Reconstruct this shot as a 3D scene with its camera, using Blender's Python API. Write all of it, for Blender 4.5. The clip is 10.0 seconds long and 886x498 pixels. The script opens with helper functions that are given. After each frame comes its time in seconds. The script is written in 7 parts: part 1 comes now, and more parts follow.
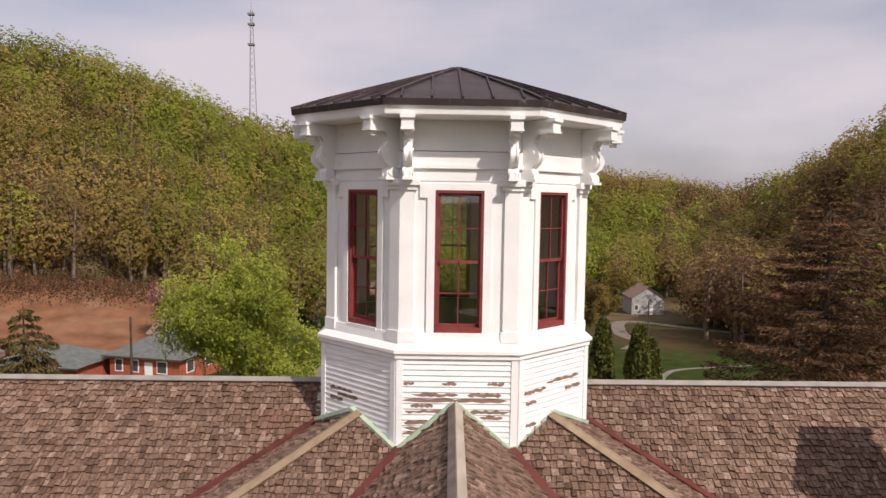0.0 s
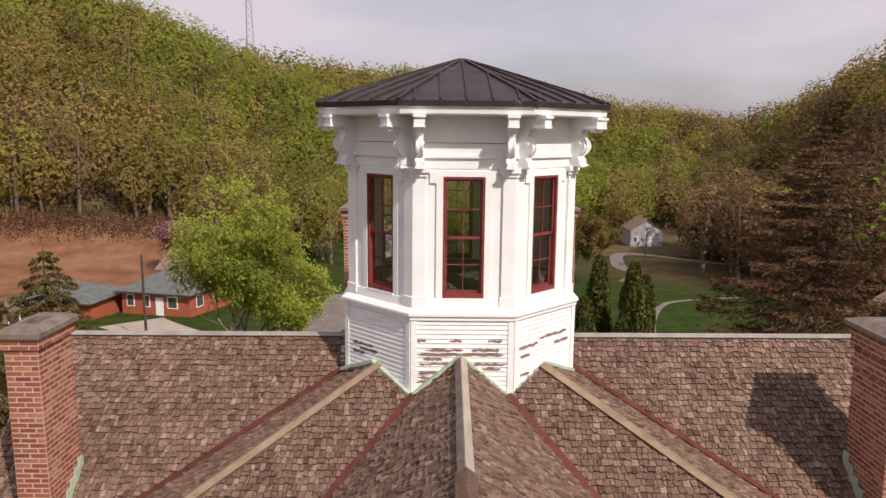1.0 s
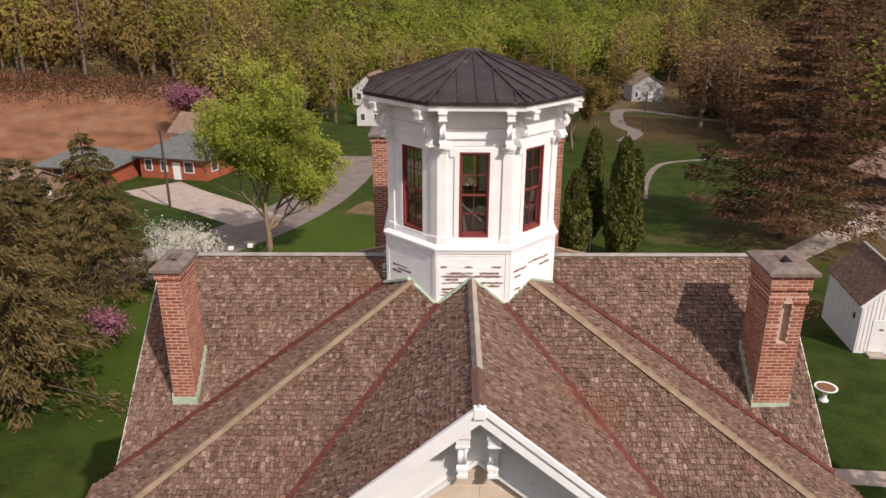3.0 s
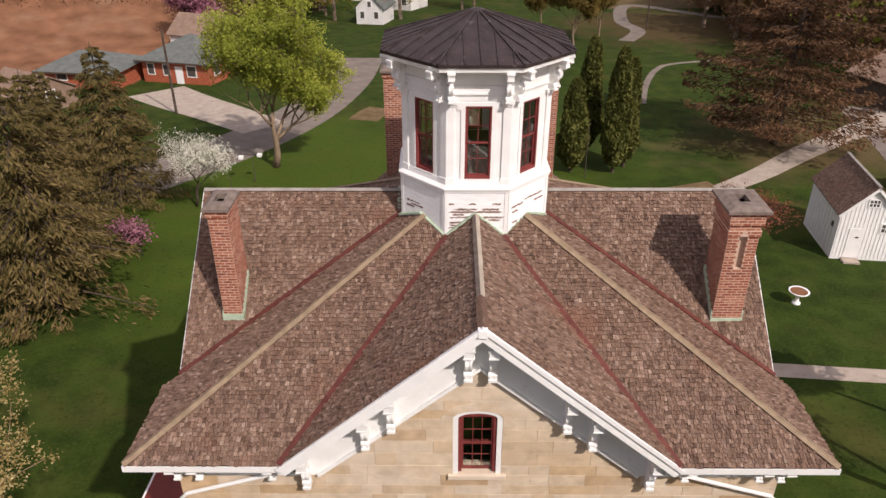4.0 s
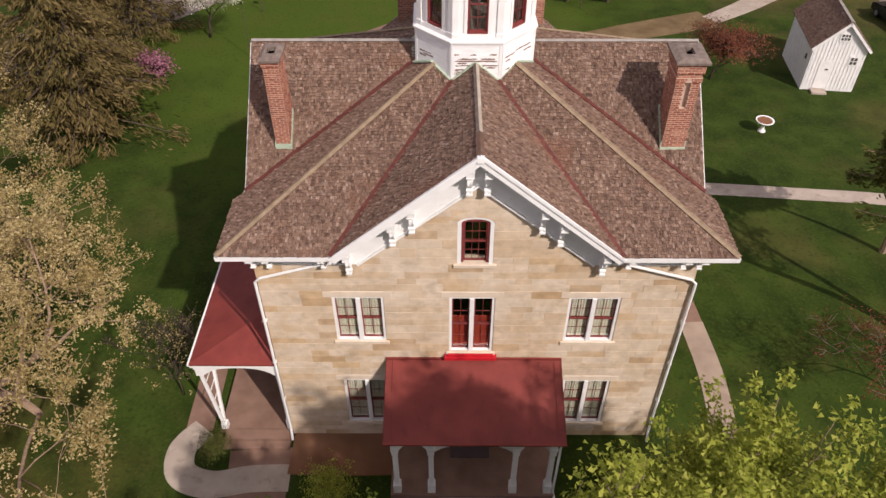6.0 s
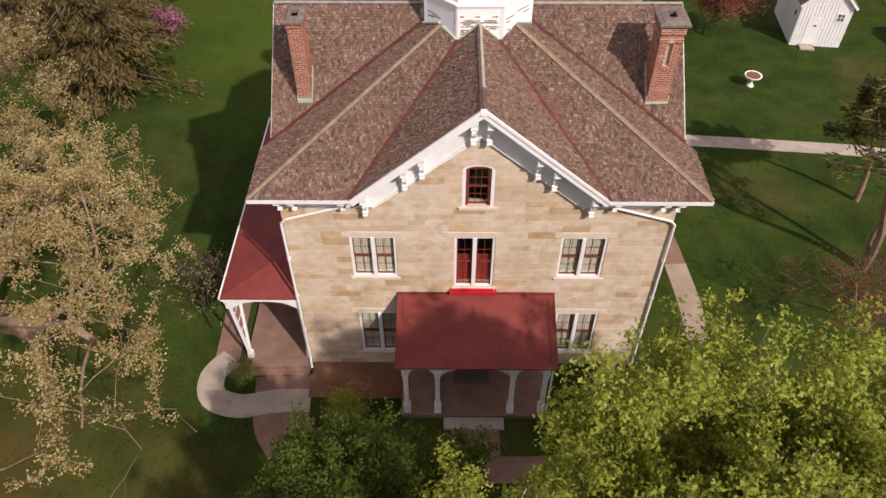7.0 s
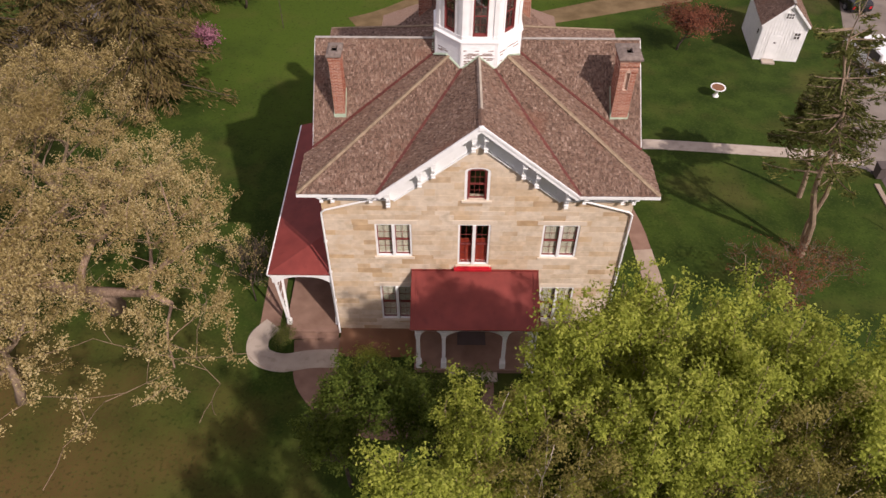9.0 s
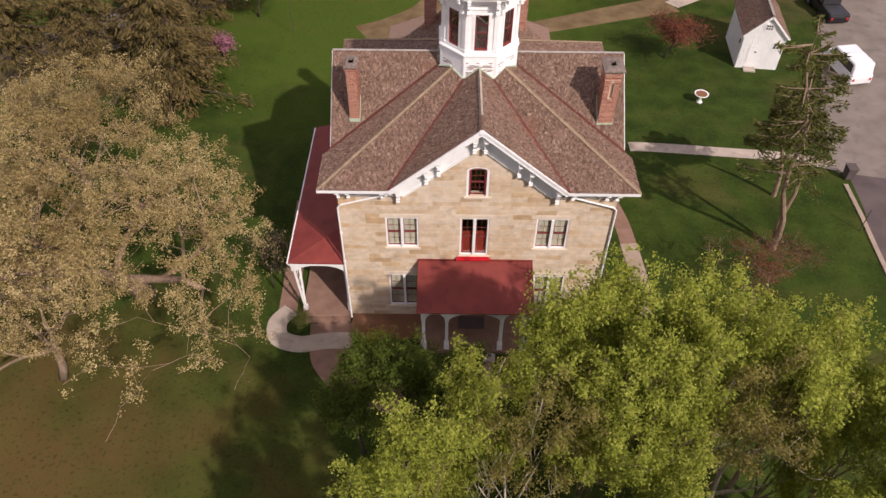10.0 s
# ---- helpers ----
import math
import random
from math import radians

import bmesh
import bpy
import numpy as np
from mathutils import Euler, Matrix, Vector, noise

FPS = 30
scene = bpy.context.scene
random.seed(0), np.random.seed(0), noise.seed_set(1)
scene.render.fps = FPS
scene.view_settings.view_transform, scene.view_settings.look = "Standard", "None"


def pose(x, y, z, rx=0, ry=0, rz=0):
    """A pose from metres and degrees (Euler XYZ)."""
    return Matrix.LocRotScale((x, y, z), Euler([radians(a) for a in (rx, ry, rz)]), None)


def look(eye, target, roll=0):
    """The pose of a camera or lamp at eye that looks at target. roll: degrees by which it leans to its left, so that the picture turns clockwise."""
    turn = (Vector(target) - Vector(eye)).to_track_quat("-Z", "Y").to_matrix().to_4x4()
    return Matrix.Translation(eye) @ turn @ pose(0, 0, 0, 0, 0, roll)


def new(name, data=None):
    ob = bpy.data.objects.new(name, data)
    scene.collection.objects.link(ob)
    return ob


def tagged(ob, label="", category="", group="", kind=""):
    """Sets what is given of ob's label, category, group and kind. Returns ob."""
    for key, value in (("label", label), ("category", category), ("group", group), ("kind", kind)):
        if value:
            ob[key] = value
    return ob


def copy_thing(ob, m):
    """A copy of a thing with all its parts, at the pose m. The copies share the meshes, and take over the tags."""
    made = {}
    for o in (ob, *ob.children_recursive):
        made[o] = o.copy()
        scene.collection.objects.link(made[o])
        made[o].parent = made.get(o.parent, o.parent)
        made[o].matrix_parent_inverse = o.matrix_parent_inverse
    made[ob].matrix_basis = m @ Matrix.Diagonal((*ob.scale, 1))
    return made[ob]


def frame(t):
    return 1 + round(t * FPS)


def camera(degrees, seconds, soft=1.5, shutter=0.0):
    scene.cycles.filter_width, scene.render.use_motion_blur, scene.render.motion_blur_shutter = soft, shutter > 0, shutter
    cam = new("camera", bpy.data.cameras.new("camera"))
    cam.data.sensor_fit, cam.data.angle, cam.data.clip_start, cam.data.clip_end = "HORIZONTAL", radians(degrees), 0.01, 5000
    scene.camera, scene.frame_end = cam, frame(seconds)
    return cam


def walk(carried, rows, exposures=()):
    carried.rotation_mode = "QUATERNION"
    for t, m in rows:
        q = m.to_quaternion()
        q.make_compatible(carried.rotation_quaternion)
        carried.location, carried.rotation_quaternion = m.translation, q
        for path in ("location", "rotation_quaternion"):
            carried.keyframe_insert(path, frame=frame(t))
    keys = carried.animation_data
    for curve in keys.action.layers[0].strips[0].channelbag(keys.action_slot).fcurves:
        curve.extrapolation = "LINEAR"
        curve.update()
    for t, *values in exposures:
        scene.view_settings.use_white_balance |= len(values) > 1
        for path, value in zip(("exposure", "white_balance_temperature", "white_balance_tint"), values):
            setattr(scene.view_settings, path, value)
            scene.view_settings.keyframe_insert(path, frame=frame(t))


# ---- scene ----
cam = camera(61.8, 10.0)
PATH = [
    (0, (-0.081, -5.132, 16.363), (-0.101, -3.136, 16.233), 0.4),
    (0.5, (-0.121, -5.874, 16.777), (-0.141, -3.887, 16.553), 0.3),
    (1, (-0.165, -6.663, 17.196), (-0.186, -4.688, 16.879), 0.1),
    (1.5, (-0.208, -7.522, 17.728), (-0.229, -5.564, 17.32), 0.1),
    (2, (-0.265, -8.503, 18.254), (-0.289, -6.566, 17.758), -0.1),
    (3.5, (-0.544, -11.48, 21.152), (-0.566, -9.665, 20.311), -0.2),
    (4, (-0.623, -12.494, 22.079), (-0.645, -10.746, 21.109), -0.3),
    (4.5, (-0.683, -13.527, 22.941), (-0.705, -11.847, 21.856), -0.3),
    (5, (-0.75, -14.586, 23.667), (-0.771, -12.977, 22.479), -0.4),
    (5.5, (-0.794, -15.635, 24.399), (-0.812, -14.093, 23.126), -0.3),
    (6, (-0.861, -16.754, 25.209), (-0.875, -15.282, 23.855), -0.2),
    (7.5, (-1.173, -20.255, 27.899), (-1.184, -18.88, 26.446), 0.0),
    (8, (-1.225, -21.495, 29.107), (-1.235, -20.12, 27.655), 0.1),
    (8.5, (-1.308, -22.892, 30.359), (-1.318, -21.515, 28.908), 0.2),
    (9, (-1.362, -24.331, 31.615), (-1.371, -22.954, 30.165), 0.2),
    (9.5, (-1.453, -25.896, 32.877), (-1.461, -24.517, 31.429), 0.3),
    (10, (-1.663, -27.392, 34.102), (-1.665, -26.013, 32.654), 0.6),
]
walk(cam, [(t, look(eye, target, roll)) for t, eye, target, roll in PATH], exposures=[(0.0, 0.0, 6450, 16.0), (4.0, 0.0, 6450, 17.5), (7.5, 0.04, 6450, 20.0), (10.0, 0.06, 6450, 21.0)])

# ---- light ----
SUN_DIR = Vector((0.68, -0.86, 1.0)).normalized()
sun_data = bpy.data.lights.new("sun", "SUN")
sun_data.energy, sun_data.angle, sun_data.color = 4.2, radians(0.9), (1.0, 0.92, 0.81)
sun = new("sun", sun_data)
sun.matrix_world = look(SUN_DIR * 200, (0, 0, 0))

world = bpy.data.worlds.new("world")
scene.world = world
world.use_nodes = True
wn, wl = world.node_tree.nodes, world.node_tree.links
wn.clear()
w_out, w_bg = wn.new("ShaderNodeOutputWorld"), wn.new("ShaderNodeBackground")
w_sky = wn.new("ShaderNodeTexSky")
w_sky.sky_type, w_sky.sun_disc = "NISHITA", False
w_sky.sun_elevation = math.asin(SUN_DIR.z)
w_sky.sun_rotation = math.atan2(SUN_DIR.x, SUN_DIR.y)
w_sky.dust_density, w_sky.air_density = 3.0, 1.0
w_tc, w_map, w_noise = wn.new("ShaderNodeTexCoord"), wn.new("ShaderNodeMapping"), wn.new("ShaderNodeTexNoise")
w_map.inputs["Scale"].default_value = (1.0, 1.0, 3.2)
w_noise.inputs["Scale"].default_value, w_noise.inputs["Detail"].default_value = 1.9, 7.0
w_ramp, w_mix = wn.new("ShaderNodeValToRGB"), wn.new("ShaderNodeMixRGB")
w_ramp.color_ramp.elements[0].position, w_ramp.color_ramp.elements[1].position = 0.36, 0.66
w_ramp.color_ramp.elements[0].color = (0.35, 0.35, 0.35, 1)
w_ramp.color_ramp.elements[1].color = (0.97, 0.97, 0.97, 1)
w_mix.inputs[2].default_value = (6.7, 6.2, 6.5, 1)
wl.new(w_tc.outputs["Generated"], w_map.inputs[0])
wl.new(w_map.outputs[0], w_noise.inputs["Vector"])
wl.new(w_noise.outputs[0], w_ramp.inputs[0])
wl.new(w_ramp.outputs[0], w_mix.inputs[0])
wl.new(w_sky.outputs[0], w_mix.inputs[1])
wl.new(w_mix.outputs[0], w_bg.inputs[0])
w_bg.inputs[1].default_value = 0.105
wl.new(w_bg.outputs[0], w_out.inputs[0])


# ---- materials ----
def material(name, dark, light, scale=3.0, rough=0.8, metal=0.0, bump=0.2, bump_scale=40.0, detail=6.0, pieces=None, stain=None,
             stretch=(1, 1, 1), lo=0.3, hi=0.7, spec=0.3):
    """A surface whose colour runs from dark to light with noise; pieces: colours by which single pieces differ; stain: (colour, scale, start, amount)."""
    m = bpy.data.materials.new(name)
    m.use_nodes = True
    n, l = m.node_tree.nodes, m.node_tree.links
    b = n["Principled BSDF"]
    b.inputs["Roughness"].default_value, b.inputs["Metallic"].default_value = rough, metal
    b.inputs["Specular IOR Level"].default_value = spec
    tc, mp = n.new("ShaderNodeTexCoord"), n.new("ShaderNodeMapping")
    mp.inputs["Scale"].default_value = stretch
    l.new(tc.outputs["Object"], mp.inputs[0])
    tex, ramp = n.new("ShaderNodeTexNoise"), n.new("ShaderNodeValToRGB")
    tex.inputs["Scale"].default_value, tex.inputs["Detail"].default_value = scale, detail
    l.new(mp.outputs[0], tex.inputs["Vector"])
    l.new(tex.outputs[0], ramp.inputs[0])
    e = ramp.color_ramp.elements
    e[0].position, e[1].position = lo, hi
    e[0].color, e[1].color = (*dark, 1), (*light, 1)
    colour = ramp.outputs[0]
    if pieces:
        info, geo, add, fr = n.new("ShaderNodeObjectInfo"), n.new("ShaderNodeNewGeometry"), n.new("ShaderNodeMath"), n.new("ShaderNodeMath")
        fr.operation = "FRACT"
        l.new(info.outputs["Random"], add.inputs[0])
        l.new(geo.outputs["Random Per Island"], add.inputs[1])
        l.new(add.outputs[0], fr.inputs[0])
        r2, mx = n.new("ShaderNodeValToRGB"), n.new("ShaderNodeMixRGB")
        r2.color_ramp.interpolation = "LINEAR"
        while len(r2.color_ramp.elements) < len(pieces):
            r2.color_ramp.elements.new(0.5)
        for k, c in enumerate(pieces):
            r2.color_ramp.elements[k].position = k / (len(pieces) - 1)
            r2.color_ramp.elements[k].color = (*c, 1)
        l.new(fr.outputs[0], r2.inputs[0])
        mx.blend_type = "MULTIPLY"
        mx.inputs[0].default_value = 1.0
        l.new(colour, mx.inputs[1])
        l.new(r2.outputs[0], mx.inputs[2])
        colour = mx.outputs[0]
    if stain:
        t2, r3, m2 = n.new("ShaderNodeTexNoise"), n.new("ShaderNodeValToRGB"), n.new("ShaderNodeMixRGB")
        t2.inputs["Scale"].default_value, t2.inputs["Detail"].default_value = stain[1], 5.0
        l.new(tc.outputs["Object"], t2.inputs["Vector"])
        l.new(t2.outputs[0], r3.inputs[0])
        r3.color_ramp.elements[0].position, r3.color_ramp.elements[1].position = stain[2], stain[2] + 0.12
        r3.color_ramp.elements[1].color = (stain[3],) * 3 + (1,)
        l.new(r3.outputs[0], m2.inputs[0])
        l.new(colour, m2.inputs[1])
        m2.inputs[2].default_value = (*stain[0], 1)
        colour = m2.outputs[0]
    l.new(colour, b.inputs["Base Color"])
    if bump:
        t3, bp = n.new("ShaderNodeTexNoise"), n.new("ShaderNodeBump")
        t3.inputs["Scale"].default_value, t3.inputs["Detail"].default_value = bump_scale, 4.0
        bp.inputs["Strength"].default_value, bp.inputs["Distance"].default_value = bump, 0.02
        l.new(mp.outputs[0], t3.inputs["Vector"])
        l.new(t3.outputs[0], bp.inputs["Height"])
        l.new(bp.outputs[0], b.inputs["Normal"])
    return m


def leaf_material(name, colours, rough=0.7, through_light=0.3, spread_=0.45):
    m = bpy.data.materials.new(name)
    m.use_nodes = True
    n, l = m.node_tree.nodes, m.node_tree.links
    b = n["Principled BSDF"]
    b.inputs["Roughness"].default_value = rough
    b.inputs["Specular IOR Level"].default_value = 0.15
    geo, ramp = n.new("ShaderNodeNewGeometry"), n.new("ShaderNodeValToRGB")
    tc, tex, add, sc = n.new("ShaderNodeTexCoord"), n.new("ShaderNodeTexNoise"), n.new("ShaderNodeMath"), n.new("ShaderNodeMath")
    tex.inputs["Scale"].default_value = 0.12
    tex.inputs["Detail"].default_value = 3.0
    l.new(tc.outputs["Object"], tex.inputs["Vector"])
    sc.operation = "MULTIPLY_ADD"
    sc.inputs[1].default_value, sc.inputs[2].default_value = spread_, -spread_ / 2
    l.new(geo.outputs["Random Per Island"], sc.inputs[0])
    l.new(sc.outputs[0], add.inputs[0])
    l.new(tex.outputs[0], add.inputs[1])
    l.new(add.outputs[0], ramp.inputs[0])
    e = ramp.color_ramp.elements
    while len(e) < len(colours):
        e.new(0.5)
    for k, c in enumerate(colours):
        e[k].position, e[k].color = 0.25 + 0.5 * k / (len(colours) - 1), (*c, 1)
    l.new(ramp.outputs[0], b.inputs["Base Color"])
    tr, mix = n.new("ShaderNodeBsdfTranslucent"), n.new("ShaderNodeMixShader")
    l.new(ramp.outputs[0], tr.inputs[0])
    mix.inputs[0].default_value = through_light
    l.new(b.outputs[0], mix.inputs[1])
    l.new(tr.outputs[0], mix.inputs[2])
    l.new(mix.outputs[0], n["Material Output"].inputs[0])
    return m


def glass_material(name, tint=(0.02, 0.022, 0.025)):
    m = bpy.data.materials.new(name)
    m.use_nodes = True
    n, l = m.node_tree.nodes, m.node_tree.links
    n.remove(n["Principled BSDF"])
    tp, gl, mix, fr = n.new("ShaderNodeBsdfTransparent"), n.new("ShaderNodeBsdfGlossy"), n.new("ShaderNodeMixShader"), n.new("ShaderNodeLayerWeight")
    tp.inputs[0].default_value = (0.92, 0.94, 0.92, 1)
    gl.inputs["Roughness"].default_value = 0.02
    fr.inputs[0].default_value = 0.5
    pw = n.new("ShaderNodeMath")
    pw.operation = "POWER"
    pw.inputs[1].default_value = 3.5
    sc = n.new("ShaderNodeMath")
    sc.operation = "MULTIPLY_ADD"
    sc.inputs[1].default_value, sc.inputs[2].default_value = 0.6, 0.13
    l.new(fr.outputs["Facing"], pw.inputs[0])
    l.new(pw.outputs[0], sc.inputs[0])
    l.new(sc.outputs[0], mix.inputs[0])
    l.new(tp.outputs[0], mix.inputs[1])
    l.new(gl.outputs[0], mix.inputs[2])
    l.new(mix.outputs[0], n["Material Output"].inputs[0])
    return m


M_WHITE = material("white_paint", (0.75, 0.75, 0.735), (0.83, 0.83, 0.815), 2.2, 0.55, bump=0.12, bump_scale=18, stain=((0.5, 0.48, 0.44), 5.0, 0.66, 0.35))
M_BOARD = material("peeling_white_clapboard", (0.71, 0.71, 0.70), (0.83, 0.83, 0.82), 3.0, 0.6, bump=0.2, bump_scale=25, stretch=(1, 1, 4))
M_PEEL = material("weathered_bare_wood", (0.16, 0.10, 0.075), (0.27, 0.18, 0.14), 8.0, 0.9, bump=0.4, stretch=(1, 1, 6))
M_TRIM_RED = material("dark_red_window_paint", (0.15, 0.030, 0.028), (0.23, 0.052, 0.047), 5.0, 0.5, bump=0.05)
M_BRIGHT_RED = material("bright_red_flashing", (0.42, 0.012, 0.02), (0.55, 0.02, 0.03), 3.0, 0.5, bump=0.05)
M_GLASS = glass_material("window_glass")
# near-black standing in for unlit rooms; also on dark glass, vent, bin wheels
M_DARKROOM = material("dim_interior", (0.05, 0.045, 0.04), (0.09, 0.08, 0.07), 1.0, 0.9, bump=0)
M_CURTAIN = material("cream_curtain", (0.66, 0.62, 0.50), (0.80, 0.76, 0.64), 3.0, 0.9, bump=0.3, stretch=(8, 1, 0.5))
M_REDPANEL = material("red_shutter_panel", (0.30, 0.035, 0.02), (0.42, 0.06, 0.03), 3.0, 0.6, bump=0.1)
M_METAL_ROOF = material("dark_brown_standing_seam", (0.036, 0.026, 0.026), (0.066, 0.048, 0.047), 2.5, 0.5, metal=0.3, bump=0.1, bump_scale=8,
                        stain=((0.30, 0.28, 0.27), 7.0, 0.64, 0.5), stretch=(1, 1, 1))
M_SHINGLE = material("weathered_cedar_shingle", (0.60, 0.54, 0.49), (1.48, 1.37, 1.27), 26.0, 0.66, bump=0.9, bump_scale=70, detail=9.0,
                     pieces=[(0.11, 0.068, 0.050), (0.20, 0.136, 0.105), (0.14, 0.092, 0.068), (0.25, 0.178, 0.140), (0.155, 0.10, 0.074), (0.215, 0.145, 0.110), (0.12, 0.078, 0.058), (0.28, 0.20, 0.16), (0.085, 0.052, 0.038), (0.18, 0.118, 0.088), (0.33, 0.255, 0.212)],
                     stain=((0.21, 0.098, 0.062), 0.6, 0.60, 0.6))
M_UNDER = material("roof_sheathing", (0.035, 0.026, 0.022), (0.06, 0.045, 0.04), 4.0, 0.95, bump=0)
M_HIP = material("tan_hip_board", (0.20, 0.145, 0.092), (0.31, 0.23, 0.150), 5.0, 0.75, bump=0.2)
M_GREYMETAL = material("pale_grey_ridge_metal", (0.25, 0.225, 0.20), (0.37, 0.34, 0.305), 3.0, 0.5, metal=0.2, bump=0.1)
M_RIDGEBOARD = material("pale_beige_ridge_board", (0.30, 0.255, 0.205), (0.43, 0.37, 0.30), 6.0, 0.8, bump=0.2, stretch=(1, 0.3, 1))
M_VALLEY = material("rust_red_valley_metal", (0.085, 0.024, 0.019), (0.14, 0.042, 0.031), 4.0, 0.6, bump=0.1)
M_GREEN = material("pale_green_copper_flashing", (0.33, 0.42, 0.31), (0.47, 0.56, 0.43), 6.0, 0.7, bump=0.1)
M_BRICK = material("soft_red_brick", (0.75, 0.72, 0.7), (1.1, 1.05, 1.0), 22.0, 0.9, bump=0.5, bump_scale=60,
                   pieces=[(0.23, 0.072, 0.045), (0.33, 0.115, 0.068), (0.26, 0.085, 0.052), (0.42, 0.18, 0.115), (0.19, 0.058, 0.040), (0.30, 0.10, 0.06), (0.46, 0.25, 0.17)])
M_MORTAR = material("pale_pink_mortar", (0.45, 0.315, 0.24), (0.58, 0.425, 0.335), 15.0, 0.95, bump=0.3)
M_CAP = material("lichen_grey_chimney_cap", (0.13, 0.10, 0.085), (0.23, 0.185, 0.155), 6.0, 0.95, bump=0.4)
M_STONE = material("tan_limestone_block", (0.80, 0.77, 0.72), (1.08, 1.06, 1.03), 3.2, 0.9, bump=0.35, bump_scale=30,
                   pieces=[(0.63, 0.52, 0.395), (0.57, 0.415, 0.255), (0.645, 0.54, 0.42), (0.66, 0.565, 0.455), (0.62, 0.505, 0.375), (0.645, 0.545, 0.43), (0.47, 0.325, 0.185), (0.65, 0.55, 0.435)],
                   stain=((0.46, 0.33, 0.20), 1.6, 0.56, 0.5))
M_JOINT = material("lime_mortar", (0.55, 0.45, 0.34), (0.63, 0.525, 0.41), 6.0, 0.95, bump=0.2)
M_LINTEL = material("dressed_limestone", (0.60, 0.50, 0.39), (0.69, 0.59, 0.47), 3.0, 0.85, bump=0.2)
M_RED_ROOF = material("red_painted_metal_roof", (0.165, 0.030, 0.024), (0.225, 0.043, 0.034), 1.2, 0.55, bump=0.08, bump_scale=12, stain=((0.25, 0.070, 0.058), 3.0, 0.66, 0.4))
M_GRASS = material("mown_lawn", (0.018, 0.033, 0.005), (0.039, 0.064, 0.009), 0.6, 0.95, bump=0.8, bump_scale=9, detail=12, lo=0.32, hi=0.72,
                   stain=((0.13, 0.095, 0.035), 0.13, 0.58, 0.3), spec=0.1)
M_SOIL = material("bare_reddish_earth", (0.135, 0.064, 0.034), (0.245, 0.120, 0.068), 0.35, 0.95, bump=0.6, bump_scale=3, spec=0.1)
M_FLOOR = material("woodland_floor", (0.075, 0.058, 0.026), (0.15, 0.11, 0.055), 0.2, 0.95, bump=0.6, bump_scale=2, spec=0.1)
M_DRYGRASS = material("dry_tan_grass", (0.105, 0.072, 0.035), (0.19, 0.135, 0.072), 0.7, 0.95, bump=0.6, bump_scale=10, spec=0.1)


def weather(m, colour, scale, start, amount, stretch=(1, 1, 1), soft=0.12, detail=6.0):
    """Add one more layer of stains or wear to a material."""
    n, l = m.node_tree.nodes, m.node_tree.links
    b = n["Principled BSDF"]
    src = b.inputs["Base Color"].links[0].from_socket
    tc, mp, tex, ramp, mx = (n.new(k) for k in ("ShaderNodeTexCoord", "ShaderNodeMapping", "ShaderNodeTexNoise", "ShaderNodeValToRGB", "ShaderNodeMixRGB"))
    mp.inputs["Scale"].default_value = stretch
    mp.inputs["Location"].default_value = (scale * 3.1, 1.7, scale)
    l.new(tc.outputs["Object"], mp.inputs[0])
    tex.inputs["Scale"].default_value, tex.inputs["Detail"].default_value = scale, detail
    l.new(mp.outputs[0], tex.inputs["Vector"])
    l.new(tex.outputs[0], ramp.inputs[0])
    ramp.color_ramp.elements[0].position, ramp.color_ramp.elements[1].position = start, start + soft
    ramp.color_ramp.elements[1].color = (amount,) * 3 + (1,)
    l.new(ramp.outputs[0], mx.inputs[0])
    l.new(src, mx.inputs[1])
    mx.inputs[2].default_value = (*colour, 1)
    l.new(mx.outputs[0], b.inputs["Base Color"])


def tint_lawn(m, centre, inner, outer, colour):
    """Let a lawn fade to another grass colour round one spot, with a ragged edge."""
    n, l = m.node_tree.nodes, m.node_tree.links
    b = n["Principled BSDF"]
    src = b.inputs["Base Color"].links[0].from_socket
    tc, dist, tex, add, rng_, mx = (n.new(k) for k in ("ShaderNodeTexCoord", "ShaderNodeVectorMath", "ShaderNodeTexNoise", "ShaderNodeMath", "ShaderNodeMapRange", "ShaderNodeMixRGB"))
    dist.operation = "DISTANCE"
    dist.inputs[1].default_value = centre
    l.new(tc.outputs["Object"], dist.inputs[0])
    tex.inputs["Scale"].default_value, tex.inputs["Detail"].default_value = 0.22, 8.0
    l.new(tc.outputs["Object"], tex.inputs["Vector"])
    add.operation = "MULTIPLY_ADD"
    add.inputs[1].default_value = 26.0
    l.new(tex.outputs[0], add.inputs[0])
    l.new(dist.outputs["Value"], add.inputs[2])
    rng_.inputs["From Min"].default_value, rng_.inputs["From Max"].default_value = inner + 13, outer + 13
    rng_.inputs["To Min"].default_value, rng_.inputs["To Max"].default_value = 0.85, 0.0
    l.new(add.outputs[0], rng_.inputs["Value"])
    l.new(rng_.outputs[0], mx.inputs[0])
    l.new(src, mx.inputs[1])
    mx.inputs[2].default_value = (*colour, 1)
    l.new(mx.outputs[0], b.inputs["Base Color"])


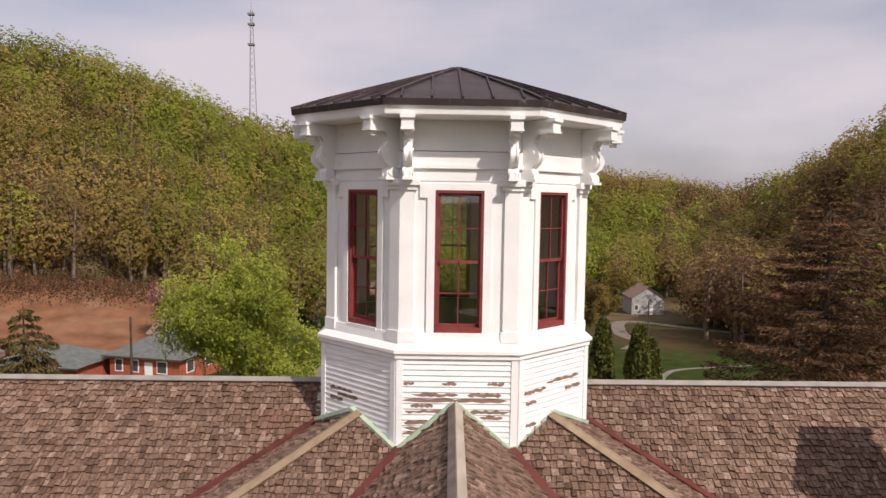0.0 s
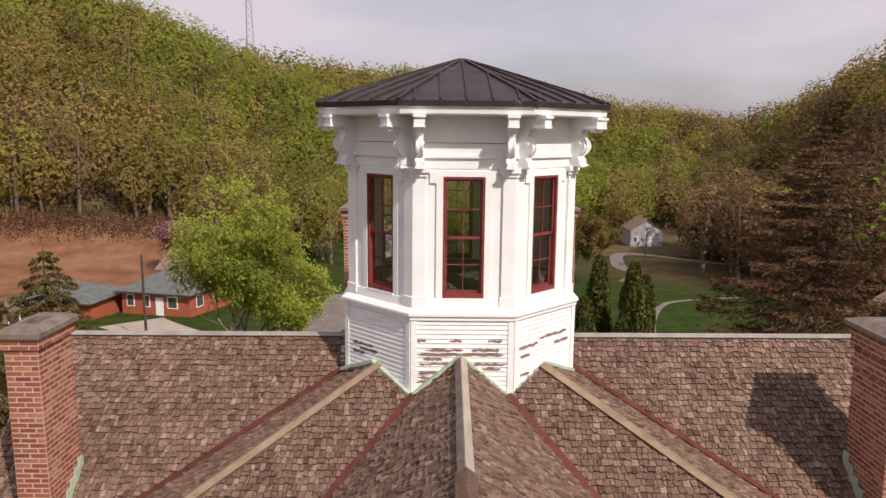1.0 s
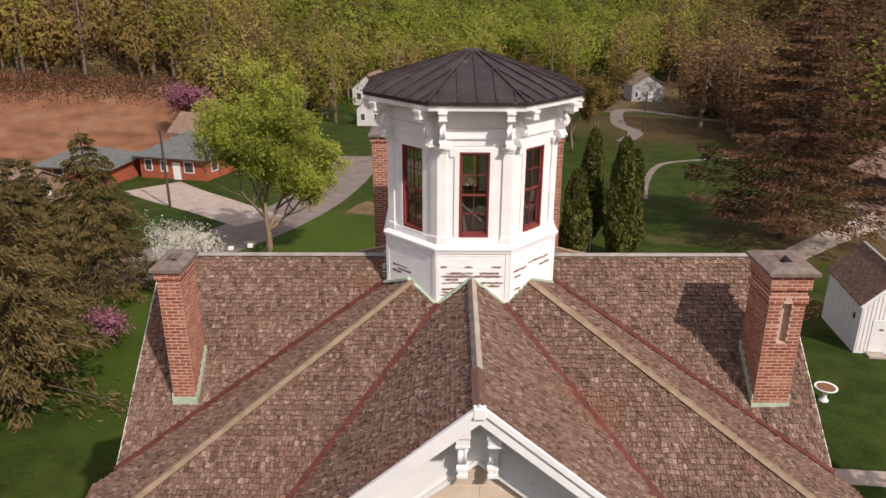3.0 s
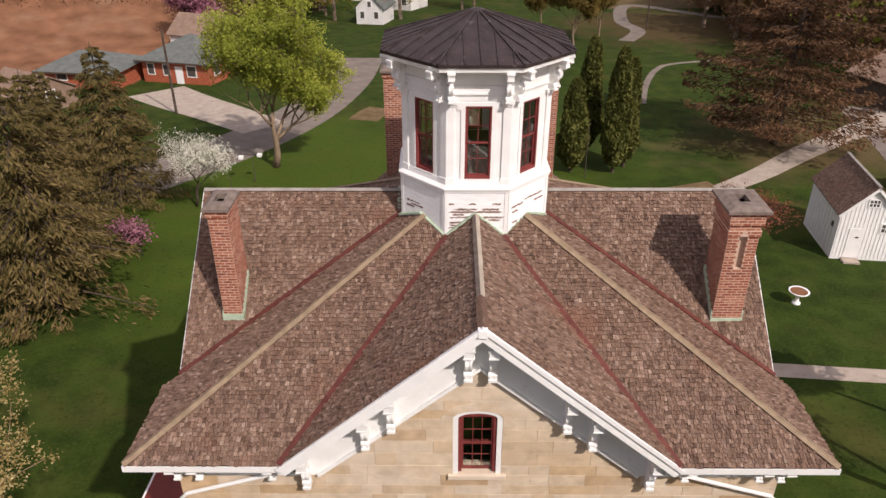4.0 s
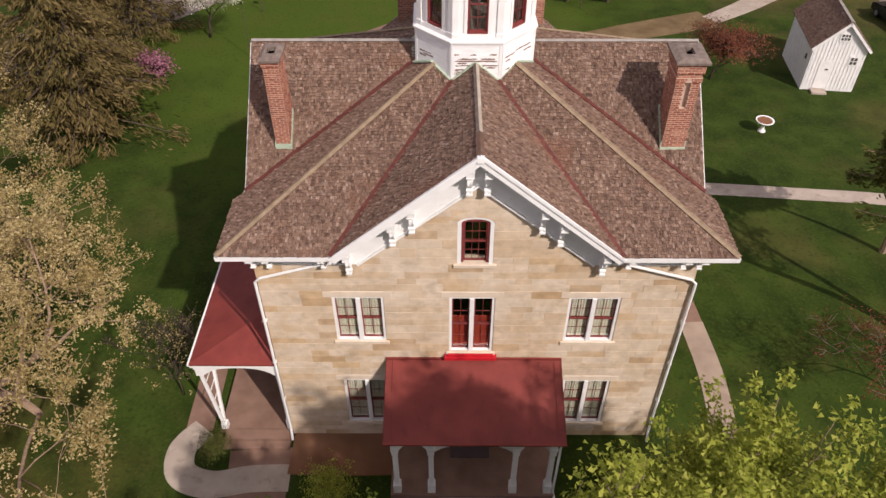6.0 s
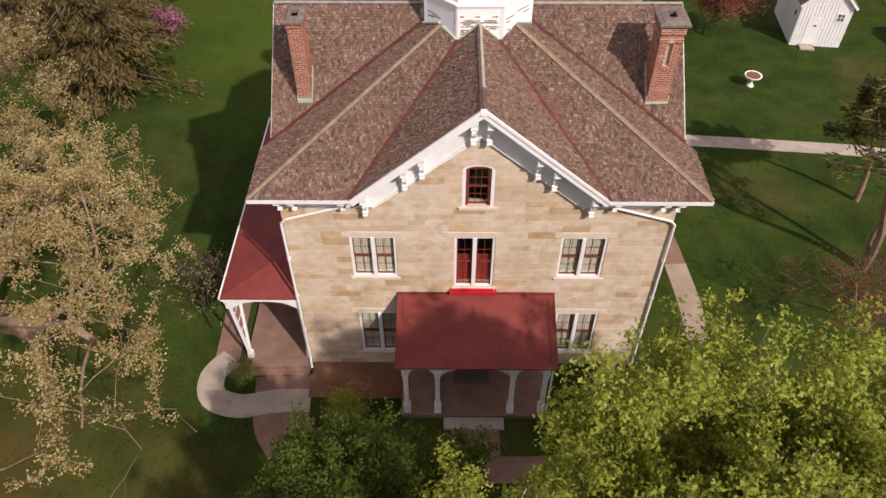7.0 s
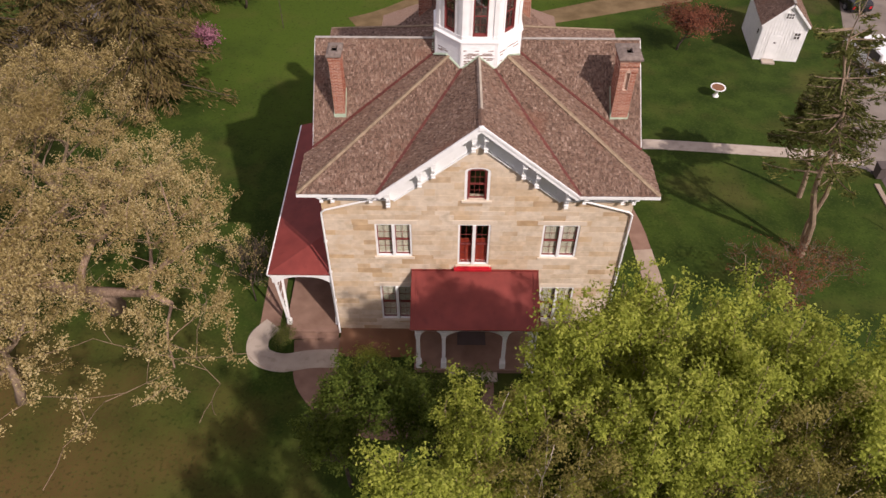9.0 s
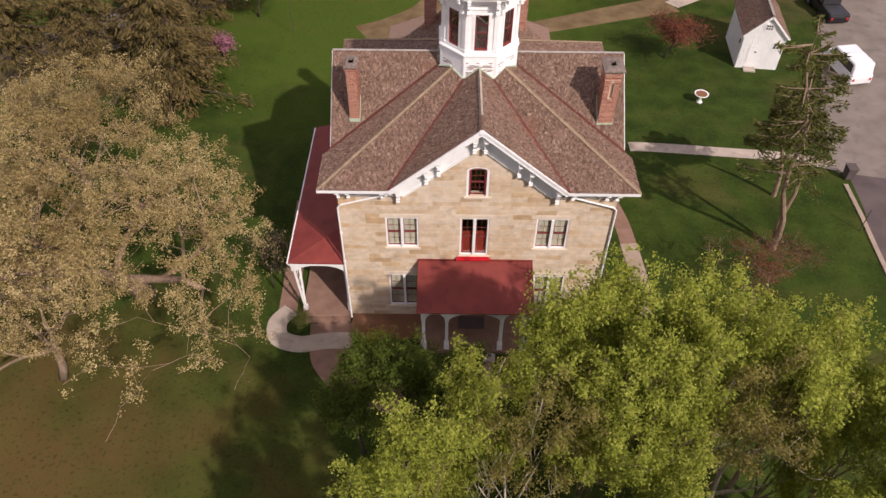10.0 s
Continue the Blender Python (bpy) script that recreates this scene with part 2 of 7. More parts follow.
# tired brown grass, its colour also lowered for dappled tree shade
tint_lawn(M_GRASS, (-24.0, -16.0, 0.0), 8.0, 19.0, (0.100, 0.060, 0.021))
# brighter green round the middle of the back lawn
tint_lawn(M_GRASS, (-8.0, 40.0, 0.0), 13.0, 25.0, (0.056, 0.090, 0.010))
tint_lawn(M_GRASS, (34.0, 52.0, 0.0), 5.0, 15.0, (0.135, 0.092, 0.046))
# dry brown meadow, darkened in colour for the shade lying on it
tint_lawn(M_GRASS, (38.0, 116.0, 0.0), 12.0, 24.0, (0.085, 0.050, 0.026))
M_CONCRETE = material("pale_concrete", (0.33, 0.275, 0.225), (0.43, 0.365, 0.30), 1.2, 0.9, bump=0.2)
M_TANWALK = material("tan_worn_concrete", (0.27, 0.205, 0.155), (0.36, 0.285, 0.22), 1.2, 0.9, bump=0.2)
M_PINKWALK = material("pinkish_brown_paving", (0.18, 0.105, 0.075), (0.25, 0.155, 0.115), 1.4, 0.9, bump=0.2)
M_ASPHALT = material("grey_weathered_asphalt", (0.155, 0.128, 0.105), (0.225, 0.19, 0.16), 0.6, 0.9, bump=0.3)
M_DARKASPHALT = material("dark_asphalt", (0.075, 0.058, 0.055), (0.115, 0.09, 0.085), 0.6, 0.9, bump=0.3)
weather(M_STONE, (0.68, 0.59, 0.48), 0.42, 0.50, 0.45, soft=0.2)
weather(M_STONE, (0.36, 0.285, 0.19), 1.3, 0.60, 0.45, stretch=(1, 1, 1.8))
weather(M_STONE, (0.30, 0.27, 0.21), 7.0, 0.66, 0.4)
weather(M_SHINGLE, (0.30, 0.24, 0.20), 6.0, 0.58, 0.4, soft=0.15)
weather(M_SHINGLE, (0.085, 0.055, 0.042), 0.55, 0.58, 0.4, soft=0.2)
weather(M_RED_ROOF, (0.29, 0.085, 0.07), 9.0, 0.66, 0.5)
weather(M_RED_ROOF, (0.12, 0.024, 0.02), 2.2, 0.60, 0.5)
weather(M_METAL_ROOF, (0.24, 0.215, 0.20), 5.0, 0.62, 0.35, stretch=(4, 4, 0.5), soft=0.1)
weather(M_GRASS, (0.085, 0.080, 0.020), 0.42, 0.52, 0.45, soft=0.25)
weather(M_GRASS, (0.054, 0.072, 0.013), 7.0, 0.52, 0.45)
weather(M_GRASS, (0.012, 0.022, 0.004), 5.0, 0.56, 0.5)
weather(M_CONCRETE, (0.23, 0.19, 0.15), 2.5, 0.55, 0.5)
weather(M_ASPHALT, (0.12, 0.105, 0.095), 0.9, 0.55, 0.5)
weather(M_SOIL, (0.30, 0.19, 0.12), 0.16, 0.52, 0.45, soft=0.2)
M_BARK = material("grey_brown_bark", (0.10, 0.072, 0.05), (0.21, 0.16, 0.12), 4.0, 0.95, bump=0.8, bump_scale=14, stretch=(3, 3, 0.6))
M_DEADBARK = material("bleached_bare_bark", (0.34, 0.28, 0.22), (0.50, 0.43, 0.35), 4.0, 0.95, bump=0.5, bump_scale=14, stretch=(3, 3, 0.6))
M_OAKBARK = material("warm_tan_oak_bark", (0.20, 0.13, 0.088), (0.36, 0.255, 0.18), 4.0, 0.95, bump=0.8, bump_scale=14, stretch=(3, 3, 0.6))
M_TANBARK = material("tan_bark", (0.16, 0.115, 0.075), (0.30, 0.22, 0.15), 4.0, 0.95, bump=0.6, bump_scale=14, stretch=(3, 3, 0.6))
M_DARKBARK = material("dark_bark", (0.05, 0.036, 0.028), (0.10, 0.075, 0.058), 4.0, 0.95, bump=0.6)
M_LEAF_BRIGHT = leaf_material("fresh_spring_leaves", [(0.215, 0.255, 0.037), (0.355, 0.395, 0.060), (0.48, 0.49, 0.105)], through_light=0.5)
M_LEAF_OLIVE = leaf_material("thin_olive_leaves", [(0.19, 0.165, 0.045), (0.29, 0.25, 0.07), (0.38, 0.33, 0.11)], through_light=0.45)
# green leaves with the grove's shade put into their colour
M_LEAF_SHADE = leaf_material("shade_darkened_leaves", [(0.055, 0.085, 0.012), (0.095, 0.13, 0.019), (0.14, 0.175, 0.028)], through_light=0.4)
M_LEAF_PALE = leaf_material("pale_bud_leaves", [(0.20, 0.145, 0.052), (0.37, 0.285, 0.115), (0.60, 0.49, 0.255)], through_light=0.35)
M_LEAF_SPRUCE = leaf_material("brownish_spruce_needles", [(0.078, 0.066, 0.020), (0.145, 0.110, 0.038), (0.22, 0.155, 0.066)], through_light=0.25)
M_LEAF_RUST = leaf_material("rusty_spruce_needles", [(0.075, 0.041, 0.021), (0.135, 0.073, 0.037), (0.215, 0.115, 0.06)], through_light=0.25)
M_LEAF_CEDAR = leaf_material("dark_cedar_foliage", [(0.055, 0.062, 0.013), (0.10, 0.108, 0.025), (0.155, 0.152, 0.042)], through_light=0.25)
M_LEAF_RED = leaf_material("red_barberry_foliage", [(0.10, 0.03, 0.018), (0.19, 0.065, 0.035), (0.27, 0.11, 0.06)])
M_LEAF_PINK = leaf_material("magenta_blossom", [(0.20, 0.075, 0.105), (0.31, 0.13, 0.175), (0.40, 0.19, 0.24)])
M_LEAF_WHITE = leaf_material("white_blossom", [(0.5, 0.5, 0.38), (0.72, 0.70, 0.6), (0.8, 0.78, 0.7)])
WOOD_TONES = [
    ("yellow_green_woodland", "yellow_green_buds", [(0.155, 0.175, 0.024), (0.230, 0.245, 0.036), (0.310, 0.305, 0.058)]),
    ("olive_woodland", "olive_buds", [(0.165, 0.148, 0.033), (0.245, 0.208, 0.050), (0.325, 0.265, 0.078)]),
    ("ochre_woodland", "ochre_buds", [(0.222, 0.160, 0.045), (0.315, 0.228, 0.068), (0.385, 0.280, 0.098)]),
    ("fresh_green_woodland", "fresh_green_woods", [(0.130, 0.176, 0.018), (0.195, 0.254, 0.029), (0.260, 0.312, 0.044)]),
    ("reddish_woodland", "reddish_buds", [(0.115, 0.066, 0.033), (0.165, 0.098, 0.051), (0.21, 0.130, 0.072)]),
]
M_WOODS = []
for tone in (0.76, 1.14):
    for wood, leaf, colours in WOOD_TONES:
        M_WOODS.append((wood, leaf_material(leaf, [tuple(v * tone for v in c) for c in colours], through_light=0.5, spread_=0.16)))


# ---- building blocks ----
def origin(ob):
    v = Vector((0, 0, 0))
    while ob:
        v = v + ob.location
        ob = ob.parent
    return v


def thing(name, at, label, category, group="", kind=""):
    """An Empty at the base of a thing, which its parts hang under."""
    ob = new(name)
    ob.empty_display_size = 0.2
    ob.location = at
    return tagged(ob, label, category, group, kind)


def part(name, shape, mat, parent=None, label="", smooth=False):
    """One mesh object out of a bmesh or mesh in world coordinates, under its thing or part."""
    if isinstance(shape, bmesh.types.BMesh):
        me = bpy.data.meshes.new(name)
        shape.normal_update()
        shape.to_mesh(me)
        shape.free()
    else:
        me = shape
    if mat and not me.materials:
        me.materials.append(mat)
    if smooth:
        me.polygons.foreach_set("use_smooth", [True] * len(me.polygons))
    ob = new(name, me)
    if parent:
        ob.parent = parent
        ob.location = -origin(parent)
    return tagged(ob, label)


def quads_mesh(name, verts, faces):
    """verts (n, 3) and faces (m, 4) as numpy arrays into a mesh."""
    me = bpy.data.meshes.new(name)
    k = faces.shape[1]
    me.vertices.add(len(verts))
    me.vertices.foreach_set("co", np.ascontiguousarray(verts, dtype=np.float32).ravel())
    me.loops.add(faces.size)
    me.loops.foreach_set("vertex_index", np.ascontiguousarray(faces, dtype=np.int32).ravel())
    me.polygons.add(len(faces))
    me.polygons.foreach_set("loop_start", np.arange(0, faces.size, k, dtype=np.int32))
    me.update(calc_edges=True)
    return me


def box(bm, x0, y0, z0, x1, y1, z1, m=None):
    vs = [bm.verts.new((x, y, z)) for x in (x0, x1) for y in (y0, y1) for z in (z0, z1)]
    for f in ((0, 1, 3, 2), (4, 6, 7, 5), (0, 4, 5, 1), (2, 3, 7, 6), (0, 2, 6, 4), (1, 5, 7, 3)):
        bm.faces.new([vs[i] for i in f])
    if m is not None:
        for v in vs:
            v.co = m @ v.co
    return vs


def box_bm(*a, m=None, bevel=0.0):
    bm = bmesh.new()
    box(bm, *a, m=m)
    if bevel:
        bmesh.ops.bevel(bm, geom=bm.edges[:], offset=bevel, segments=1, affect="EDGES")
    return bm


def prism(bm, pts, depth, m):
    """A polygon in the local xz plane, pushed out along local y by depth, at the pose m."""
    a = [bm.verts.new(m @ Vector((x, 0, z))) for x, z in pts]
    b = [bm.verts.new(m @ Vector((x, depth, z))) for x, z in pts]
    bm.faces.new(a)
    bm.faces.new(b[::-1])
    for i in range(len(pts)):
        j = (i + 1) % len(pts)
        bm.faces.new((a[j], a[i], b[i], b[j]))


def slab(pts, thick):
    """A polygon of 3D points with a thickness downwards."""
    bm = bmesh.new()
    a = [bm.verts.new(p) for p in pts]
    b = [bm.verts.new((p[0], p[1], p[2] - thick)) for p in pts]
    bm.faces.new(a)
    bm.faces.new(b[::-1])
    for i in range(len(pts)):
        j = (i + 1) % len(pts)
        bm.faces.new((a[j], a[i], b[i], b[j]))
    bmesh.ops.recalc_face_normals(bm, faces=bm.faces[:])
    return bm


def beam(bm, a, b, width, height, up=(0, 0, 1)):
    """A bar of rectangular section from a to b, its top face on the line."""
    a, b = Vector(a), Vector(b)
    d = (b - a).normalized()
    side = d.cross(Vector(up)).normalized()
    u = side.cross(d).normalized()
    vs = []
    for p in (a, b):
        for s, h in ((-1, 0), (1, 0), (1, -1), (-1, -1)):
            vs.append(bm.verts.new(p + side * (s * width / 2) + u * (h * height)))
    for f in ((0, 1, 2, 3), (7, 6, 5, 4), (0, 4, 5, 1), (1, 5, 6, 2), (2, 6, 7, 3), (3, 7, 4, 0)):
        bm.faces.new([vs[i] for i in f])


def tube(bm, pts, radii, sides=6):
    """A tapered tube along points."""
    rings = []
    for i, p in enumerate(pts):
        p = Vector(p)
        d = (Vector(pts[min(i + 1, len(pts) - 1)]) - Vector(pts[max(i - 1, 0)])).normalized()
        s = d.cross(Vector((0.31, 0.95, 0.07))).normalized()
        u = s.cross(d)
        rings.append([bm.verts.new(p + (s * math.cos(2 * math.pi * k / sides) + u * math.sin(2 * math.pi * k / sides)) * radii[i]) for k in range(sides)])
    for r0, r1 in zip(rings, rings[1:]):
        for k in range(sides):
            bm.faces.new((r0[k], r0[(k + 1) % sides], r1[(k + 1) % sides], r1[k]))
    bm.faces.new(rings[-1])
    bm.faces.new(rings[0][::-1])


def lathe(bm, profile, at, sides=16):
    """A turned shape from (radius, height) pairs."""
    rings = [[bm.verts.new((at[0] + r * math.cos(2 * math.pi * k / sides), at[1] + r * math.sin(2 * math.pi * k / sides), at[2] + z)) for k in range(sides)] for r, z in profile]
    for r0, r1 in zip(rings, rings[1:]):
        for k in range(sides):
            bm.faces.new((r0[k], r0[(k + 1) % sides], r1[(k + 1) % sides], r1[k]))
    bm.faces.new(rings[-1])
    bm.faces.new(rings[0][::-1])


# ---- the lie of the land ----
AZ = np.radians([-180, -70, -45, -31, -24, -20, -14, -6, 0, 6, 12, 17, 20, 24, 27, 31, 45, 70, 180])
RISE = np.array([10, 40, 58, 56, 51, 47, 41, 42, 44, 36, 27, 22, 19, 22, 31, 39, 47, 42, 10], float)
FOOT = np.array([150, 120, 104, 100, 100, 104, 125, 185, 235, 240, 240, 230, 200, 150, 112, 105, 105, 120, 150], float)
CREST = np.array([320, 260, 240, 238, 245, 250, 290, 400, 450, 450, 440, 460, 470, 360, 260, 235, 230, 260, 320], float)


def land(x, y):
    """The ground's height, for numbers or arrays."""
    x, y = np.asarray(x, float), np.asarray(y, float)
    d, az = np.hypot(x, y + 5), np.arctan2(x, y + 5)
    rise, foot, crest = np.interp(az, AZ, RISE), np.interp(az, AZ, FOOT), np.interp(az, AZ, CREST)
    s = np.clip((d - foot) / (crest - foot), 0, 1)
    base = -0.45 - 0.05 * np.clip(y - 9, 0, 150)
    return base + rise * (0.35 * s + 0.65 * s * s * (3 - 2 * s)) + 1.5 * s * np.sin(x * 0.05) * np.sin(y * 0.043)


def ground_at(x, y):
    return float(land(x, y))


def spread(lo, hi, fine, step):
    """Grid lines: even near the middle, then ever wider."""
    v = list(np.arange(-fine, fine + 0.1, step))
    w, up = step, fine
    while up < hi:
        w *= 1.13
        up += w
        v.append(up)
        v.insert(0, -up)
    return np.array(v)


gx = spread(-1800, 1800, 150, 3.0)
gy = spread(-1800, 1800, 150, 3.0)
GX, GY = np.meshgrid(gx, gy, indexing="ij")
GZ = land(GX, GY)
idx = np.arange(GX.size).reshape(GX.shape)
gf = np.stack([idx[:-1, :-1], idx[1:, :-1], idx[1:, 1:], idx[:-1, 1:]], -1).reshape(-1, 4)
gm = quads_mesh("ground", np.stack([GX, GY, GZ], -1).reshape(-1, 3), gf)
for m in (M_GRASS, M_FLOOR, M_SOIL):
    gm.materials.append(m)
cx, cy = GX.reshape(-1)[gf].mean(1), GY.reshape(-1)[gf].mean(1)
cd, ca = np.hypot(cx, cy + 5), np.degrees(np.arctan2(cx, cy + 5))
cfoot = np.interp(np.radians(ca), AZ, FOOT)
which = np.zeros(len(gf), int)
which[cd > cfoot + 4] = 1
which[(ca < -19) & (ca > -50) & (cd > cfoot - 10) & (cd < cfoot + 33)] = 2
which[(cx > 26) & (cx < 75) & (cy >= 135) & (cy < 185)] = 1
gm.polygons.foreach_set("material_index", which.astype(np.int32))
gm.polygons.foreach_set("use_smooth", [True] * len(gf))
ground = tagged(new("ground", gm), "green lawn and wooded valley ground rising to hills", "ground", kind="structure")


def strip(name, pts, width, mat, label, category, lift=0.012):
    """A draped ribbon of paving along plan points, a real slab with edges."""
    P = [Vector((x, y, 0)) for x, y in pts]
    dense = []
    for i in range(len(P) - 1):
        p0, p1, p2, p3 = P[max(i - 1, 0)], P[i], P[i + 1], P[min(i + 2, len(P) - 1)]
        for k in range(8):
            t = k / 8
            dense.append(0.5 * ((2 * p1) + (p2 - p0) * t + (2 * p0 - 5 * p1 + 4 * p2 - p3) * t * t + (3 * p1 - p0 - 3 * p2 + p3) * t ** 3))
    dense.append(P[-1])
    bm, rows = bmesh.new(), []
    for i, p in enumerate(dense):
        d = (dense[min(i + 1, len(dense) - 1)] - dense[max(i - 1, 0)]).normalized()
        s = Vector((d.y, -d.x, 0))
        w = width if not isinstance(width, tuple) else width[0] + (width[1] - width[0]) * i / (len(dense) - 1)
        row = []
        for a, h in ((-0.5, -0.15), (-0.5, lift), (0, lift), (0.5, lift), (0.5, -0.15)):
            q = p + s * (a * w)
            row.append(bm.verts.new((q.x, q.y, ground_at(q.x, q.y) + h)))
        rows.append(row)
    for r0, r1 in zip(rows, rows[1:]):
        for k in range(4):
            bm.faces.new((r0[k], r0[k + 1], r1[k + 1], r1[k]))
    ob = part(name, bm, mat)
    return tagged(ob, label, category, kind="structure")


# ---- the stone house ----
CY = 6.3            # the house's middle, front to back
EZ, RZ, SRZ = 10.0, 13.66, 13.52   # eaves, front and rear ridges, side ridges
BZ = 13.73          # peak of the gable trim
WY, WX = 0.13, 7.05    # front wall's face, side walls' faces
RNG = random.Random(7)
house = thing("stone_house", (0, CY, -0.45), "two-storey tan limestone house with cedar shingle roof", "house")

# windows: middle x, sill z, head z, width
PAIRS_UP = [(-3.86, 5.33, 7.5, 1.72), (4.0, 5.33, 7.5, 1.72)]
DOOR_UP = (-0.06, 4.75, 7.5, 1.52)
PAIRS_LOW = [(-3.86, 0.45, 3.1, 1.72), (4.28, 0.45, 3.1, 1.72)]
GABLE_WIN = (-0.02, 9.05, 10.95, 1.12)
OPENINGS = [(c - w / 2, a, c + w / 2, b) for c, a, b, w in PAIRS_UP + [DOOR_UP] + PAIRS_LOW + [GABLE_WIN]] + [(-0.95, -0.2, 0.95, 2.4)]


def gable_half(z):
    """Half the front wall's width at height z."""
    return WX if z < 9.6 else max(0.0, (13.35 - z) / 0.855)


def clear_spans(z0, z1, x0, x1):
    """The stretches of a course that no opening takes."""
    spans = [(x0, x1)]
    for a, b, c, d in OPENINGS:
        if b < z1 - 0.03 and d > z0 + 0.03:
            nxt = []
            for s, e in spans:
                if c <= s or a >= e:
                    nxt.append((s, e))
                else:
                    if a > s:
                        nxt.append((s, a))
                    if c < e:
                        nxt.append((c, e))
            spans = nxt
    return [(s, e) for s, e in spans if e - s > 0.03]


# the front wall's core, in bands that leave the openings free
cuts = sorted({-0.6, 9.6, *[b for _, b, _, _ in OPENINGS], *[d for _, _, _, d in OPENINGS]})
bm = bmesh.new()
for z0, z1 in zip(cuts, cuts[1:]):
    if z1 <= 9.6:
        for s, e in clear_spans(z0, z1, -WX, WX):
            box(bm, s, WY + 0.012, z0, e, WY + 0.45, z1)
for s, e in ((-WX, GABLE_WIN[0] - 0.56), (GABLE_WIN[0] + 0.56, WX)):
    if s < -5:
        pts = [(-4.386, 9.6), (e, 9.6), (e, 10.95), (-gable_half(10.95), 10.95)]
    else:
        pts = [(s, 9.6), (4.386, 9.6), (gable_half(10.95), 10.95), (s, 10.95)]
    prism(bm, pts, 0.438, pose(0, WY + 0.012, 0))
prism(bm, [(-gable_half(10.95), 10.95), (gable_half(10.95), 10.95), (0, 13.35)], 0.438, pose(0, WY + 0.012, 0))
bmesh.ops.recalc_face_normals(bm, faces=bm.faces[:])
wall_front = part("wall", bm, M_JOINT, house, "coursed tan limestone wall with pale mortar")
bm = bmesh.new()
for sx in (-1, 1):
    box(bm, sx * WX, WY + 0.45, -0.6, sx * (WX - 0.45), 2 * CY - WY, 9.7)
    prism(bm, [(2.4, 9.7), (2 * CY - 2.4, 9.7), (CY, 13.1)], 0.4, Matrix.Translation((sx * WX if sx > 0 else -WX + 0.4, 0, 0)) @ pose(0, 0, 0, 0, 0, 90))
box(bm, -WX + 0.45, 2 * CY - WY - 0.45, -0.6, WX - 0.45, 2 * CY - WY, 9.7)
prism(bm, [(-4.3, 9.7), (4.3, 9.7), (0, 13.2)], 0.4, pose(0, 2 * CY - WY - 0.4, 0))
bmesh.ops.recalc_face_normals(bm, faces=bm.faces[:])
part("wall", bm, M_STONE, house, "tan limestone side and rear walls")
# added floors and cross wall, room darkness painted into their colour
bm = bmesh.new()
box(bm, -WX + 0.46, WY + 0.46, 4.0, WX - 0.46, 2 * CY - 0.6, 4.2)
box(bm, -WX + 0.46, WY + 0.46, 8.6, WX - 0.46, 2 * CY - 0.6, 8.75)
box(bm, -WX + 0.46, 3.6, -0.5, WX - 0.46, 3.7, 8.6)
part("dark_interior", bm, M_DARKROOM, house, "floors and cross wall coloured dark so rooms look unlit")


def stone_shape(x0, x1, z0, z1, proud):
    """A block with chamfered arrises."""
    c, g = 0.003, 0.002
    x0, x1, z0, z1 = x0 + g, x1 - g, z0 + g, z1 - g
    back, rim, face = WY + 0.02, WY + 0.006 - proud, WY - proud
    v = [(x, y, z) for y, i in ((back, 0), (rim, 0), (face, c)) for x, z in ((x0 + i, z0 + i), (x1 - i, z0 + i), (x1 - i, z1 - i), (x0 + i, z1 - i))]
    f = [(8, 9, 10, 11)]
    for r in (0, 4):
        for k in range(4):
            f.append((r + k, r + (k + 1) % 4, r + 4 + (k + 1) % 4, r + 4 + k))
    return v, f


STONES = []
z = -0.45
while z < 13.2:
    h = RNG.choice((0.26, 0.30, 0.32, 0.34, 0.38))
    z1 = z + h
    half = gable_half(z1 if z >= 9.5 else z)
    if half > 0.25:
        for s, e in clear_spans(z, z1, -half, half):
            x = s
            while x < e - 0.01:
                w = RNG.uniform(0.4, 1.35)
                if e - (x + w) < 0.28:
                    w = e - x
                STONES.append((x, x + w, z, z1, RNG.uniform(-0.003, 0.005)))
                x += w
    z = z1


# ---- roof planes ----
P1, P2, HH = (0.73, 4.39, 13.054), (1.907, 5.805, 13.107), (1.35, 4.95, 13.397)
PLANES = {
    "front_gable": [(0, -0.6, RZ), (4.41, -0.6, EZ), P1, (0, 4.52, RZ)],
    "corner_front": [(4.41, -0.6, EZ), (7.87, -0.6, EZ), HH, P1],
    "corner_side": [(7.87, -0.6, EZ), (7.87, 2.1, EZ), (7.5, 2.317, 10.193), P2, (1.907, 5.51, 13.107), HH],
    "side_gable": [(7.5, 2.318, 10.195), (7.5, CY, SRZ), (1.907, CY, SRZ), P2],
}
UPHILL = {"front_gable": (-1, 0), "corner_front": (0, 1), "corner_side": (-1, 0), "side_gable": (0, 1)}
SLOPE = {"front_gable": 0.8299, "corner_front": 0.612, "corner_side": 0.521, "side_gable": 0.835}


def mirrored(pts, sx, back):
    return [(sx * x, 2 * CY - y if back else y, z) for x, y, z in pts]


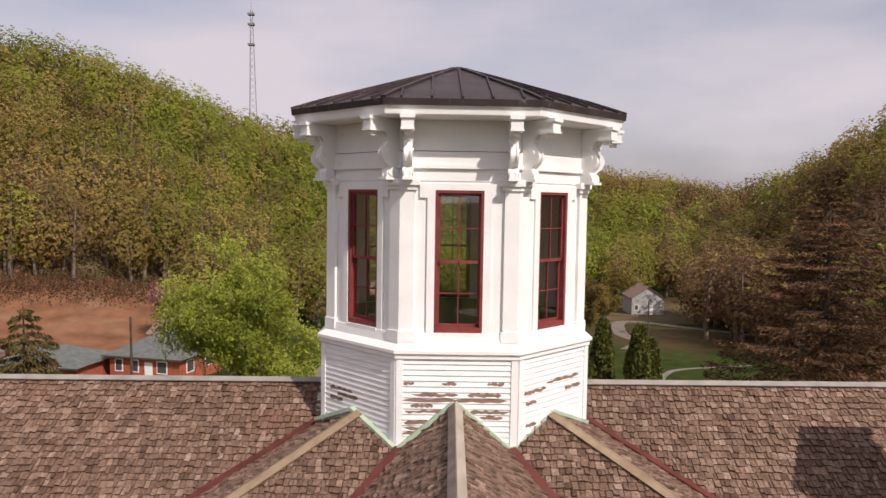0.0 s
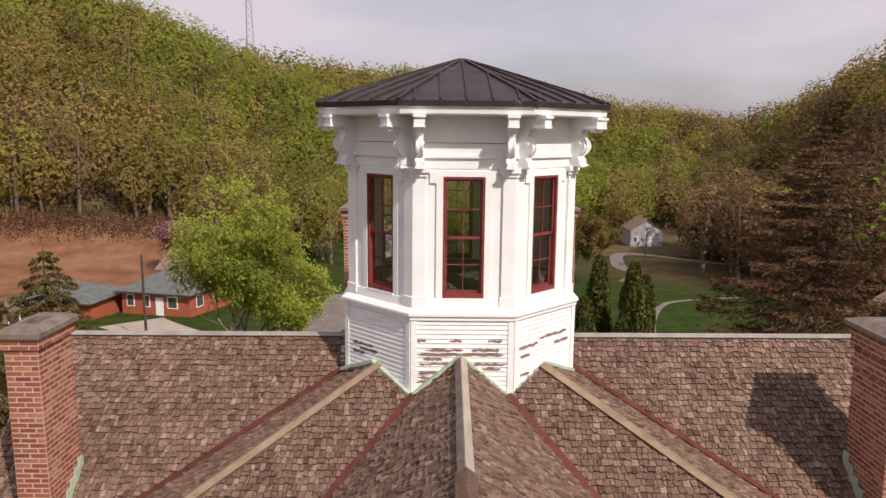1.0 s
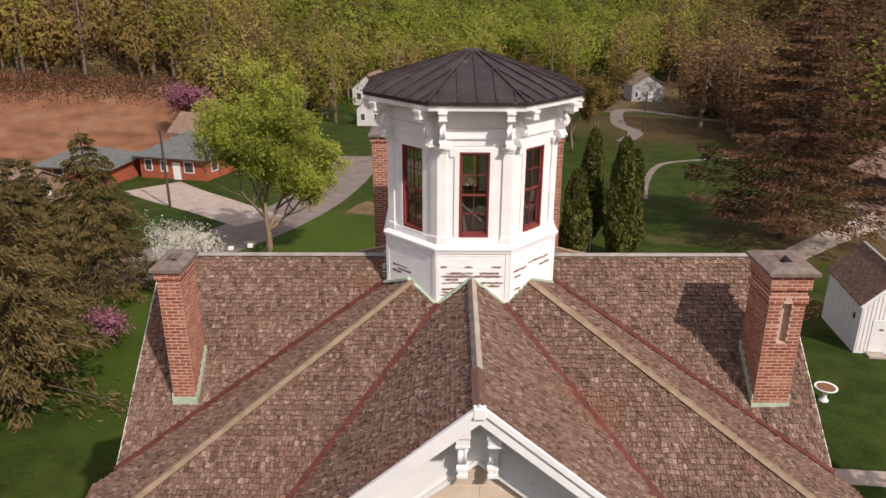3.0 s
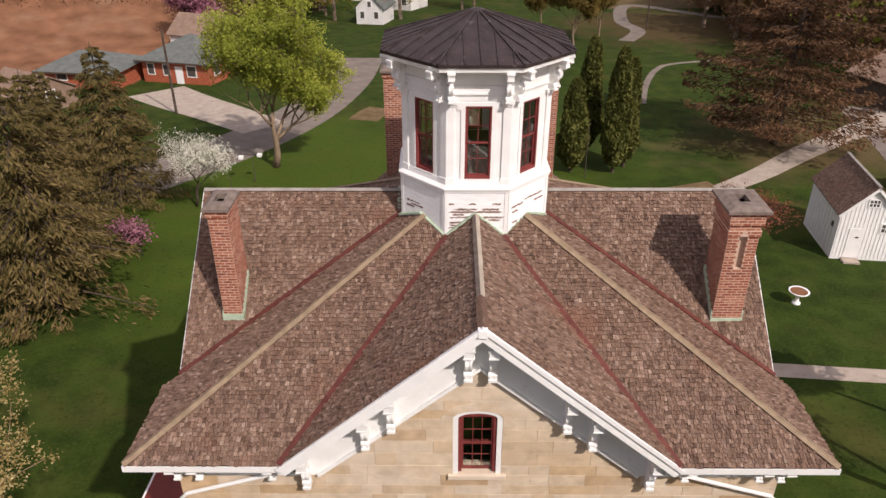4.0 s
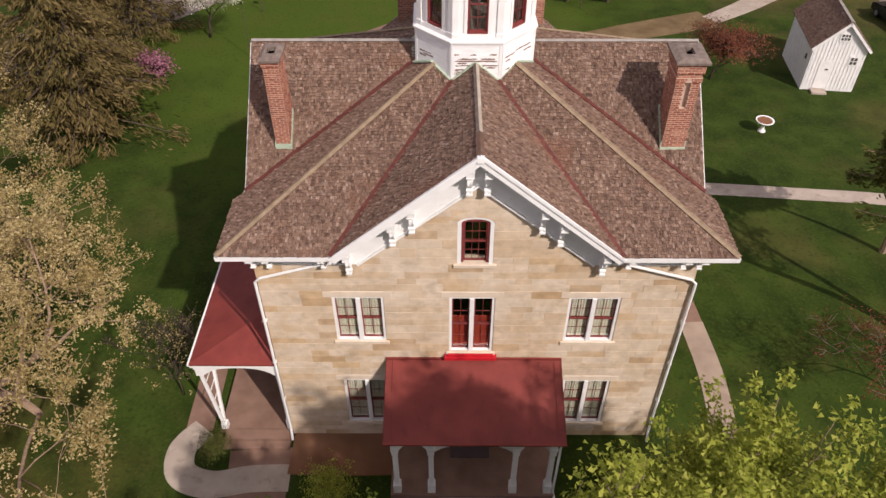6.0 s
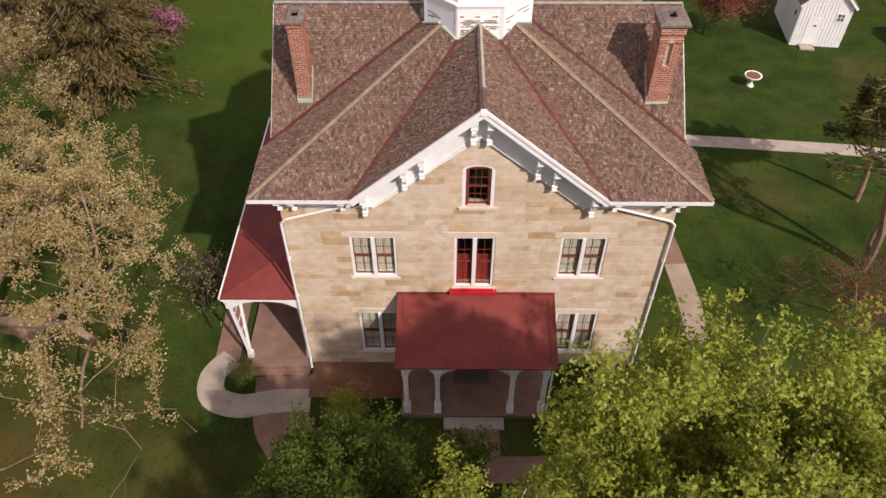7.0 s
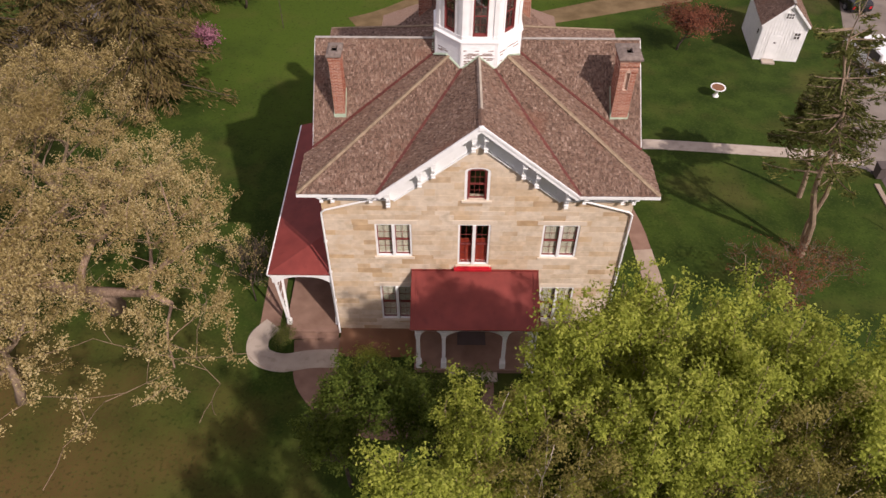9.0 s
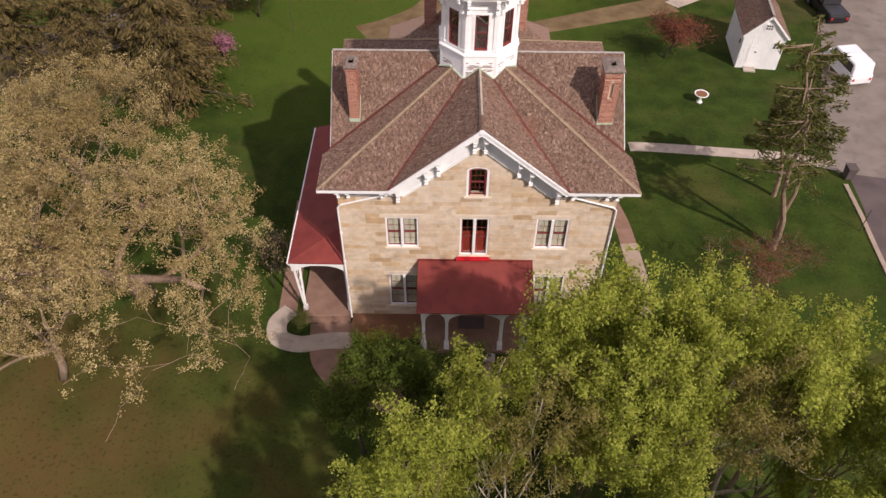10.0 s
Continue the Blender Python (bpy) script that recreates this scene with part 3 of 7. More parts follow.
def shingle_field(poly, up, slope, rng):
    """Rows of single shingles, split to the outline of one roof plane: lists of corner sets."""
    up3 = Vector((up[0], up[1], slope)).normalized()
    along = Vector((-up[1], up[0], 0)).normalized()
    nrm = along.cross(up3)
    if nrm.z < 0:
        nrm = -nrm
    o = Vector(poly[0])
    uv = [((Vector(p) - o).dot(along), (Vector(p) - o).dot(up3)) for p in poly]
    v0, v1 = min(p[1] for p in uv), max(p[1] for p in uv)
    row, out, step = 0, [], 0.108
    v = v0
    while v < v1 - 0.02:
        mid = min(v + step * 0.5, v1 - 0.01)
        xs = []
        for i in range(len(uv)):
            (a, b), (c, d) = uv[i], uv[(i + 1) % len(uv)]
            if (b - mid) * (d - mid) < 0:
                xs.append(a + (c - a) * (mid - b) / (d - b))
        xs.sort()
        for s, e in zip(xs[::2], xs[1::2]):
            u = s
            while u < e - 0.02:
                w = rng.uniform(0.045, 0.115)
                if e - u - w < 0.045:
                    w = e - u
                lo = v + rng.uniform(-0.022, 0.016)
                hi = min(v + step + 0.05, v1 + 0.02)
                lift = 0.036 + rng.uniform(-0.012, 0.022)
                tilt = rng.uniform(-0.006, 0.006)
                cs = []
                for uu, vv, hh in ((u + 0.005, lo, lift + tilt), (u + w - 0.005, lo + rng.uniform(-0.009, 0.009), lift - tilt), (u + w - 0.005, hi, 0.008), (u + 0.005, hi, 0.008)):
                    cs.append(o + along * uu + up3 * vv + nrm * hh)
                cs += [cs[0] - nrm * 0.032, cs[1] - nrm * 0.032]
                out.append(cs)
                u += w
        v += step
        row += 1
    return out


def shingle_mesh(name, sets):
    vs = np.array([[tuple(c) for c in s] for s in sets]).reshape(-1, 3)
    base = (np.arange(len(sets)) * 6)[:, None]
    f4 = np.concatenate([base + np.array([[0, 1, 2, 3]]), base + np.array([[4, 5, 1, 0]])], 0)
    f3 = np.concatenate([base + np.array([[5, 2, 1]]), base + np.array([[4, 0, 3]])], 0)
    me = bpy.data.meshes.new(name)
    me.from_pydata(vs.tolist(), [], f4.tolist() + f3.tolist())
    return me


SLOPES = {}
for key, poly in PLANES.items():
    for sx in (-1, 1):
        for back in (False, True):
            SLOPES[key, sx, back] = part("roof_slope", slab(mirrored(poly, sx, back), 0.09), M_UNDER, house, "weathered brown cedar shingle roof slope")
roof = SLOPES["front_gable", 1, False]
SHINGLES_NEAR, SHINGLES_REST = [], []
rng = random.Random(11)
for key, poly in PLANES.items():
    for sx in (-1, 1):
        for back in (False, True):
            up = (UPHILL[key][0] * sx, -UPHILL[key][1] if back else UPHILL[key][1])
            sets = shingle_field(mirrored(poly, sx, back), up, SLOPE[key], rng)
            near = key == "front_gable" and not back
            for s in sets:
                (SHINGLES_NEAR if near and s[0].y > 2.6 and len(SHINGLES_NEAR) < 300 else SHINGLES_REST).append(s)


# valley metal, hip boards, ridge caps, flashings
for a, b, w in (((4.41, -0.62, EZ + 0.075), (P1[0], P1[1], P1[2] + 0.08), 0.17), ((7.52, 2.30, 10.27), (P2[0], P2[1], P2[2] + 0.085), 0.15)):
    for sx in (-1, 1):
        for bk in (False, True):
            bm = bmesh.new()
            beam(bm, *mirrored([a, b], sx, bk), w, 0.03)
            part("valley_flashing", bm, M_VALLEY, house, "rust-red metal valley flashing")
for sx in (-1, 1):
    for bk in (False, True):
        a, b = mirrored([(7.87, -0.6, EZ), HH], sx, bk)
        a, b = Vector(a), Vector(b)
        d = (b - a).normalized()
        flat = d.cross(Vector((0, 0, 1))).normalized()
        bm = bmesh.new()
        for k in (-1, 1):
            off = flat * (k * 0.055)
            beam(bm, a + off + Vector((0, 0, 0.055)), b + off + Vector((0, 0, 0.055)), 0.105, 0.022, up=Vector((0, 0, 1)) + flat * (k * 0.34))
        part("hip_board", bm, M_HIP, house, "tan painted hip boards")
for bk in (False, True):
    bm = bmesh.new()
    a, b = mirrored([(0, 0.55, RZ), (0, 4.39, RZ)], 1, bk)
    beam(bm, Vector(a) + Vector((0.045, 0, 0.05)), Vector(b) + Vector((0.045, 0, 0.05)), 0.115, 0.022, up=(0.7, 0, 1))
    part("ridge_cap", bm, M_RIDGEBOARD, house, "pale beige wooden ridge board")
    bm = bmesh.new()
    beam(bm, Vector(a) + Vector((-0.055, 0, 0.045)), Vector(b) + Vector((-0.055, 0, 0.045)), 0.10, 0.022, up=(-0.8, 0, 1))
    part("ridge_cap", bm, M_CAP, house, "dark left-hand ridge board")
    bm = bmesh.new()
    a, b = mirrored([(0, -0.58, RZ), (0, 0.55, RZ)], 1, bk)
    for k in (-1, 1):
        beam(bm, Vector(a) + Vector((k * 0.06, 0, 0.055)), Vector(b) + Vector((k * 0.06, 0, 0.055)), 0.14, 0.02, up=(k * 0.8, 0, 1))
    part("ridge_cap", bm, M_SHINGLE, house, "wooden ridge boards")
for sx in (-1, 1):
    bm = bmesh.new()
    for k in (-1, 1):
        beam(bm, (sx * 7.5, CY + k * 0.045, SRZ + 0.05), (sx * 1.9, CY + k * 0.045, SRZ + 0.05), 0.10, 0.02, up=(0, k * 0.6, 1))
    part("ridge_cap", bm, M_GREYMETAL, house, "pale grey metal ridge cap")

part("apex_board", box_bm(-0.10, -0.69, BZ - 0.22, 0.10, -0.555, BZ - 0.02, bevel=0.01), M_WHITE, house, "white apex block of the gable")

# cornice: fascia boards, soffits, frieze
for sx in (-1, 1):
    for bk in (False, True):
        for a, b in (((4.41, -0.6, EZ - 0.01), (7.90, -0.6, EZ - 0.01)), ((7.87, -0.6, EZ - 0.01), (7.87, 2.15, EZ - 0.01))):
            p, q = mirrored([a, b], sx, bk)
            bm = bmesh.new()
            beam(bm, p, q, 0.05, 0.16)
            bmesh.ops.recalc_face_normals(bm, faces=bm.faces[:])
            part("fascia", bm, M_WHITE, house, "white painted eaves board")
for sx in (-1, 1):
    for bk in (False, True):
        p = mirrored([(4.2, -0.57, 9.84), (7.84, -0.57, 9.84), (7.84, 2.1, 9.84), (7.0, 2.1, 9.84), (7.0, WY + 0.05, 9.84), (4.2, WY + 0.05, 9.84)], sx, bk)
        part("soffit", slab(p, 0.03), M_WHITE, house, "white painted soffit boards")
for sx in (-1, 1):
    x0, x1 = sorted((sx * 4.0, sx * (WX + 0.03)))
    part("frieze", box_bm(x0, WY - 0.05, 9.13, x1, WY + 0.02, 9.80), M_WHITE, house, "white painted frieze board")
    part("moulding", box_bm(x0, WY - 0.09, 9.06, x1, WY + 0.02, 9.13), M_WHITE, house)

# the gable's verges: face board, moulding, soffit and frieze
for sx in (-1, 1):
    bm = bmesh.new()
    beam(bm, (0, -0.6 + 0.003 * sx, BZ + 0.01), (sx * 4.47, -0.6 + 0.003 * sx, EZ - 0.06), 0.07, 0.26)
    beam(bm, (0, -0.645 + 0.003 * sx, BZ + 0.03), (sx * 4.49, -0.645 + 0.003 * sx, EZ - 0.05), 0.06, 0.09)
    part("bargeboard", bm, M_WHITE, house, "white painted gable bargeboard")
    bm = bmesh.new()
    a, b = Vector((0, -0.22, BZ - 0.20)), Vector((sx * 4.4, -0.22, EZ - 0.22))
    beam(bm, a, b, 0.76, 0.03)
    part("soffit", bm, M_WHITE, house, "white gable soffit")
    bm = bmesh.new()
    prism(bm, [(0, BZ - 0.22), (sx * 4.35, EZ - 0.2), (sx * 4.35, 9.05), (sx * 3.75, 9.05), (0, 12.2)], 0.07, pose(0, WY - 0.05, 0))
    bmesh.ops.recalc_face_normals(bm, faces=bm.faces[:])
    beam(bm, (0, WY - 0.07 + 0.003 * sx, 12.25), (sx * 3.75, WY - 0.07 + 0.003 * sx, 9.09), 0.10, 0.07)
    part("frieze", bm, M_WHITE, house, "white gable frieze board")
    bm = bmesh.new()
    for bk in (False, True):
        a, b = mirrored([(7.52, 2.25, 10.08), (7.52, CY, SRZ - 0.03)], sx, bk)
        beam(bm, a, b, 0.035, 0.22)
    part("bargeboard", bm, M_WHITE, house, "white painted side bargeboard")


SCROLL = [(0, 1.0), (0.34, 1.0), (0.40, 0.96), (0.40, 0.80), (0.36, 0.76), (0.31, 0.80), (0.25, 0.80), (0.19, 0.74), (0.165, 0.62), (0.21, 0.52), (0.235, 0.40),
          (0.20, 0.28), (0.14, 0.20), (0.17, 0.12), (0.17, 0.03), (0.12, 0.0), (0.05, 0.0), (0, 0.04)]


def smooth_outline(pts, n=3):
    """A closed outline rounded through its points, but for the two at the wall's top."""
    out = []
    k = len(pts)
    for i in range(k):
        p0, p1, p2, p3 = pts[i - 1], pts[i], pts[(i + 1) % k], pts[(i + 2) % k]
        if i in (0, 1, 2, 3, k - 1):
            out.append(p1)
            continue
        for j in range(n):
            t = j / n
            out.append(tuple(0.5 * (2 * b + (c - a) * t + (2 * a - 5 * b + 4 * c - d) * t * t + (3 * b - a - 3 * c + d) * t ** 3) for a, b, c, d in zip(p0, p1, p2, p3)))
    return out


def bracket_bm(m, depth, height, width):
    """A scroll bracket with its block, drop and scroll eyes; m: foot of the bracket at the wall, local x outwards."""
    bm = bmesh.new()
    pts = [(x * depth / 0.4, z * height) for x, z in smooth_outline(SCROLL)]
    for off, w in ((-0.5, 0.26), (0.24, 0.26)):
        prism(bm, pts[::-1], width * w, m @ Matrix.Translation((0, width * off, 0)))
    core = [(x * 0.93, z) for x, z in pts]
    prism(bm, core[::-1], width * 0.5, m @ Matrix.Translation((0, -width * 0.25, 0)))
    box(bm, depth * 0.62, -width * 0.72, height * 0.8, depth * 1.08, width * 0.72, height * 1.0, m)
    box(bm, depth * 0.58, -width * 0.85, height * 0.96, depth * 1.14, width * 0.85, height * 1.02, m)
    box(bm, depth * 0.60, -width * 0.8, height * 0.775, depth * 1.1, width * 0.8, height * 0.81, m)
    box(bm, depth * 0.74, -width * 0.3, height * 0.70, depth * 0.96, width * 0.3, height * 0.775, m)
    for zz, r in ((0.12, 0.095), (0.47, 0.055), (0.66, 0.05)):
        q = m @ Matrix.Translation((depth * (0.28 if zz < 0.2 else 0.36), 0, height * zz)) @ pose(0, 0, 0, 90)
        bmesh.ops.create_cone(bm, cap_ends=True, segments=14, radius1=r * height * 0.8, radius2=r * height * 0.8, depth=width * 1.3, matrix=q)
    box(bm, 0, -width * 0.62, -height * 0.02, depth * 0.5, width * 0.62, height * 0.03, m)
    bmesh.ops.recalc_face_normals(bm, faces=bm.faces[:])
    return bm


for sx in (-1, 1):
    for x in (0.26, 1.95, 2.55, 3.98):
        zt = BZ - 0.36 - 0.855 * x
        part("bracket", bracket_bm(pose(sx * x, WY - 0.04, zt - 1.12, 0, 0, -90), 0.54, 1.06, 0.15), M_WHITE, house, "white scroll bracket under the gable")
    for x in (4.75, 6.45, 6.95):
        part("bracket", bracket_bm(pose(sx * x, WY - 0.04, 9.13, 0, 0, -90), 0.55, 0.66, 0.14), M_WHITE, house, "white eaves bracket")
    for y in (0.5, 1.7):
        part("bracket", bracket_bm(pose(sx * WX, y, 9.13, 0, 0, 0 if sx > 0 else 180), 0.55, 0.66, 0.14), M_WHITE, house, "white eaves bracket")

# rainwater pipes
for sx in (-1, 1):
    bm = bmesh.new()
    tube(bm, [(sx * 4.7, -0.5, 9.72), (sx * 4.75, -0.05, 9.2), (sx * 6.9, 0.0, 8.5), (sx * 7.08, 0.02, 8.3), (sx * 7.08, 0.02, 0.1), (sx * 7.02, -0.25, -0.32)], [0.05] * 6, 8)
    for zz in (2.0, 4.2, 6.4):
        box(bm, sx * 7.08 - 0.075, 0.0, zz, sx * 7.08 + 0.075, 0.14, zz + 0.04)
    part("downpipe", bm, M_WHITE, house, "white painted rainwater downpipe", smooth=False)


# ---- windows ----
def sash(parent, x0, z0, x1, z1, y, cols, rows, panes):
    """A painted sash with glazing bars and single panes."""
    bm = bmesh.new()
    t = 0.042
    box(bm, x0, y, z0, x0 + t, y + 0.05, z1)
    box(bm, x1 - t, y, z0, x1, y + 0.05, z1)
    box(bm, x0 + t, y, z0, x1 - t, y + 0.05, z0 + t * 1.3)
    box(bm, x0 + t, y, z1 - t, x1 - t, y + 0.05, z1)
    gx0, gx1, gz0, gz1 = x0 + t, x1 - t, z0 + t * 1.3, z1 - t
    for k in range(1, cols):
        xx = gx0 + (gx1 - gx0) * k / cols
        box(bm, xx - 0.008, y + 0.012, gz0, xx + 0.008, y + 0.036, gz1)
    for k in range(1, rows):
        zz = gz0 + (gz1 - gz0) * k / rows
        box(bm, gx0, y + 0.014, zz - 0.008, gx1, y + 0.034, zz + 0.008)
    part("sash", bm, M_TRIM_RED, parent, "dark red painted sash")
    for i in range(cols):
        for j in range(rows):
            a, b = gx0 + (gx1 - gx0) * i / cols, gx0 + (gx1 - gx0) * (i + 1) / cols
            c, d = gz0 + (gz1 - gz0) * j / rows, gz0 + (gz1 - gz0) * (j + 1) / rows
            p = part("pane", box_bm(a + 0.006, y + 0.022, c + 0.006, b - 0.006, y + 0.026, d - 0.006), M_GLASS, parent)
            p.visible_shadow = False


def stone_window(c, z0, z1, w, curtain=True, red=False, lintel=True):
    """A pair of sash windows in a white frame, with stone sill and lintel."""
    win = part("window", box_bm(c - w / 2, WY + 0.03, z0, c - w / 2 + 0.09, WY + 0.2, z1), M_WHITE, house, "paired sash window, white frame, dark red sashes")
    bm = bmesh.new()
    box(bm, c + w / 2 - 0.09, WY + 0.03, z0, c + w / 2, WY + 0.2, z1)
    box(bm, c - 0.075, WY + 0.0, z0, c + 0.075, WY + 0.2, z1 - 0.07)
    box(bm, c - w / 2 + 0.09, WY + 0.03, z1 - 0.07, c + w / 2 - 0.09, WY + 0.2, z1)
    box(bm, c - w / 2 + 0.09, WY + 0.02, z0, c + w / 2 - 0.09, WY + 0.2, z0 + 0.05)
    part("window_frame", bm, M_WHITE, win)
    for a, b in ((c - w / 2 + 0.09, c - 0.075), (c + 0.075, c + w / 2 - 0.09)):
        zm = z0 + 0.05 + (z1 - z0 - 0.12) * 0.5
        sash(win, a, zm - 0.03, b, z1 - 0.07, WY + 0.08, 2, 2, 0)
        sash(win, a, z0 + 0.05, b, zm + 0.03, WY + 0.14, 2, 2, 0)
        if curtain:
            bm = bmesh.new()
            n = 14
            top = [bm.verts.new((a + 0.02 + (b - a - 0.04) * i / n, WY + 0.185 + 0.015 * (i % 2), z1 - 0.075)) for i in range(n + 1)]
            low = [bm.verts.new((a + 0.02 + (b - a - 0.04) * i / n, WY + 0.185 + 0.015 * (i % 2), z0 + 0.055)) for i in range(n + 1)]
            for i in range(n):
                bm.faces.new((low[i], low[i + 1], top[i + 1], top[i]))
            part("curtain", bm, M_CURTAIN, win, "cream curtain behind the panes")
        if red:
            part("shutter", box_bm(a + 0.01, WY + 0.21, z0 + 0.05, b - 0.01, WY + 0.24, zm + 0.28, bevel=0.006), M_REDPANEL, win, "red panel behind the lower panes")
    if lintel:
        part("lintel", box_bm(c - w / 2 - 0.28, WY - 0.012, z1 + 0.004, c + w / 2 + 0.28, WY + 0.3, z1 + 0.27, bevel=0.012), M_LINTEL, win, "dressed stone lintel")
    part("window_sill", box_bm(c - w / 2 - 0.1, WY - 0.06, z0 - 0.15, c + w / 2 + 0.1, WY + 0.3, z0 - 0.004, bevel=0.012), M_LINTEL, win, "dressed stone sill")
    return win


for c, a, b, w in PAIRS_UP + PAIRS_LOW:
    stone_window(c, a, b, w)
stone_window(*DOOR_UP, curtain=False, red=True)
bm = bmesh.new()
box(bm, -0.98, WY - 0.22, 4.50, 0.86, WY + 0.0, 4.62)
box(bm, -0.86, WY - 0.14, 4.62, 0.74, WY + 0.0, 4.70)
part("sill_flashing", bm, M_BRIGHT_RED, house, "bright red painted sill flashing above the porch")

# the arched window in the gable
c, z0, z1, w = GABLE_WIN
win = part("window", box_bm(c - w / 2, WY + 0.01, z0, c - w / 2 + 0.12, WY + 0.2, z1 - 0.22), M_WHITE, house, "arched gable sash window with dark red frame")
bm = bmesh.new()
box(bm, c + w / 2 - 0.12, WY + 0.01, z0, c + w / 2, WY + 0.2, z1 - 0.22)
part("window_frame", bm, M_WHITE, win)


def arch_pts(half, spring, rise, n=10):
    return [(half * math.cos(math.pi * k / n), spring + rise * math.sin(math.pi * k / n)) for k in range(n + 1)]


bm = bmesh.new()
outer, inner = arch_pts(0.56, z1 - 0.22, 0.22), arch_pts(0.44, z1 - 0.22, 0.15)
for k in range(10):
    prism(bm, [(c + p[0], p[1]) for p in (outer[k], outer[k + 1], inner[k + 1], inner[k])], 0.19, pose(0, WY + 0.01, 0))
bmesh.ops.recalc_face_normals(bm, faces=bm.faces[:])
part("arch", bm, M_WHITE, win, "white painted arched head")
bm = bmesh.new()
outer, inner = arch_pts(0.44, z1 - 0.22, 0.15), arch_pts(0.36, z1 - 0.24, 0.06)
for k in range(10):
    prism(bm, [(c + p[0], p[1]) for p in (outer[k], outer[k + 1], inner[k + 1], inner[k])], 0.1, pose(0, WY + 0.05, 0))
box(bm, c - 0.44, WY + 0.05, z0 + 0.03, c - 0.36, WY + 0.15, z1 - 0.22)
box(bm, c + 0.36, WY + 0.05, z0 + 0.03, c + 0.44, WY + 0.15, z1 - 0.22)
bmesh.ops.recalc_face_normals(bm, faces=bm.faces[:])
part("window_frame", bm, M_TRIM_RED, win, "dark red arched frame")
sash(win, c - 0.36, (z0 + z1) / 2 - 0.1, c + 0.36, z1 - 0.2, WY + 0.09, 3, 2, 0)
sash(win, c - 0.36, z0 + 0.03, c + 0.36, (z0 + z1) / 2 - 0.04, WY + 0.14, 3, 2, 0)
outer, inner = arch_pts(0.84, z1 - 0.26, 0.5), arch_pts(0.57, z1 - 0.22, 0.23)
for k in range(10):
    bm = bmesh.new()
    prism(bm, [(c + p[0], p[1]) for p in (outer[k], outer[k + 1], inner[k + 1], inner[k])], 0.1, pose(0, WY - 0.008, 0))
    bmesh.ops.recalc_face_normals(bm, faces=bm.faces[:])
    part("voussoir", bm, M_STONE, win)
part("window_sill", box_bm(c - w / 2 - 0.12, WY - 0.07, z0 - 0.14, c + w / 2 + 0.12, WY + 0.3, z0 - 0.004, bevel=0.012), M_LINTEL, win, "dressed stone sill")

# front door under the porch
door = part("door", box_bm(-0.62, WY + 0.16, -0.1, 0.62, WY + 0.22, 2.1, bevel=0.01), M_TRIM_RED, house, "dark red front door in a white surround")
bm = bmesh.new()
box(bm, -0.95, WY + 0.02, -0.2, -0.62, WY + 0.25, 2.4)
box(bm, 0.62, WY + 0.02, -0.2, 0.95, WY + 0.25, 2.4)
box(bm, -0.62, WY + 0.02, 2.1, 0.62, WY + 0.25, 2.4)
part("surround", bm, M_WHITE, door, "white painted door surround")


# ---- the cupola ----
CX = 0.06
cupola = thing("cupola", (CX, CY, 13.0), "white octagonal wooden cupola with peeling clapboards and dark metal roof", "cupola")


def oct_pts(ap, z):
    s = ap * math.tan(math.pi / 8)
    r = math.hypot(ap, s)
    return [Vector((CX + r * math.cos(math.radians(22.5 + 45 * k)), CY + r * math.sin(math.radians(22.5 + 45 * k)), z)) for k in range(8)]


def oct_ring(bm, profile, caps=True):
    rings = [[bm.verts.new(p) for p in oct_pts(a, z)] for a, z in profile]
    for r0, r1 in zip(rings, rings[1:]):
        for k in range(8):
            bm.faces.new((r0[k], r0[(k + 1) % 8], r1[(k + 1) % 8], r1[k]))
    if caps:
        bm.faces.new(rings[-1])
        bm.faces.new(rings[0][::-1])


def face_pose(k, ap, z):
    """The pose on face k of the octagon: local x along the face, local y inwards, z up. Face 0 looks to the front."""
    return Matrix.Translation((CX, CY, 0)) @ pose(0, 0, 0, 0, 0, 45 * k) @ Matrix.Translation((0, -ap, z))


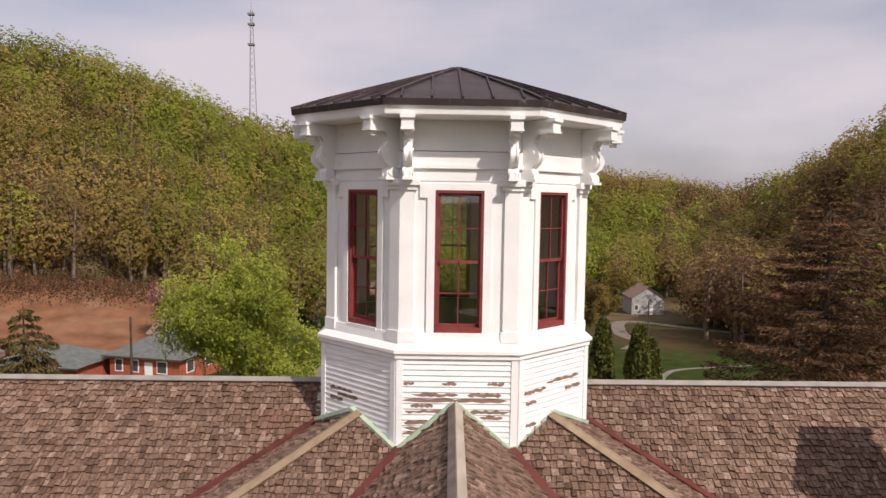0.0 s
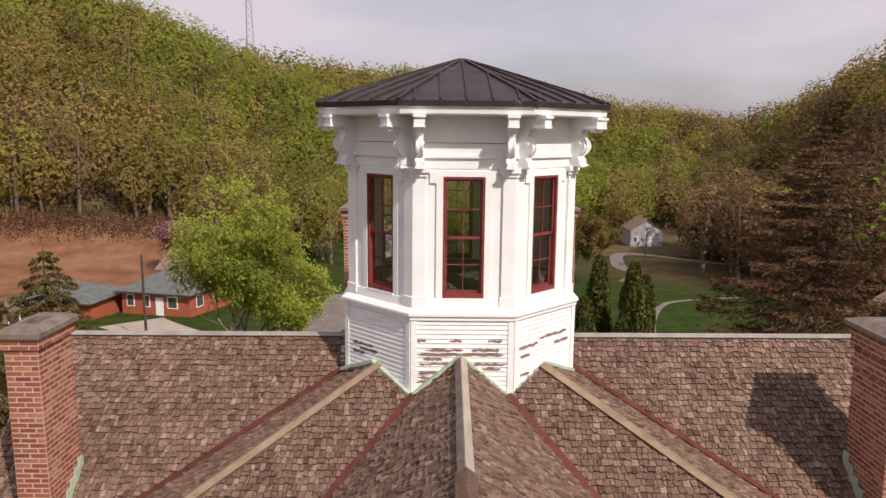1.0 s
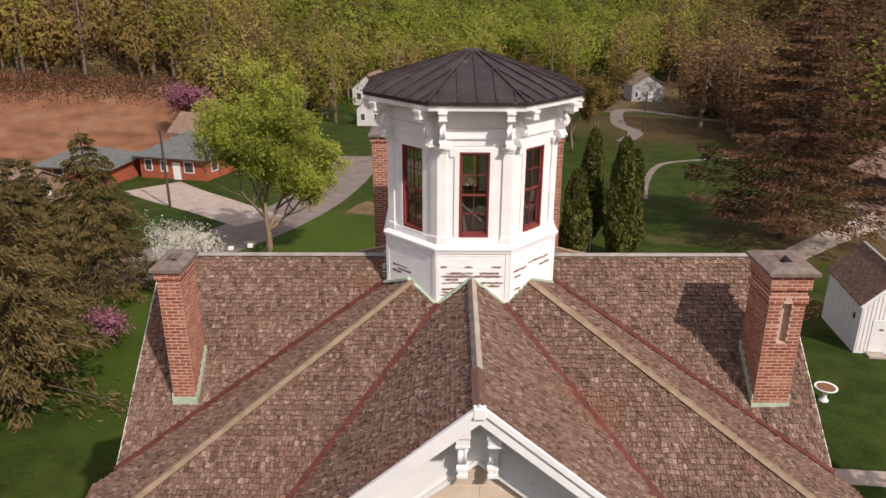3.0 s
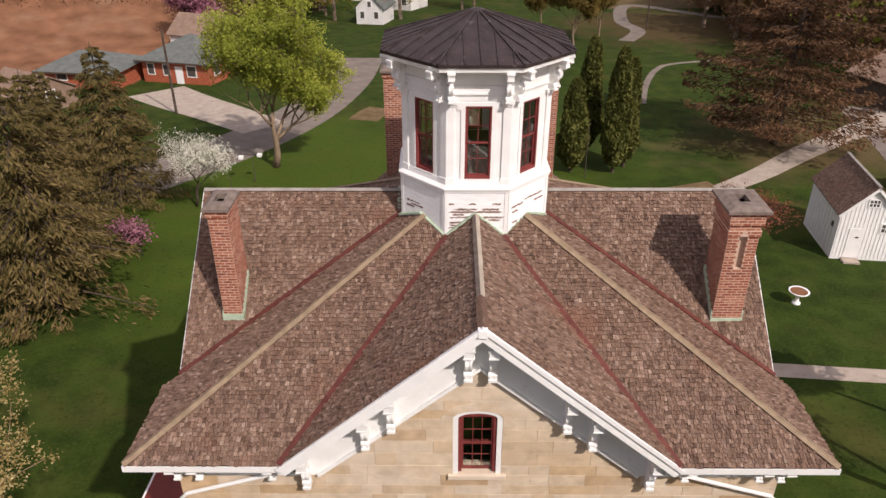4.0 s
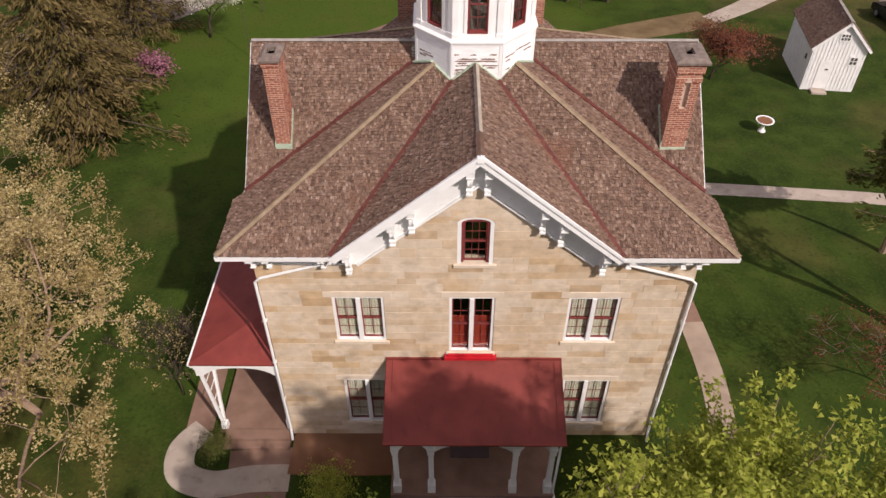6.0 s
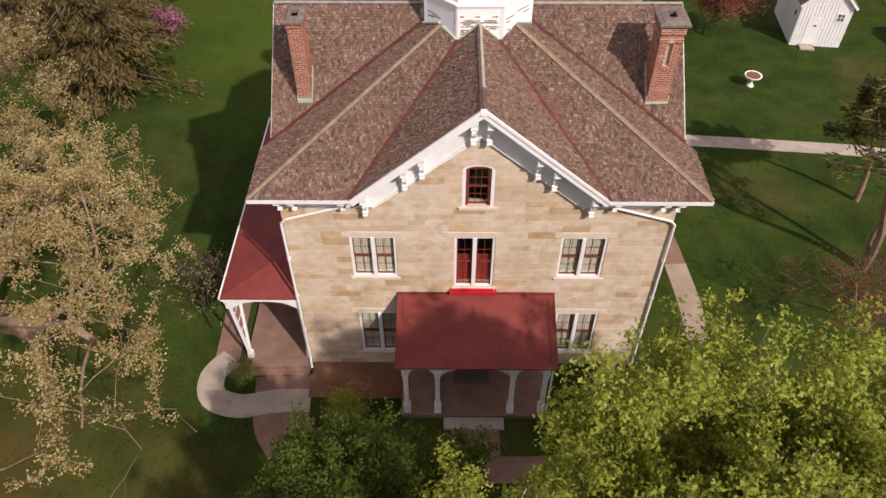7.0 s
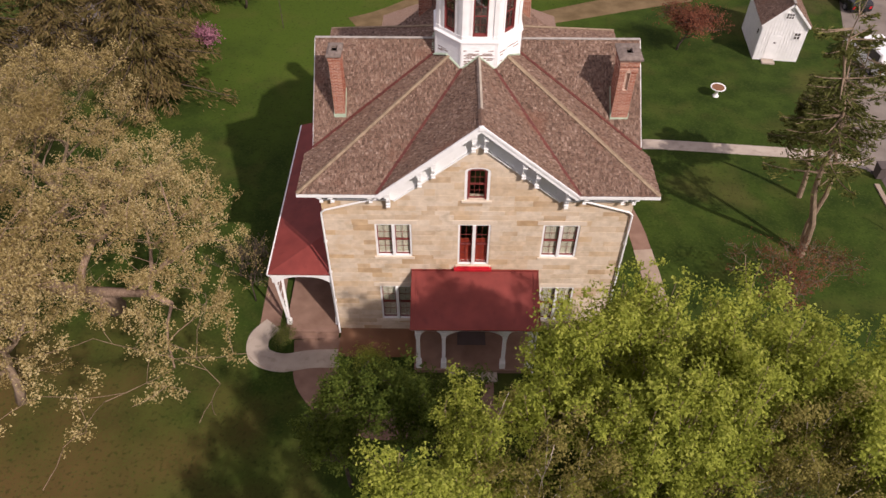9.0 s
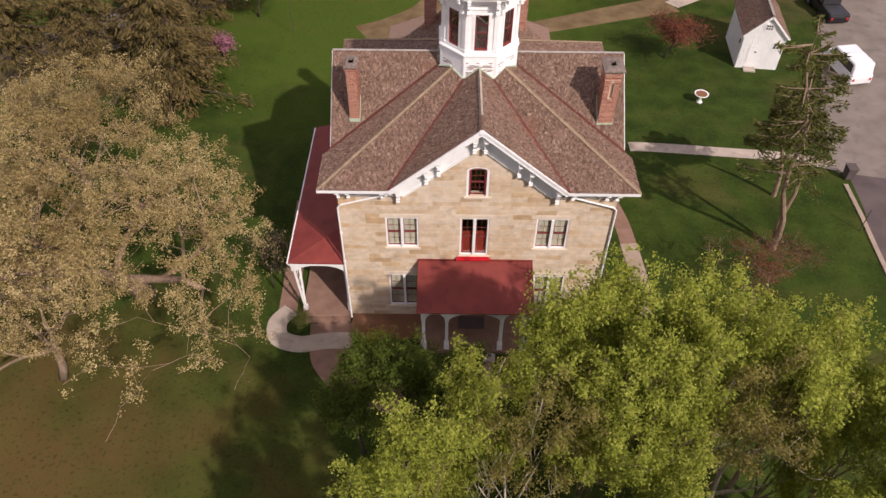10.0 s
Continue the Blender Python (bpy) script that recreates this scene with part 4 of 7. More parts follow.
BASE_AP, BODY_AP = 1.885, 1.80
bm = bmesh.new()
oct_ring(bm, [(BASE_AP - 0.03, 12.2), (BASE_AP - 0.03, 14.3)])
part("base_core", bm, M_WHITE, cupola)
bm = bmesh.new()
oct_ring(bm, [(1.89, 14.27), (1.93, 14.29), (1.93, 14.34), (1.96, 14.36), (1.96, 14.40), (1.86, 14.47), (1.84, 14.60), (1.80, 14.61)])
part("base_moulding", bm, M_WHITE, cupola, "white moulded band above the clapboards")
crng = random.Random(3)
half_base = BASE_AP * math.tan(math.pi / 8)
for k in range(8):
    m = face_pose(k, BASE_AP, 0)
    for j in range(27):
        zz = 12.28 + j * 0.0745
        bm = bmesh.new()
        vs = box(bm, -half_base + 0.06, -0.004, zz, half_base - 0.06, 0.03, zz + 0.082)
        for v in vs:
            if v.co.y < 0.01:
                v.co.y = -0.022 if v.co.z < zz + 0.05 else -0.002
            v.co = m @ v.co
        part("clapboard", bm, M_BOARD, cupola)
    # bare patches where the paint has gone
    patches = {0: [(-0.62, 13.92, 0.14), (-0.1, 13.92, 0.2), (0.5, 13.92, 0.22), (-0.28, 13.77, 0.62), (0.35, 13.77, 0.44), (-0.02, 13.69, 1.36), (-0.45, 13.62, 0.3), (-0.3, 13.55, 0.75), (0.42, 13.55, 0.55),
                   (-0.35, 13.40, 0.66), (0.2, 13.40, 0.3), (-0.38, 13.32, 0.62), (-0.5, 13.25, 0.45), (-0.58, 13.1, 0.3), (0.45, 13.47, 0.3), (0.55, 13.1, 0.2)],
               1: [(-0.42, 13.77, 0.5), (0.2, 13.84, 0.8), (-0.5, 13.62, 0.25), (0.45, 13.70, 0.4), (-0.5, 13.32, 0.25)],
               7: [(-0.35, 13.62, 0.5), (-0.2, 13.55, 0.45), (-0.45, 13.47, 0.3)]}.get(k, [])
    for cx0, zz, w in patches:
        j = round((zz - 12.28) / 0.0745)
        z0 = 12.28 + j * 0.0745
        bm = bmesh.new()
        n = 12
        for h0, h1 in ((0.004, 0.070),):
            prev = None
            for i in range(n + 1):
                x = cx0 + w * (i / n - 0.5)
                lo = h0 + crng.uniform(0, 0.024) + (0.02 if i in (0, n) else 0)
                hi = h1 - crng.uniform(0, 0.028) - (0.02 if i in (0, n) else 0)
                pair = [bm.verts.new(m @ Vector((x, -0.0245 + 0.26 * h, z0 + h))) for h in (lo, hi)]
                if prev:
                    bm.faces.new((prev[0], pair[0], pair[1], prev[1]))
                prev = pair
        part("bare_patch", bm, M_PEEL, cupola, "bare weathered wood where paint has peeled")
    for sx in (-1, 1):
        x0, x1 = sorted((sx * half_base, sx * (half_base - 0.085)))
        part("corner_board", box_bm(x0, -0.03, 12.25, x1, 0.03, 14.28, m=m), M_WHITE, cupola)

half_body = BODY_AP * math.tan(math.pi / 8)
WIN_HALF, WZ0, WZ1 = 0.312, 14.62, 16.50
for k in range(8):
    m = face_pose(k, BODY_AP, 0)
    bm = bmesh.new()
    for x0, x1, z0, z1 in ((-half_body, -WIN_HALF, 14.5, 16.62), (WIN_HALF, half_body, 14.5, 16.62), (-WIN_HALF, WIN_HALF, 14.5, WZ0), (-WIN_HALF, WIN_HALF, WZ1, 16.62)):
        box(bm, x0, 0, z0, x1, 0.12, z1, m)
    side = part("wall", bm, M_WHITE, cupola)
    bm = bmesh.new()
    # casing with ears, sill
    for x0, x1, z0, z1, d in ((-WIN_HALF - 0.10, -WIN_HALF, WZ0 - 0.10, WZ1 + 0.09, 0.03), (WIN_HALF, WIN_HALF + 0.10, WZ0 - 0.10, WZ1 + 0.09, 0.03),
                              (-WIN_HALF, WIN_HALF, WZ1, WZ1 + 0.09, 0.03), (-WIN_HALF, WIN_HALF, WZ0 - 0.10, WZ0, 0.045),
                              (-WIN_HALF - 0.20, -WIN_HALF - 0.10, WZ1 - 0.10, WZ1 + 0.09, 0.03), (WIN_HALF + 0.10, WIN_HALF + 0.20, WZ1 - 0.10, WZ1 + 0.09, 0.03)):
        box(bm, x0, -d, z0, x1, 0.0, z1, m)
    part("casing", bm, M_WHITE, cupola, "white window casing with square ears")
    # window: red frame, two sashes, panes
    win = part("window", bmesh.new(), M_TRIM_RED, cupola, "tall dark red sash window")
    bm = bmesh.new()
    for x0, x1, z0, z1 in ((-WIN_HALF, -WIN_HALF + 0.036, WZ0, WZ1), (WIN_HALF - 0.036, WIN_HALF, WZ0, WZ1), (-WIN_HALF + 0.036, WIN_HALF - 0.036, WZ1 - 0.036, WZ1), (-WIN_HALF + 0.036, WIN_HALF - 0.036, WZ0, WZ0 + 0.07)):
        box(bm, x0, -0.02, z0, x1, 0.10, z1, m)
    part("window_frame", bm, M_TRIM_RED, win)
    zm = (WZ0 + WZ1) / 2
    for z0, z1, y in ((zm - 0.02, WZ1 - 0.036, 0.02), (WZ0 + 0.07, zm + 0.02, 0.055)):
        bm = bmesh.new()
        xa, xb = -WIN_HALF + 0.036, WIN_HALF - 0.036
        for x0, x1, c0, c1 in ((xa, xa + 0.03, z0, z1), (xb - 0.03, xb, z0, z1), (xa, xb, z0, z0 + 0.04), (xa, xb, z1 - 0.035, z1), (-0.007, 0.007, z0, z1), (xa, xb, (z0 + z1) / 2 - 0.007, (z0 + z1) / 2 + 0.007)):
            box(bm, x0, y, c0, x1, y + 0.03, c1, m)
        part("sash", bm, M_TRIM_RED, win)
        for a, b in ((xa + 0.03, -0.009), (0.009, xb - 0.03)):
            for c0, c1 in ((z0 + 0.04, (z0 + z1) / 2 - 0.009), ((z0 + z1) / 2 + 0.009, z1 - 0.035)):
                p = part("pane", box_bm(a, y + 0.012, c0, b, y + 0.016, c1, m=m), M_GLASS, win)
                p.visible_shadow = False
    # frieze above: boards and mouldings
    for kind_, e, d, z0, z1 in (("frieze_board", 0.01, 0.015, 16.62, 16.78), ("moulding", 0.03, 0.055, 16.78, 16.83), ("frieze_board", 0.02, 0.03, 16.83, 17.0), ("frieze_board", 0.015, 0.018, 17.01, 17.42)):
        part(kind_, box_bm(-half_body - e, -d, z0, half_body + e, 0.12, z1, m=m), M_WHITE, cupola)
    # clustered brackets at both ends of the face
    for sx in (-1, 1):
        part("bracket", bracket_bm(face_pose(k, BODY_AP + 0.02, 16.64) @ Matrix.Translation((sx * (half_body - 0.085), 0, 0)) @ pose(0, 0, 0, 0, 0, -90), 0.46, 0.765, 0.105), M_WHITE, cupola, "white carved scroll bracket")
    # pilaster halves that fold round the corner
    for sx in (-1, 1):
        bm = bmesh.new()
        for w, z0, z1, d in ((0.17, 14.5, 16.50, 0.045), (0.195, 14.5, 14.64, 0.065), (0.20, 16.50, 16.56, 0.07), (0.23, 16.56, 16.64, 0.10)):
            x0, x1 = sorted((sx * (half_body + d * 0.41), sx * (half_body - w)))
            box(bm, x0, -d, z0, x1, 0.0, z1, m)
        part("pilaster", bm, M_WHITE, cupola, "white corner pilaster")

# floor and ceiling discs are added; their dark colour supplies the dimness inside
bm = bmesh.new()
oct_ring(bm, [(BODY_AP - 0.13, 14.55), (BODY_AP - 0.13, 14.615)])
part("floor", bm, M_DARKROOM, cupola, "added floor disc, coloured dark so the cupola inside looks dim")
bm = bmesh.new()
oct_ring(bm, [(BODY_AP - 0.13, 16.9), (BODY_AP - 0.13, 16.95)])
part("ceiling", bm, M_DARKROOM, cupola, "added ceiling disc, coloured dark so the cupola inside looks dim")
# roof: soffit, white crown, dark metal with standing seams
bm = bmesh.new()
oct_ring(bm, [(1.7, 17.41), (2.24, 17.41), (2.26, 17.43), (2.27, 17.50), (2.29, 17.53), (2.29, 17.55), (1.7, 17.55)])
part("crown_moulding", bm, M_WHITE, cupola, "white roof crown and soffit")
bm = bmesh.new()
PROFILE = [(2.27, 17.535), (2.31, 17.535), (2.32, 17.615), (1.9, 17.775), (1.2, 18.01), (0.6, 18.21), (0.12, 18.365), (0.05, 18.38)]
oct_ring(bm, PROFILE)
metal = part("metal_roof", bm, M_METAL_ROOF, cupola, "dark brown metal roof with pale streaks")


def roof_z(ap):
    for (a0, z0), (a1, z1) in zip(PROFILE[2:], PROFILE[3:]):
        if a1 <= ap <= a0:
            return z0 + (z1 - z0) * (a0 - ap) / (a0 - a1)
    return 18.38


for k in range(8):
    bm = bmesh.new()
    corner = [oct_pts(a, z + 0.03)[k] for a, z in PROFILE[2:]]
    for a, b in zip(corner, corner[1:]):
        beam(bm, a, b, 0.06, 0.05)
    part("hip_seam", bm, M_METAL_ROOF, metal)
    m = Matrix.Translation((CX, CY, 0)) @ pose(0, 0, 0, 0, 0, 45 * k)
    for x in (-0.74, -0.37, 0.0, 0.37, 0.74):
        bm = bmesh.new()
        top = max(abs(x) / math.tan(math.pi / 8), 0.15)
        steps = [2.32, 1.9, 1.2, 0.6]
        steps = [a for a in steps if a > top + 0.05] + [top]
        for a, b in zip(steps, steps[1:]):
            beam(bm, m @ Vector((x, -a, roof_z(a) + 0.032)), m @ Vector((x, -b, roof_z(b) + 0.032)), 0.022, 0.045)
        part("standing_seam", bm, M_METAL_ROOF, metal)
bm = bmesh.new()
lathe(bm, [(0.20, -0.03), (0.17, 0.03), (0.06, 0.055), (0.01, 0.06)], (CX, CY, 18.36), 10)
part("finial_cap", bm, M_METAL_ROOF, metal)
# green flashing where roof and cupola meet
for sx in (-1, 1):
    for bk in (False, True):
        for a, b in (((P1[0] + 0.0, P1[1] + 0.01, P1[2] + 0.07), (0.03, P1[1] + 0.01, RZ + 0.07)), ((P1[0], P1[1], P1[2] + 0.07), (HH[0], HH[1] + 0.03, HH[2] + 0.08)),
                     ((HH[0], HH[1] + 0.03, HH[2] + 0.08), (1.915, 5.5, 13.17)), ((1.92, 5.78, 13.17), (1.92, CY, SRZ + 0.08))):
            p, q = mirrored([a, b], sx, bk)
            bm = bmesh.new()
            beam(bm, (p[0] + CX * 0.5, p[1], p[2]), (q[0] + CX * 0.5, q[1], q[2]), 0.16, 0.05)
            bmesh.ops.recalc_face_normals(bm, faces=bm.faces[:])
            part("flashing", bm, M_GREEN, cupola, "pale green metal flashing at the foot")

# the old cupola leans and is turned a little
cupola.location = (CX - 0.09, CY + 0.13, 13.0)
cupola.rotation_euler = (0, radians(0.5), radians(1.2))
cupola.scale = (1.025, 1.025, 1.0)


# ---- chimneys ----
BRICK_MESH = {}


def brick_mesh(w, d, h):
    key = (round(w, 3), round(d, 3), round(h, 3))
    if key not in BRICK_MESH:
        me = bpy.data.meshes.new("brick")
        b = box_bm(-w / 2, -d / 2, 0, w / 2, d / 2, h)
        b.to_mesh(me)
        b.free()
        me.materials.append(M_BRICK)
        BRICK_MESH[key] = me
    return BRICK_MESH[key]


CHIMNEY_BRICKS = []


def chimney(x0, x1, y0, y1, zb, zt, label, lit, ornate=False, cap_out=0.10, niche=False, flash=True):
    """A brick stack with flashing and a stone cap; lit: +1 or -1, the side that is seen along with the front."""
    ch = thing("chimney", ((x0 + x1) / 2, (y0 + y1) / 2, zb), label, "chimney", group="chimneys")
    e = 0.005
    low = zb - 1.4 if ornate or flash else zb
    if niche:
        nx0, nx1, nz0, nz1 = (x0 + x1) / 2 - 0.10, (x0 + x1) / 2 + 0.10, zt - 1.55, zt - 0.62
        bm = bmesh.new()
        box(bm, x0 + e, y0 + 0.12, zb - 0.2, x1 - e, y1 - e, zt)
        box(bm, x0 + e, y0 + e, zb - 0.2, x1 - e, y0 + 0.12, nz0)
        box(bm, x0 + e, y0 + e, nz1 + 0.12, x1 - e, y0 + 0.12, zt)
        box(bm, x0 + e, y0 + e, nz0, nx0, y0 + 0.12, nz1 + 0.12)
        box(bm, nx1, y0 + e, nz0, x1 - e, y0 + 0.12, nz1 + 0.12)
        for k in (-1, 1):
            xm = (nx0 + nx1) / 2
            prism(bm, [(xm + k * 0.10, nz1), (xm + k * 0.10, nz1 + 0.12), (xm, nz1 + 0.12)], 0.1, pose(0, y0 + 0.02, 0))
    else:
        bm = box_bm(x0 + e, y0 + e, zb - 0.2, x1 - e, y1 - e, zt)
    bmesh.ops.recalc_face_normals(bm, faces=bm.faces[:])
    core = part("mortar_core", bm, M_MORTAR, ch, "pale mortar joints")
    step, made = 0.0775, []
    n = int((zt - zb - 0.05) / step)
    for j in range(n):
        zz = zt - 0.02 - (j + 1) * step
        out = 0.0
        if ornate and j < 4:
            out = 0.05
        elif j < 2:
            out = 0.035
        elif ornate and j in (6, 7):
            out = 0.03
        X0, X1, Y0, Y1 = x0 - out, x1 + out, y0 - out, y1 + out
        for horizontal, fixed, a, b in ((True, Y0, X0, X1), (True, Y1, X0, X1), (False, X0, Y0, Y1), (False, X1, Y0, Y1)):
            cnt = max(2, round((b - a) / 0.235))
            w = (b - a) / cnt
            edges = [a + w * (i + (0.5 if j % 2 else 0)) for i in range(cnt + 1)]
            edges = [a] + [q for q in edges if a + 0.06 < q < b - 0.06] + [b]
            for p, q in zip(edges, edges[1:]):
                mid, ln = (p + q) / 2, (q - p) - 0.024
                if horizontal:
                    yy = fixed + 0.04 if fixed == Y0 else fixed - 0.04
                    nc = (x0 + x1) / 2
                    hw = min(0.10, nz1 + 0.12 - zz) if niche and fixed == Y0 and zz + step * 0.5 > nz0 else 0.0
                    bits = [(p, q)]
                    if hw > 0.015 and p < nc + hw and q > nc - hw:
                        # bricks are cut at the sides of the pointed niche
                        bits = [(u, v) for u, v in ((p, min(q, nc - hw + 0.012)), (max(p, nc + hw - 0.012), q)) if v - u > 0.05]
                    for u, v in bits:
                        made.append((fixed == Y0, (u + v) / 2, yy, zz, v - u - 0.024, 0.08))
                else:
                    xx = fixed + 0.04 if fixed == X0 else fixed - 0.04
                    seen = (fixed == X1) == (lit > 0)
                    made.append((seen, xx, mid, zz, 0.08, ln))
        if out:
            bmx = box_bm(X0 + e, Y0 + e, zz, X1 - e, Y1 - e, zz + step)
            part("corbel", bmx, M_MORTAR, ch)
    CHIMNEY_BRICKS.append((ch, made))
    # cap slab with a flue
    bm = bmesh.new()
    o = cap_out
    X0, X1, Y0, Y1 = x0 - o, x1 + o, y0 - o, y1 + o
    ring = [[bm.verts.new((a, b, zt + h)) for a, b in ((X0 + i, Y0 + i), (X1 - i, Y0 + i), (X1 - i, Y1 - i), (X0 + i, Y1 - i))] for h, i in ((0, 0), (0.07, 0.0), (0.14, o * 1.3))]
    fx0, fx1, fy0, fy1 = (x0 + x1) / 2 - 0.13, (x0 + x1) / 2 + 0.13, (y0 + y1) / 2 - 0.22, (y0 + y1) / 2 + 0.22
    for h in (0.145, -0.25):
        ring.append([bm.verts.new((a, b, zt + h)) for a, b in ((fx0, fy0), (fx1, fy0), (fx1, fy1), (fx0, fy1))])
    for r0, r1 in zip(ring, ring[1:]):
        for k in range(4):
            bm.faces.new((r0[k], r0[(k + 1) % 4], r1[(k + 1) % 4], r1[k]))
    bm.faces.new(ring[-1])
    bm.faces.new(ring[0][::-1])
    bmesh.ops.recalc_face_normals(bm, faces=bm.faces[:])
    part("cap", bm, M_CAP, ch, "weathered grey stone cap")
    if flash:
        bm = bmesh.new()
        box(bm, x0 - 0.03, y0 - 0.03, zb - 0.2, x1 + 0.03, y0 + 0.02, zb + 0.20)
        for xs in (x0 - 0.03, x1 + 0.005):
            for i in range(7):
                ya, yb = y0 + (y1 - y0) * i / 7, y0 + (y1 - y0) * (i + 1) / 7
                zr = SRZ - 0.835 * abs(CY - yb)
                part("step_flashing", box_bm(xs, ya, zr - 0.3, xs + 0.025, yb, zr + 0.17), M_GREEN, ch)
        part("flashing", bm, M_GREEN, ch, "pale green metal flashing round the foot")
    return ch


chimney(-6.52, -6.03, 3.43, 4.38, 11.12, 14.28, "slim red brick chimney with pale joints on the shingle roof", 1, cap_out=0.085)
chimney(6.1, 6.86, 3.43, 4.5, 11.02, 14.24, "ornate red brick chimney with pointed niche and stone cap", -1, ornate=True, cap_out=0.14, niche=True)
chimney(-2.95, -2.25, 12.3, 13.3, 9.0, 15.15, "red brick chimney on the rear wing", 1, flash=False)
chimney(2.35, 3.05, 12.3, 13.3, 9.0, 15.15, "red brick chimney on the rear wing", -1, flash=False)

# rear wing that carries the back chimneys
wing = thing("rear_wing", (0, 16, -0.45), "low stone rear wing with brown shingle roof", "house")
part("wall", box_bm(-5.2, 2 * CY - WY + 0.02, -1.2, 5.2, 20.5, 6.2), M_STONE, wing, "tan limestone wall")
part("roof", slab([(-5.7, 12.66, 6.5), (0, 12.66, 8.6), (0, 21.0, 8.6), (-5.7, 21.0, 6.5)], 0.12), M_SHINGLE, wing, "brown shingle roof slope")
part("roof", slab([(0, 12.66, 8.6), (5.7, 12.66, 6.5), (5.7, 21.0, 6.5), (0, 21.0, 8.6)], 0.12), M_SHINGLE, wing, "brown shingle roof slope")


# ---- front porch ----
porch = thing("front_porch", (0.05, -1.4, -0.45), "front porch with red metal roof and white carved posts", "porch")
PX0, PX1, PYF, PZW, PZF = -3.08, 3.2, -2.72, 4.36, 3.28
part("porch_roof", slab([(PX0, WY, PZW), (PX0, PYF, PZF), (PX1, PYF, PZF), (PX1, WY, PZW)], 0.07), M_RED_ROOF, porch, "red painted metal porch roof")
bm = bmesh.new()
for x in (PX0 + 0.03, PX0 + 0.26, PX1 - 0.26, PX1 - 0.03):
    beam(bm, (x, WY, PZW + 0.03), (x, PYF, PZF + 0.03), 0.03, 0.05)
beam(bm, (PX0, WY - 0.03, PZW + 0.06), (PX1, WY - 0.03, PZW + 0.06), 0.08, 0.08)
beam(bm, (PX0, PYF - 0.02, PZF + 0.02), (PX1, PYF - 0.02, PZF + 0.02), 0.08, 0.06)
part("roof_edging", bm, M_RED_ROOF, porch)
bm = bmesh.new()
box(bm, PX0 + 0.05, PYF + 0.02, PZF - 0.16, PX1 - 0.05, PYF + 0.10, PZF - 0.05)
box(bm, PX0 + 0.2, PYF + 0.2, PZF - 0.36, PX1 - 0.2, PYF + 0.34, PZF - 0.10)
for x in (PX0 + 0.2, PX1 - 0.34):
    box(bm, x, PYF + 0.34, PZF - 0.36, x + 0.14, WY, PZF - 0.08)
part("entablature", bm, M_WHITE, porch, "white painted porch beam and cornice")
part("porch_floor", box_bm(PX0 + 0.1, PYF + 0.05, -0.5, PX1 - 0.1, WY - 0.01, -0.2, bevel=0.02), M_PINKWALK, porch, "pinkish-brown porch floor")
part("door_mat", box_bm(-0.75, -1.1, -0.198, 0.75, -0.2, -0.17, bevel=0.01), M_DARKASPHALT, porch, "black door mat")
part("step", box_bm(-1.2, PYF - 0.5, -0.5, 1.3, PYF + 0.04, -0.33, bevel=0.02), M_CONCRETE, porch, "concrete step")


def post(parent, x, y, z0, z1, w=0.15):
    bm = bmesh.new()
    h = z1 - z0
    for a, b, r in ((0, 0.16, 0.95), (0.16, 0.19, 0.72), (0.19, 0.80, 0.6), (0.80, 0.83, 0.8), (0.83, 0.88, 0.68), (0.88, 0.93, 0.95), (0.93, 1.0, 0.75)):
        box(bm, x - w * r, y - w * r, z0 + h * a, x + w * r, y + w * r, z0 + h * b)
    return part("post", bm, M_WHITE, parent, "white square porch post with capital")


def arch_brace(parent, a, b, z1, drop, y0, y1, along_y=False, x=0.0):
    """Carved board between two posts, cut to a flattened arch."""
    bm = bmesh.new()
    n = 12
    pts = [(a, z1), (b, z1)] + [(b - (b - a) * k / n, z1 - 0.06 - drop * (abs(1 - 2 * k / n) ** 3)) for k in range(n + 1)]
    m = pose(0, y0, 0) if not along_y else Matrix.Translation((x + 0.04, 0, 0)) @ pose(0, 0, 0, 0, 0, 90)
    prism(bm, pts, (y1 - y0) if not along_y else 0.08, m)
    bmesh.ops.recalc_face_normals(bm, faces=bm.faces[:])
    return part("arch_brace", bm, M_WHITE, parent, "white arched brace board")


COLS = [PX0 + 0.36, -1.45, 1.55, PX1 - 0.36]
for x in COLS:
    post(porch, x, PYF + 0.28, -0.2, PZF - 0.34)
for a, b in zip(COLS, COLS[1:]):
    arch_brace(porch, a + 0.1, b - 0.1, PZF - 0.34, 0.5, PYF + 0.24, PYF + 0.31)
for x in (COLS[0], COLS[-1]):
    post(porch, x, WY - 0.16, -0.2, PZF - 0.34, 0.12)
bm = bmesh.new()
tube(bm, [(PX1 - 0.1, PYF + 0.1, PZF - 0.12), (PX1 - 0.14, PYF + 0.2, PZF - 0.5), (PX1 - 0.14, PYF + 0.2, -0.2), (PX1 - 0.05, PYF - 0.1, -0.4)], [0.045] * 4, 8)
part("downpipe", bm, M_WHITE, porch, "white rainwater pipe")

# ---- side porch ----
sp = thing("side_porch", (-8.6, 6.0, -0.45), "side porch with red metal roof and white V-shaped posts", "porch")
SX0, SY0, SY1, SZ, SZW = -10.28, 0.05, 12.2, 4.02, 4.95
bm = bmesh.new()
c = [(SX0, SY0, SZ), (-WX, SY0, SZ), (-WX, SY0 + 2.4, SZW), (-WX, SY1, SZW), (SX0, SY1, SZ)]
v = [bm.verts.new(p) for p in c]
w = [bm.verts.new((p[0], p[1], p[2] - 0.07)) for p in c]
for f in ((0, 1, 2), (0, 2, 3, 4)):
    bm.faces.new([v[i] for i in f])
    bm.faces.new([w[i] for i in f][::-1])
